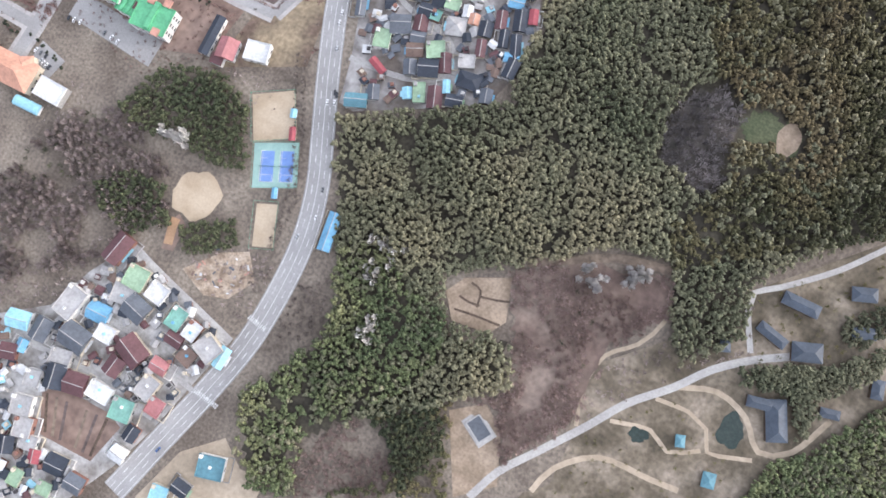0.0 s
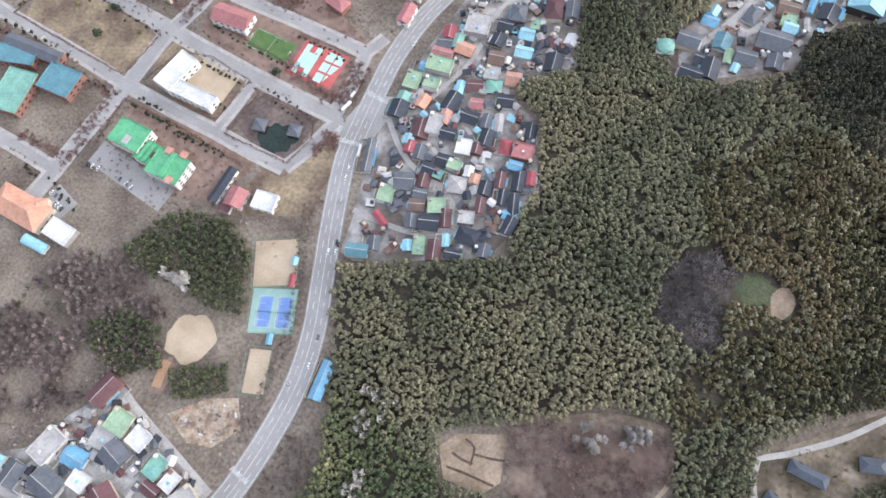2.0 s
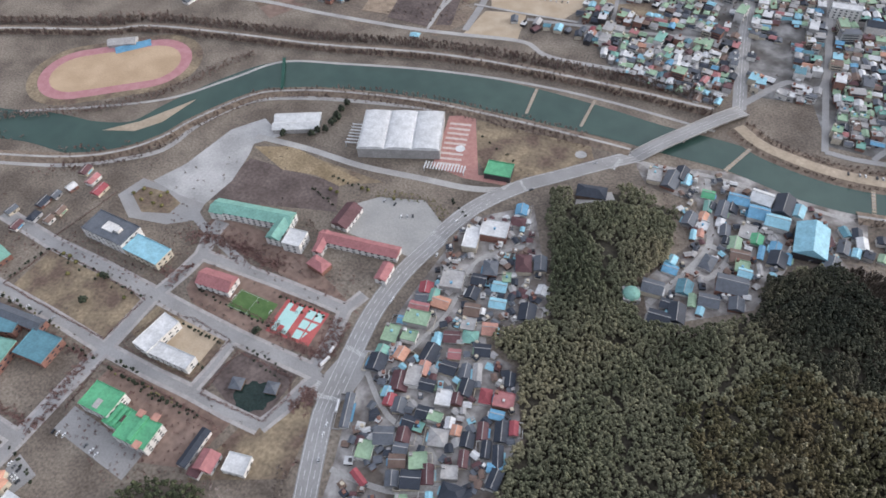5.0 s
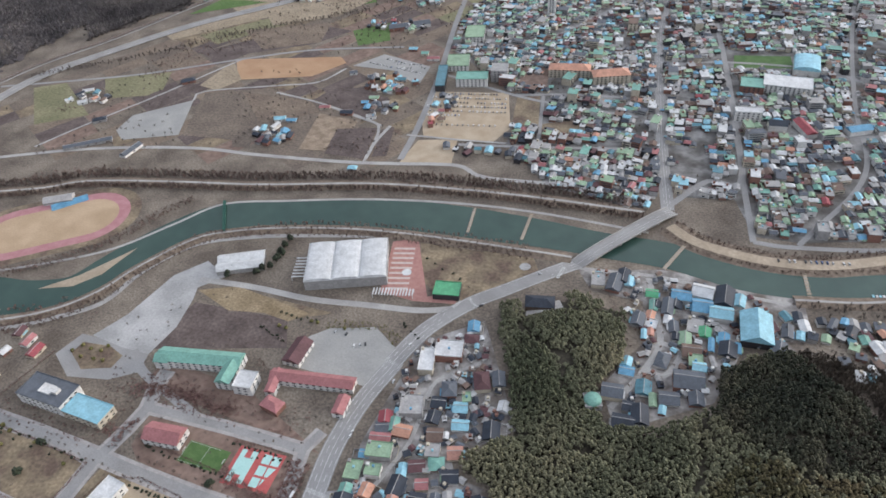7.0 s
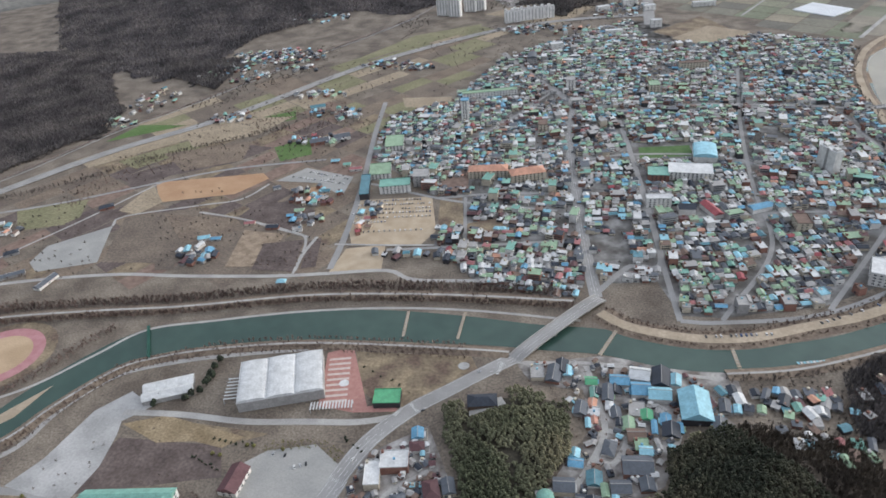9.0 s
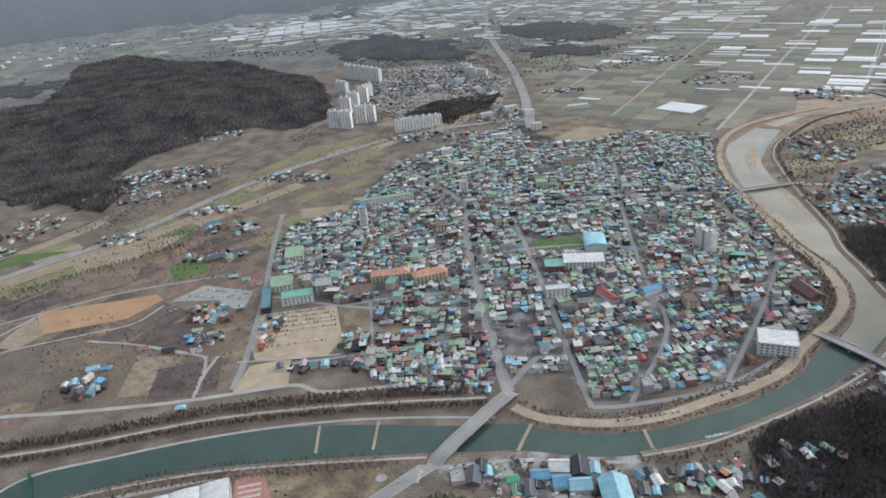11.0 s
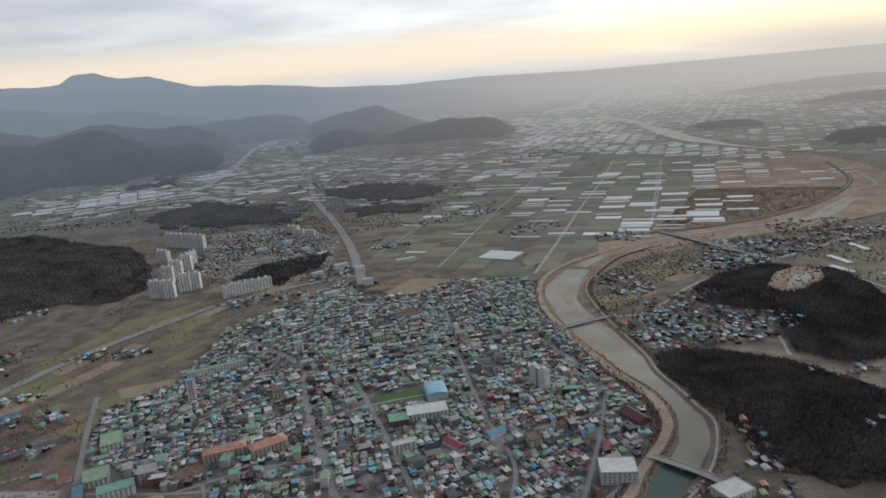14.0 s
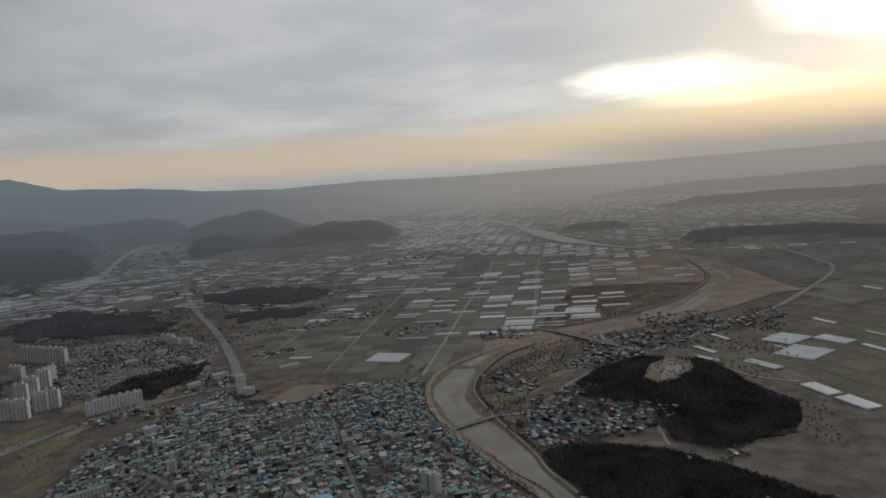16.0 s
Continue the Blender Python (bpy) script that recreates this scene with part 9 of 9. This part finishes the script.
dotted([(-264, 540), (-97, 541), (-180, 463), (-226, 468)], 8, 0.3, 6, 1.6, 3)

patch("junction", [(-233, 178), (-234, 199), (-231, 219), (-224, 232), (-206, 238), (-202, 217), (-203, 193), (-211, 180)], 0.27, ASPHALT, "wide asphalt road junction", "road")
bars = tagged(new("crossing_marking"), "white stop lines and crossings painted on the road", "road marking", kind="structure")
for (x0, y0), (x1, y1) in (((-231, 183), (-210, 186)), ((-231, 232), (-210, 230)), ((-233, 195), (-233, 186)), ((-184, 457), (-179, 469)), ((-162, 465), (-172, 474)), ((-162, -70), (-146, -73)), ((-172, -135), (-151, -138)), ((-92, 523), (-89, 544))):
    n = max(2, int(math.hypot(x1 - x0, y1 - y0) / 1.6))
    a = math.degrees(math.atan2(y1 - y0, x1 - x0))
    for i in range(n):
        f = (i + 0.5) / n
        x, y = x0 + (x1 - x0) * f, y0 + (y1 - y0) * f
        part("crossing_bar", box_data(-0.4, 0.4, -1.8, 1.8, 0, 0.03), MARKING, bars, at=pose(x, y, relief(x, y) + 0.33, 0, 0, a))

# road lines
def lines(pts, offs, parent_name, dash=0, up=0.3, width=0.22):
    e = tagged(new(parent_name), "white painted lane lines on the asphalt", "road marking", kind="structure")
    line = smooth_line(pts, 6.0)
    for o, dashed in offs:
        v, f = [], []
        for i, (a, b) in enumerate(zip(line, line[1:])):
            if dashed and i % 2:
                continue
            w = (b - a).normalized()
            s = Vector((w.y, -w.x, 0))
            n = len(v)
            for p in (a, b):
                for k in (-width, width):
                    q = p + s * (o + k)
                    v.append((q.x, q.y, relief(q.x, q.y) + up))
            f.append((n, n + 1, n + 3, n + 2))
        part("lane_line", (v, f), MARKING, e)


lines(MAIN, ((0.0, 0), (-7.9, 0), (7.9, 0), (-3.9, 1), (3.9, 1)), "road_marking", up=0.29)
lines(STREET, ((0.0, 0), (-3.2, 1), (3.2, 1)), "road_marking", up=0.29)

# cars on the road and in the lots
for x, y, a, k in ((-184, 97, 112, 0), (-179, 99, 112, 0), (-182, 106, 112, 2), (-151, 16, 108, 0), (-156, 37, 111, 3), (-157, -2, 91, 1), (-175, -184, 70, 4),
                   (-207, 181, 108, "bus"), (-240, 224, 89, "truck"), (-239, 212, 74, "bus"), (-207, 164, 106, 0), (-205, 156, 105, 0), (-197, 137, 115, 1), (-219, 288, 89, 0), (-219, 292, 89, 0), (-206, 353, 97, 0), (-184, 353, 83, "truck"), (-180, 105, 113, 2),
                   (-157, 466, 42, 2), (-111, 526, 34, 1), (-45, 596, 52, 2), (-208, 399, 71, 0), (-33, 953, 95, 0), (-19, 799, 95, 1), (-27, 851, 95, 0)):
    car(x, y, a, k, 0.28)
for (x0, y0), (x1, y1), n in (((-404, 69), (-394, 70), 3), ((-371, 71), (-358, 69), 3), ((-415, 35), (-405, 34), 3), ((-406, 29), (-398, 27), 4), ((-260, 383), (-250, 388), 3), ((-286, 395), (-274, 395), 2), ((-552, 148), (-488, 149), 5), ((-506, 142), (-489, 140), 4)):
    a = math.degrees(math.atan2(y1 - y0, x1 - x0)) + 90
    for i in range(n):
        car(x0 + (x1 - x0) * i / (n - 1) + car_rng.uniform(-0.5, 0.5), y0 + (y1 - y0) * i / (n - 1), a, None, 0.15)
LOTS = ((-336, 790), (-340, 880), (-500, 955), (-470, 972), (-343, 816), (-352, 840), (-343, 828), (-352, 866), (-347, 853), (-447, 958), (-442, 945))
for (x0, y0), (x1, y1), n in (((-343, 816), (-298, 823), 10), ((-352, 840), (-239, 858), 24), ((-343, 828), (-236, 845), 20), ((-352, 866), (-245, 882), 26), ((-347, 853), (-242, 869), 22), ((-447, 958), (-409, 963), 8), ((-442, 945), (-404, 950), 8), ((-336, 790), (-240, 806), 14), ((-340, 880), (-262, 893), 20), ((-500, 955), (-400, 935), 16), ((-470, 972), (-398, 952), 14), ((120, 610), (187, 622), 14), ((241, 647), (313, 688), 12), ((379, 664), (424, 685), 12), ((383, 652), (424, 672), 10)):
    a = math.degrees(math.atan2(y1 - y0, x1 - x0)) + 90
    for i in range(n):
        if car_rng.random() < 0.82:
            car(x0 + (x1 - x0) * i / (n - 1), y0 + (y1 - y0) * i / (n - 1), a, None, 0.2 if (x0, y0) in LOTS else 2.35)

# dug trenches, plot rows, a walled pool, a clay strip
TRENCH = mat("dug_soil", (0.07, 0.05, 0.038), (0.11, 0.08, 0.06), scale=0.3)
for pts in ([(-31, 13), (-23, 12), (-15, 13)], [(-17, 19), (-5, 22), (3, 25)], [(-30, 3), (-17, 5), (4, 7)], [(-27, 25), (-19, 23), (-16, 11)]):
    tagged(ribbon("trench", pts, 1.6, 0.55, TRENCH, step=3), "dark dug trench across the graded terrace", "trench", kind="structure")
for i in range(7):
    f = i / 6
    (ax, ay), (bx, by), (cx, cy), (dx, dy) = (-270, -188), (-220, -183), (-257, -213), (-218, -212)
    if i != 3:
        tagged(ribbon("plot_row", [(ax + (bx - ax) * f, ay + (by - ay) * f), (cx + (dx - cx) * f, cy + (dy - cy) * f)], 2.2, 0.34, (TRENCH, BANK, SCRUB)[i % 3], smooth=False), "dug row of the vegetable plot", "field", kind="structure")
tagged(ribbon("clay_strip", [(-247, -31), (-246, -39), (-243, -51)], 7, 0.3, CLAY), "orange clay strip beside the clearing", "ground", kind="structure")
tagged(ribbon("earth_track", [(2, 55), (28, 70), (55, 85), (78, 91), (93, 94)], 6, 0.7, BANK), "bare earth track along the wood", "track", kind="structure")
patch("pool_yard", [(-1, -62), (20, -46), (37, -57), (52, -93), (28, -114)], 0.16, GRADED, "bare tan yard round the walled pool", "ground")
# clipped hedges and shrubs of the public grounds
HEDGE = mat("bare_red_hedge", (0.125, 0.07, 0.062), (0.18, 0.115, 0.10), scale=0.05, fine=0.6, spread=0.35)
for k, (pts, gap, rad, tall) in enumerate((
        ([(-562, 159), (-552, 209), (-489, 206), (-426, 200), (-430, 152), (-495, 155), (-562, 159)], 1.7, 1.6, 1.3),
        ([(-394, 233), (-356, 230), (-308, 226)], 2.0, 1.4, 1.2), ([(-308, 226), (-266, 214), (-248, 217), (-253, 253)], 2.0, 2.6, 1.8), ([(-313, 255), (-281, 258), (-255, 256)], 2.4, 1.5, 1.6),
        ([(-317, 145), (-313, 191), (-257, 188), (-249, 173), (-256, 146), (-317, 145)], 2.0, 1.6, 1.3), ([(-411, 157), (-399, 194), (-370, 202), (-327, 197), (-332, 152), (-407, 153)], 2.2, 1.4, 1.2),
        ([(-411, 90), (-415, 133), (-354, 133), (-288, 127)], 2.2, 1.8, 1.4), ([(-577, 140), (-503, 134), (-428, 132), (-428, 87)], 2.0, 2.2, 1.6), ([(-420, 85), (-421, 66), (-479, 64)], 2.2, 2.2, 1.6),
        ([(-432, 279), (-404, 285), (-378, 286), (-335, 281)], 2.4, 3.2, 2.2), ([(-241, 165), (-236, 183), (-212, 157), (-204, 128)], 2.6, 3.4, 2.5), ([(-562, 222), (-555, 255), (-548, 294)], 2.6, 1.8, 1.6), ([(-240, 251), (-239, 222), (-241, 211)], 2.4, 2.2, 2.0), ([(-443, 238), (-415, 230), (-413, 252)], 2.6, 2.4, 1.6))):
    line = [(p.x, p.y) for a, b in zip(pts, pts[1:]) for p in [Vector((*a, 0)).lerp(Vector((*b, 0)), t) for t in np.arange(0, 1, gap / max(gap, math.hypot(b[0] - a[0], b[1] - a[1])))]]
    rr = np.random.default_rng(300 + k)
    q = np.repeat(np.array(line), 3 if rad > 2 else 1, axis=0)
    q = q + rr.normal(0, 3.0 if rad > 2 else 0.3, q.shape)
    brush("hedge", q[:, 0], q[:, 1], rad, tall, HEDGE, rr, "bare reddish-brown hedge along the grounds", "hedge", 16)
rr = np.random.default_rng(77)
spots = []
for a, b, n in (((-564, 168), (-555, 207), 9), ((-547, 208), (-432, 201), 12), ((-577, 140), (-513, 136), 9), ((-496, 134), (-425, 133), 11), ((-403, 139), (-378, 138), 7), ((-370, 130), (-307, 129), 12), ((-364, 127), (-308, 126), 9), ((-375, 193), (-332, 191), 11), ((-387, 228), (-345, 225), 8), ((-338, 224), (-306, 223), 7), ((-312, 253), (-267, 254), 10), ((-308, 197), (-266, 192), 8), ((-293, 188), (-265, 183), 6), ((-286, 248), (-252, 251), 6), ((-452, 43), (-437, 40), 6), ((-423, 44), (-388, 32), 7), ((-410, -9), (-389, -4), 5), ((-464, 197), (-525, 201), 4), ((-350, 166), (-331, 166), 4), ((-350, 402), (-310, 404), 8), ((-364, 381), (-330, 371), 8), ((-224, 424), (-203, 409), 5), ((-236, 520), (-190, 499), 5)):
    for t in np.linspace(0, 1, n):
        spots.append((a[0] + (b[0] - a[0]) * t + rr.normal(0, 0.8), a[1] + (b[1] - a[1]) * t + rr.normal(0, 0.8)))
spots = np.repeat(np.array(spots), 3, axis=0)
spots = spots + rr.normal(0, 0.55, spots.shape)
clumps("garden_shrubs", np.column_stack([spots, rr.uniform(0.8, 1.7, len(spots))]), rr.uniform(0.7, 1.25, len(spots)), DARKLEAF, rr, 0.35, "clipped dark evergreen shrubs in rows on the grounds", "shrubs")

dotted([(83, -85), (88, -34), (131, 18), (170, 43), (199, 7), (194, -34), (86, -92)], 6, 0.28, 31, 1.6, 2.2, OLIVE)
dotted([(83, -24), (83, 20), (117, 55), (151, 98), (168, 63), (129, 30)], 5, 0.6, 32, 2.4, 3.5, PURPLETWIG)
dotted([(148, 105), (194, 141), (217, 170), (258, 204), (292, 127), (212, 86), (168, 63)], 6, 0.5, 33, 2.2, 4, OLIVE)
dotted([(14, 2), (1, 53), (93, 94), (105, 53), (73, 23), (80, -26), (28, -44)], 9, 0.35, 34, 2.4, 3, MIXED)
stand([(160, 55), (200, 75), (215, 62), (218, 20), (200, 54), (168, 46)], 4.0, PINE, 27, "pine grove round the park hall", 7)
stand([(207, 113), (232, 139), (273, 169), (286, 141), (240, 122), (224, 96)], 4.0, PINE, 28, "pine grove among the park houses", 7)
dotted([(-387, -68), (-366, 2), (-292, 38), (-245, -46), (-293, -94), (-341, -142)], 9, 0.5, 35, 3.0, 5, MIXED)
dotted([(-346, -135), (-323, -95), (-284, -65), (-301, -131), (-332, -157)], 5, 0.6, 36, 2.6, 4, PURPLETWIG)
dotted([(-227, -51), (-182, -24), (-150, -13), (-158, -86)], 5, 0.5, 37, 2.2, 3, PURPLETWIG)
dotted([(-815, 545), (-615, 642), (-375, 671), (-16, 681), (-15, 665), (-362, 641), (-583, 594), (-804, 534)], 6, 0.6, 38, 2.4, 6, WARMTWIG)
dotted([(113, 535), (236, 547), (294, 504), (243, 439), (173, 428), (146, 476)], 7, 0.6, 39, 2.4, 4.5, TWIGS)
dotted([(-471, 328), (-438, 363), (-374, 395), (-330, 371), (-439, 326)], 6, 0.55, 40, 2.4, 3, PURPLETWIG)
dotted([(-803, 310), (-562, 341), (-517, 383), (-535, 339), (-773, 285)], 6, 0.5, 41, 2.2, 3, WARMTWIG)

# reddish bands of bare trees along the river, dark brush between town and hills
BANKTWIG = mat("bank_twigs", (0.115, 0.078, 0.068), (0.18, 0.128, 0.108), scale=0.02, fine=0.4, spread=0.4)
row("dyke_trees", NORTH, 3.2, (-24, -18, -13, 8, 12), 2.4, 6.5, BANKTWIG, 11, "reddish band of leafless trees along the dyke", 1.6, 16)
row("dyke_trees", [(-632, 300), (-582, 331), (-553, 370), (-540, 412), (-506, 474), (-469, 501), (-412, 521), (-320, 541), (-220, 549), (-124, 552)], 3.2, (-3, -8, 4), 2.0, 4.5, BANKTWIG, 12, "reddish band of leafless trees on the southern bank", 1.4, 14)
row("dyke_trees", [(-794, 322), (-729, 362), (-673, 394), (-615, 454), (-590, 510), (-564, 556)], 3.4, (0, 5, 10), 2.2, 4.5, BANKTWIG, 13, "reddish brush round the sports ground", 1.6, 14)
row("dyke_trees", EAST[:14], 4.0, (-11, -15, 11), 2.2, 4, BANKTWIG, 14, "reddish brush along the sandy dyke", 1.4, 14)
row("dyke_trees", WEST_BANK, 4.5, (6, 11), 2.4, 5, TWIGS, 15, "leafless brush on the far bank", 1.6, 14)
for k, (poly, gap, keep, rad, tall, m) in enumerate((
        ([(-501, 2168), (-578, 3085), (-25, 3390), (130, 2477), (63, 1992), (-129, 1765), (-278, 1766)], 13, 0.4, 4, 6, TWIGS),
        ([(-1589, 3295), (-1886, 3404), (-1998, 3671), (-780, 3898), (-43, 3893), (17, 2901), (-717, 3307)], 17, 0.4, 6, 7, DARKWOOD),
        ([(-25, 3390), (286, 3750), (814, 3415), (782, 2802), (383, 2509), (154, 2270)], 14, 0.4, 5, 6, DARKWOOD),
        ([(-896, 1246), (-806, 1512), (-637, 1790), (-470, 2005), (-441, 1851), (-624, 1530), (-791, 1244)], 9, 0.5, 3, 5, TWIGS),
        ([(554, 1315), (657, 1548), (921, 1786), (1354, 1839), (1790, 1709), (1392, 1324), (1111, 1509), (748, 1303)], 10, 0.5, 3.5, 5, DARKWOOD),
        ([(567, 1094), (770, 1341), (780, 984), (788, 808), (650, 885)], 10, 0.4, 3.0, 5, TWIGS),
        ([(-923, 656), (-916, 743), (-871, 1019), (-801, 1150), (-517, 1298), (-477, 1183), (-737, 999), (-815, 855)], 7, 0.45, 2.2, 4, BANKTWIG),
        ([(-553, 718), (-552, 800), (-397, 808), (-355, 701), (-526, 686)], 7, 0.4, 2.0, 3, BANKTWIG))):
    dotted(poly, gap, keep, 60 + k, rad, tall, m)

# reddish ground cover and low brush over the public grounds
for k, (poly, gap, keep, m) in enumerate((
        ([(-424, 83), (-417, 131), (-254, 136), (-256, 86), (-299, 69), (-331, 52)], 4.5, 0.5, HEDGE),
        ([(-441, 283), (-420, 306), (-312, 304), (-260, 300), (-258, 269), (-413, 269)], 4.5, 0.5, HEDGE),
        ([(-495, 52), (-432, 52), (-433, 9), (-491, 12)], 4.5, 0.5, HEDGE),
        ([(-656, 197), (-629, 218), (-562, 214), (-572, 157), (-647, 159)], 5, 0.4, HEDGE),
        ([(-401, 15), (-348, 37), (-263, 88), (-225, 97), (-217, 71), (-332, -10), (-380, -16)], 5, 0.5, PURPLETWIG),
        ([(-554, 230), (-545, 295), (-497, 301), (-436, 289), (-423, 256), (-439, 233)], 5, 0.35, HEDGE))):
    dotted(poly, gap, keep, 80 + k, 1.7, 1.6, m)

for k, (poly, gap, keep, m, rad, tall) in enumerate((
        ([(-462, 345), (-440, 385), (-400, 398), (-332, 394), (-312, 352), (-420, 330)], 4.0, 0.8, HEDGE, 2.2, 2.6),
        ([(-660, 240), (-650, 330), (-560, 380), (-545, 325), (-560, 240)], 6.0, 0.55, HEDGE, 2.4, 3.5),
        ([(-455, 270), (-440, 300), (-345, 300), (-250, 290), (-250, 272), (-400, 268)], 4.0, 0.7, HEDGE, 2.0, 2.4),
        ([(-345, 345), (-330, 340), (-300, 300), (-320, 298)], 3.6, 0.8, BANKTWIG, 2.2, 3.5),
        ([(-560, 215), (-552, 240), (-430, 232), (-428, 210)], 5.0, 0.5, HEDGE, 1.8, 2.2),
        ([(-250, 120), (-232, 190), (-212, 160), (-196, 100), (-230, 90)], 3.6, 0.75, BANKTWIG, 2.2, 3.0),
        ([(-300, 410), (-240, 418), (-205, 398), (-208, 385), (-245, 406), (-300, 396)], 3.4, 0.8, OLIVE, 1.6, 2.4))):
    dotted(poly, gap, keep, 180 + k, rad, tall, m)

dotted([(-2520, 2740), (-2230, 2876), (-1854, 3315), (-1928, 3520), (-2242, 3363), (-2704, 3002)], 22, 0.45, 91, 7, 7, DARKWOOD)
dotted([(-377, 4099), (-317, 4262), (-138, 4334), (9, 4308), (25, 4069)], 24, 0.4, 92, 7, 7, DARKWOOD)

dotted([(109, 541), (195, 559), (246, 553), (355, 605), (401, 556), (307, 456), (98, 466)], 6, 0.5, 93, 2.4, 5, DARKWOOD)
dotted([(-63, 525), (8, 548), (97, 543), (131, 489), (81, 457), (59, 404), (29, 378), (-5, 355)], 7, 0.4, 94, 1.8, 3, BANKTWIG)
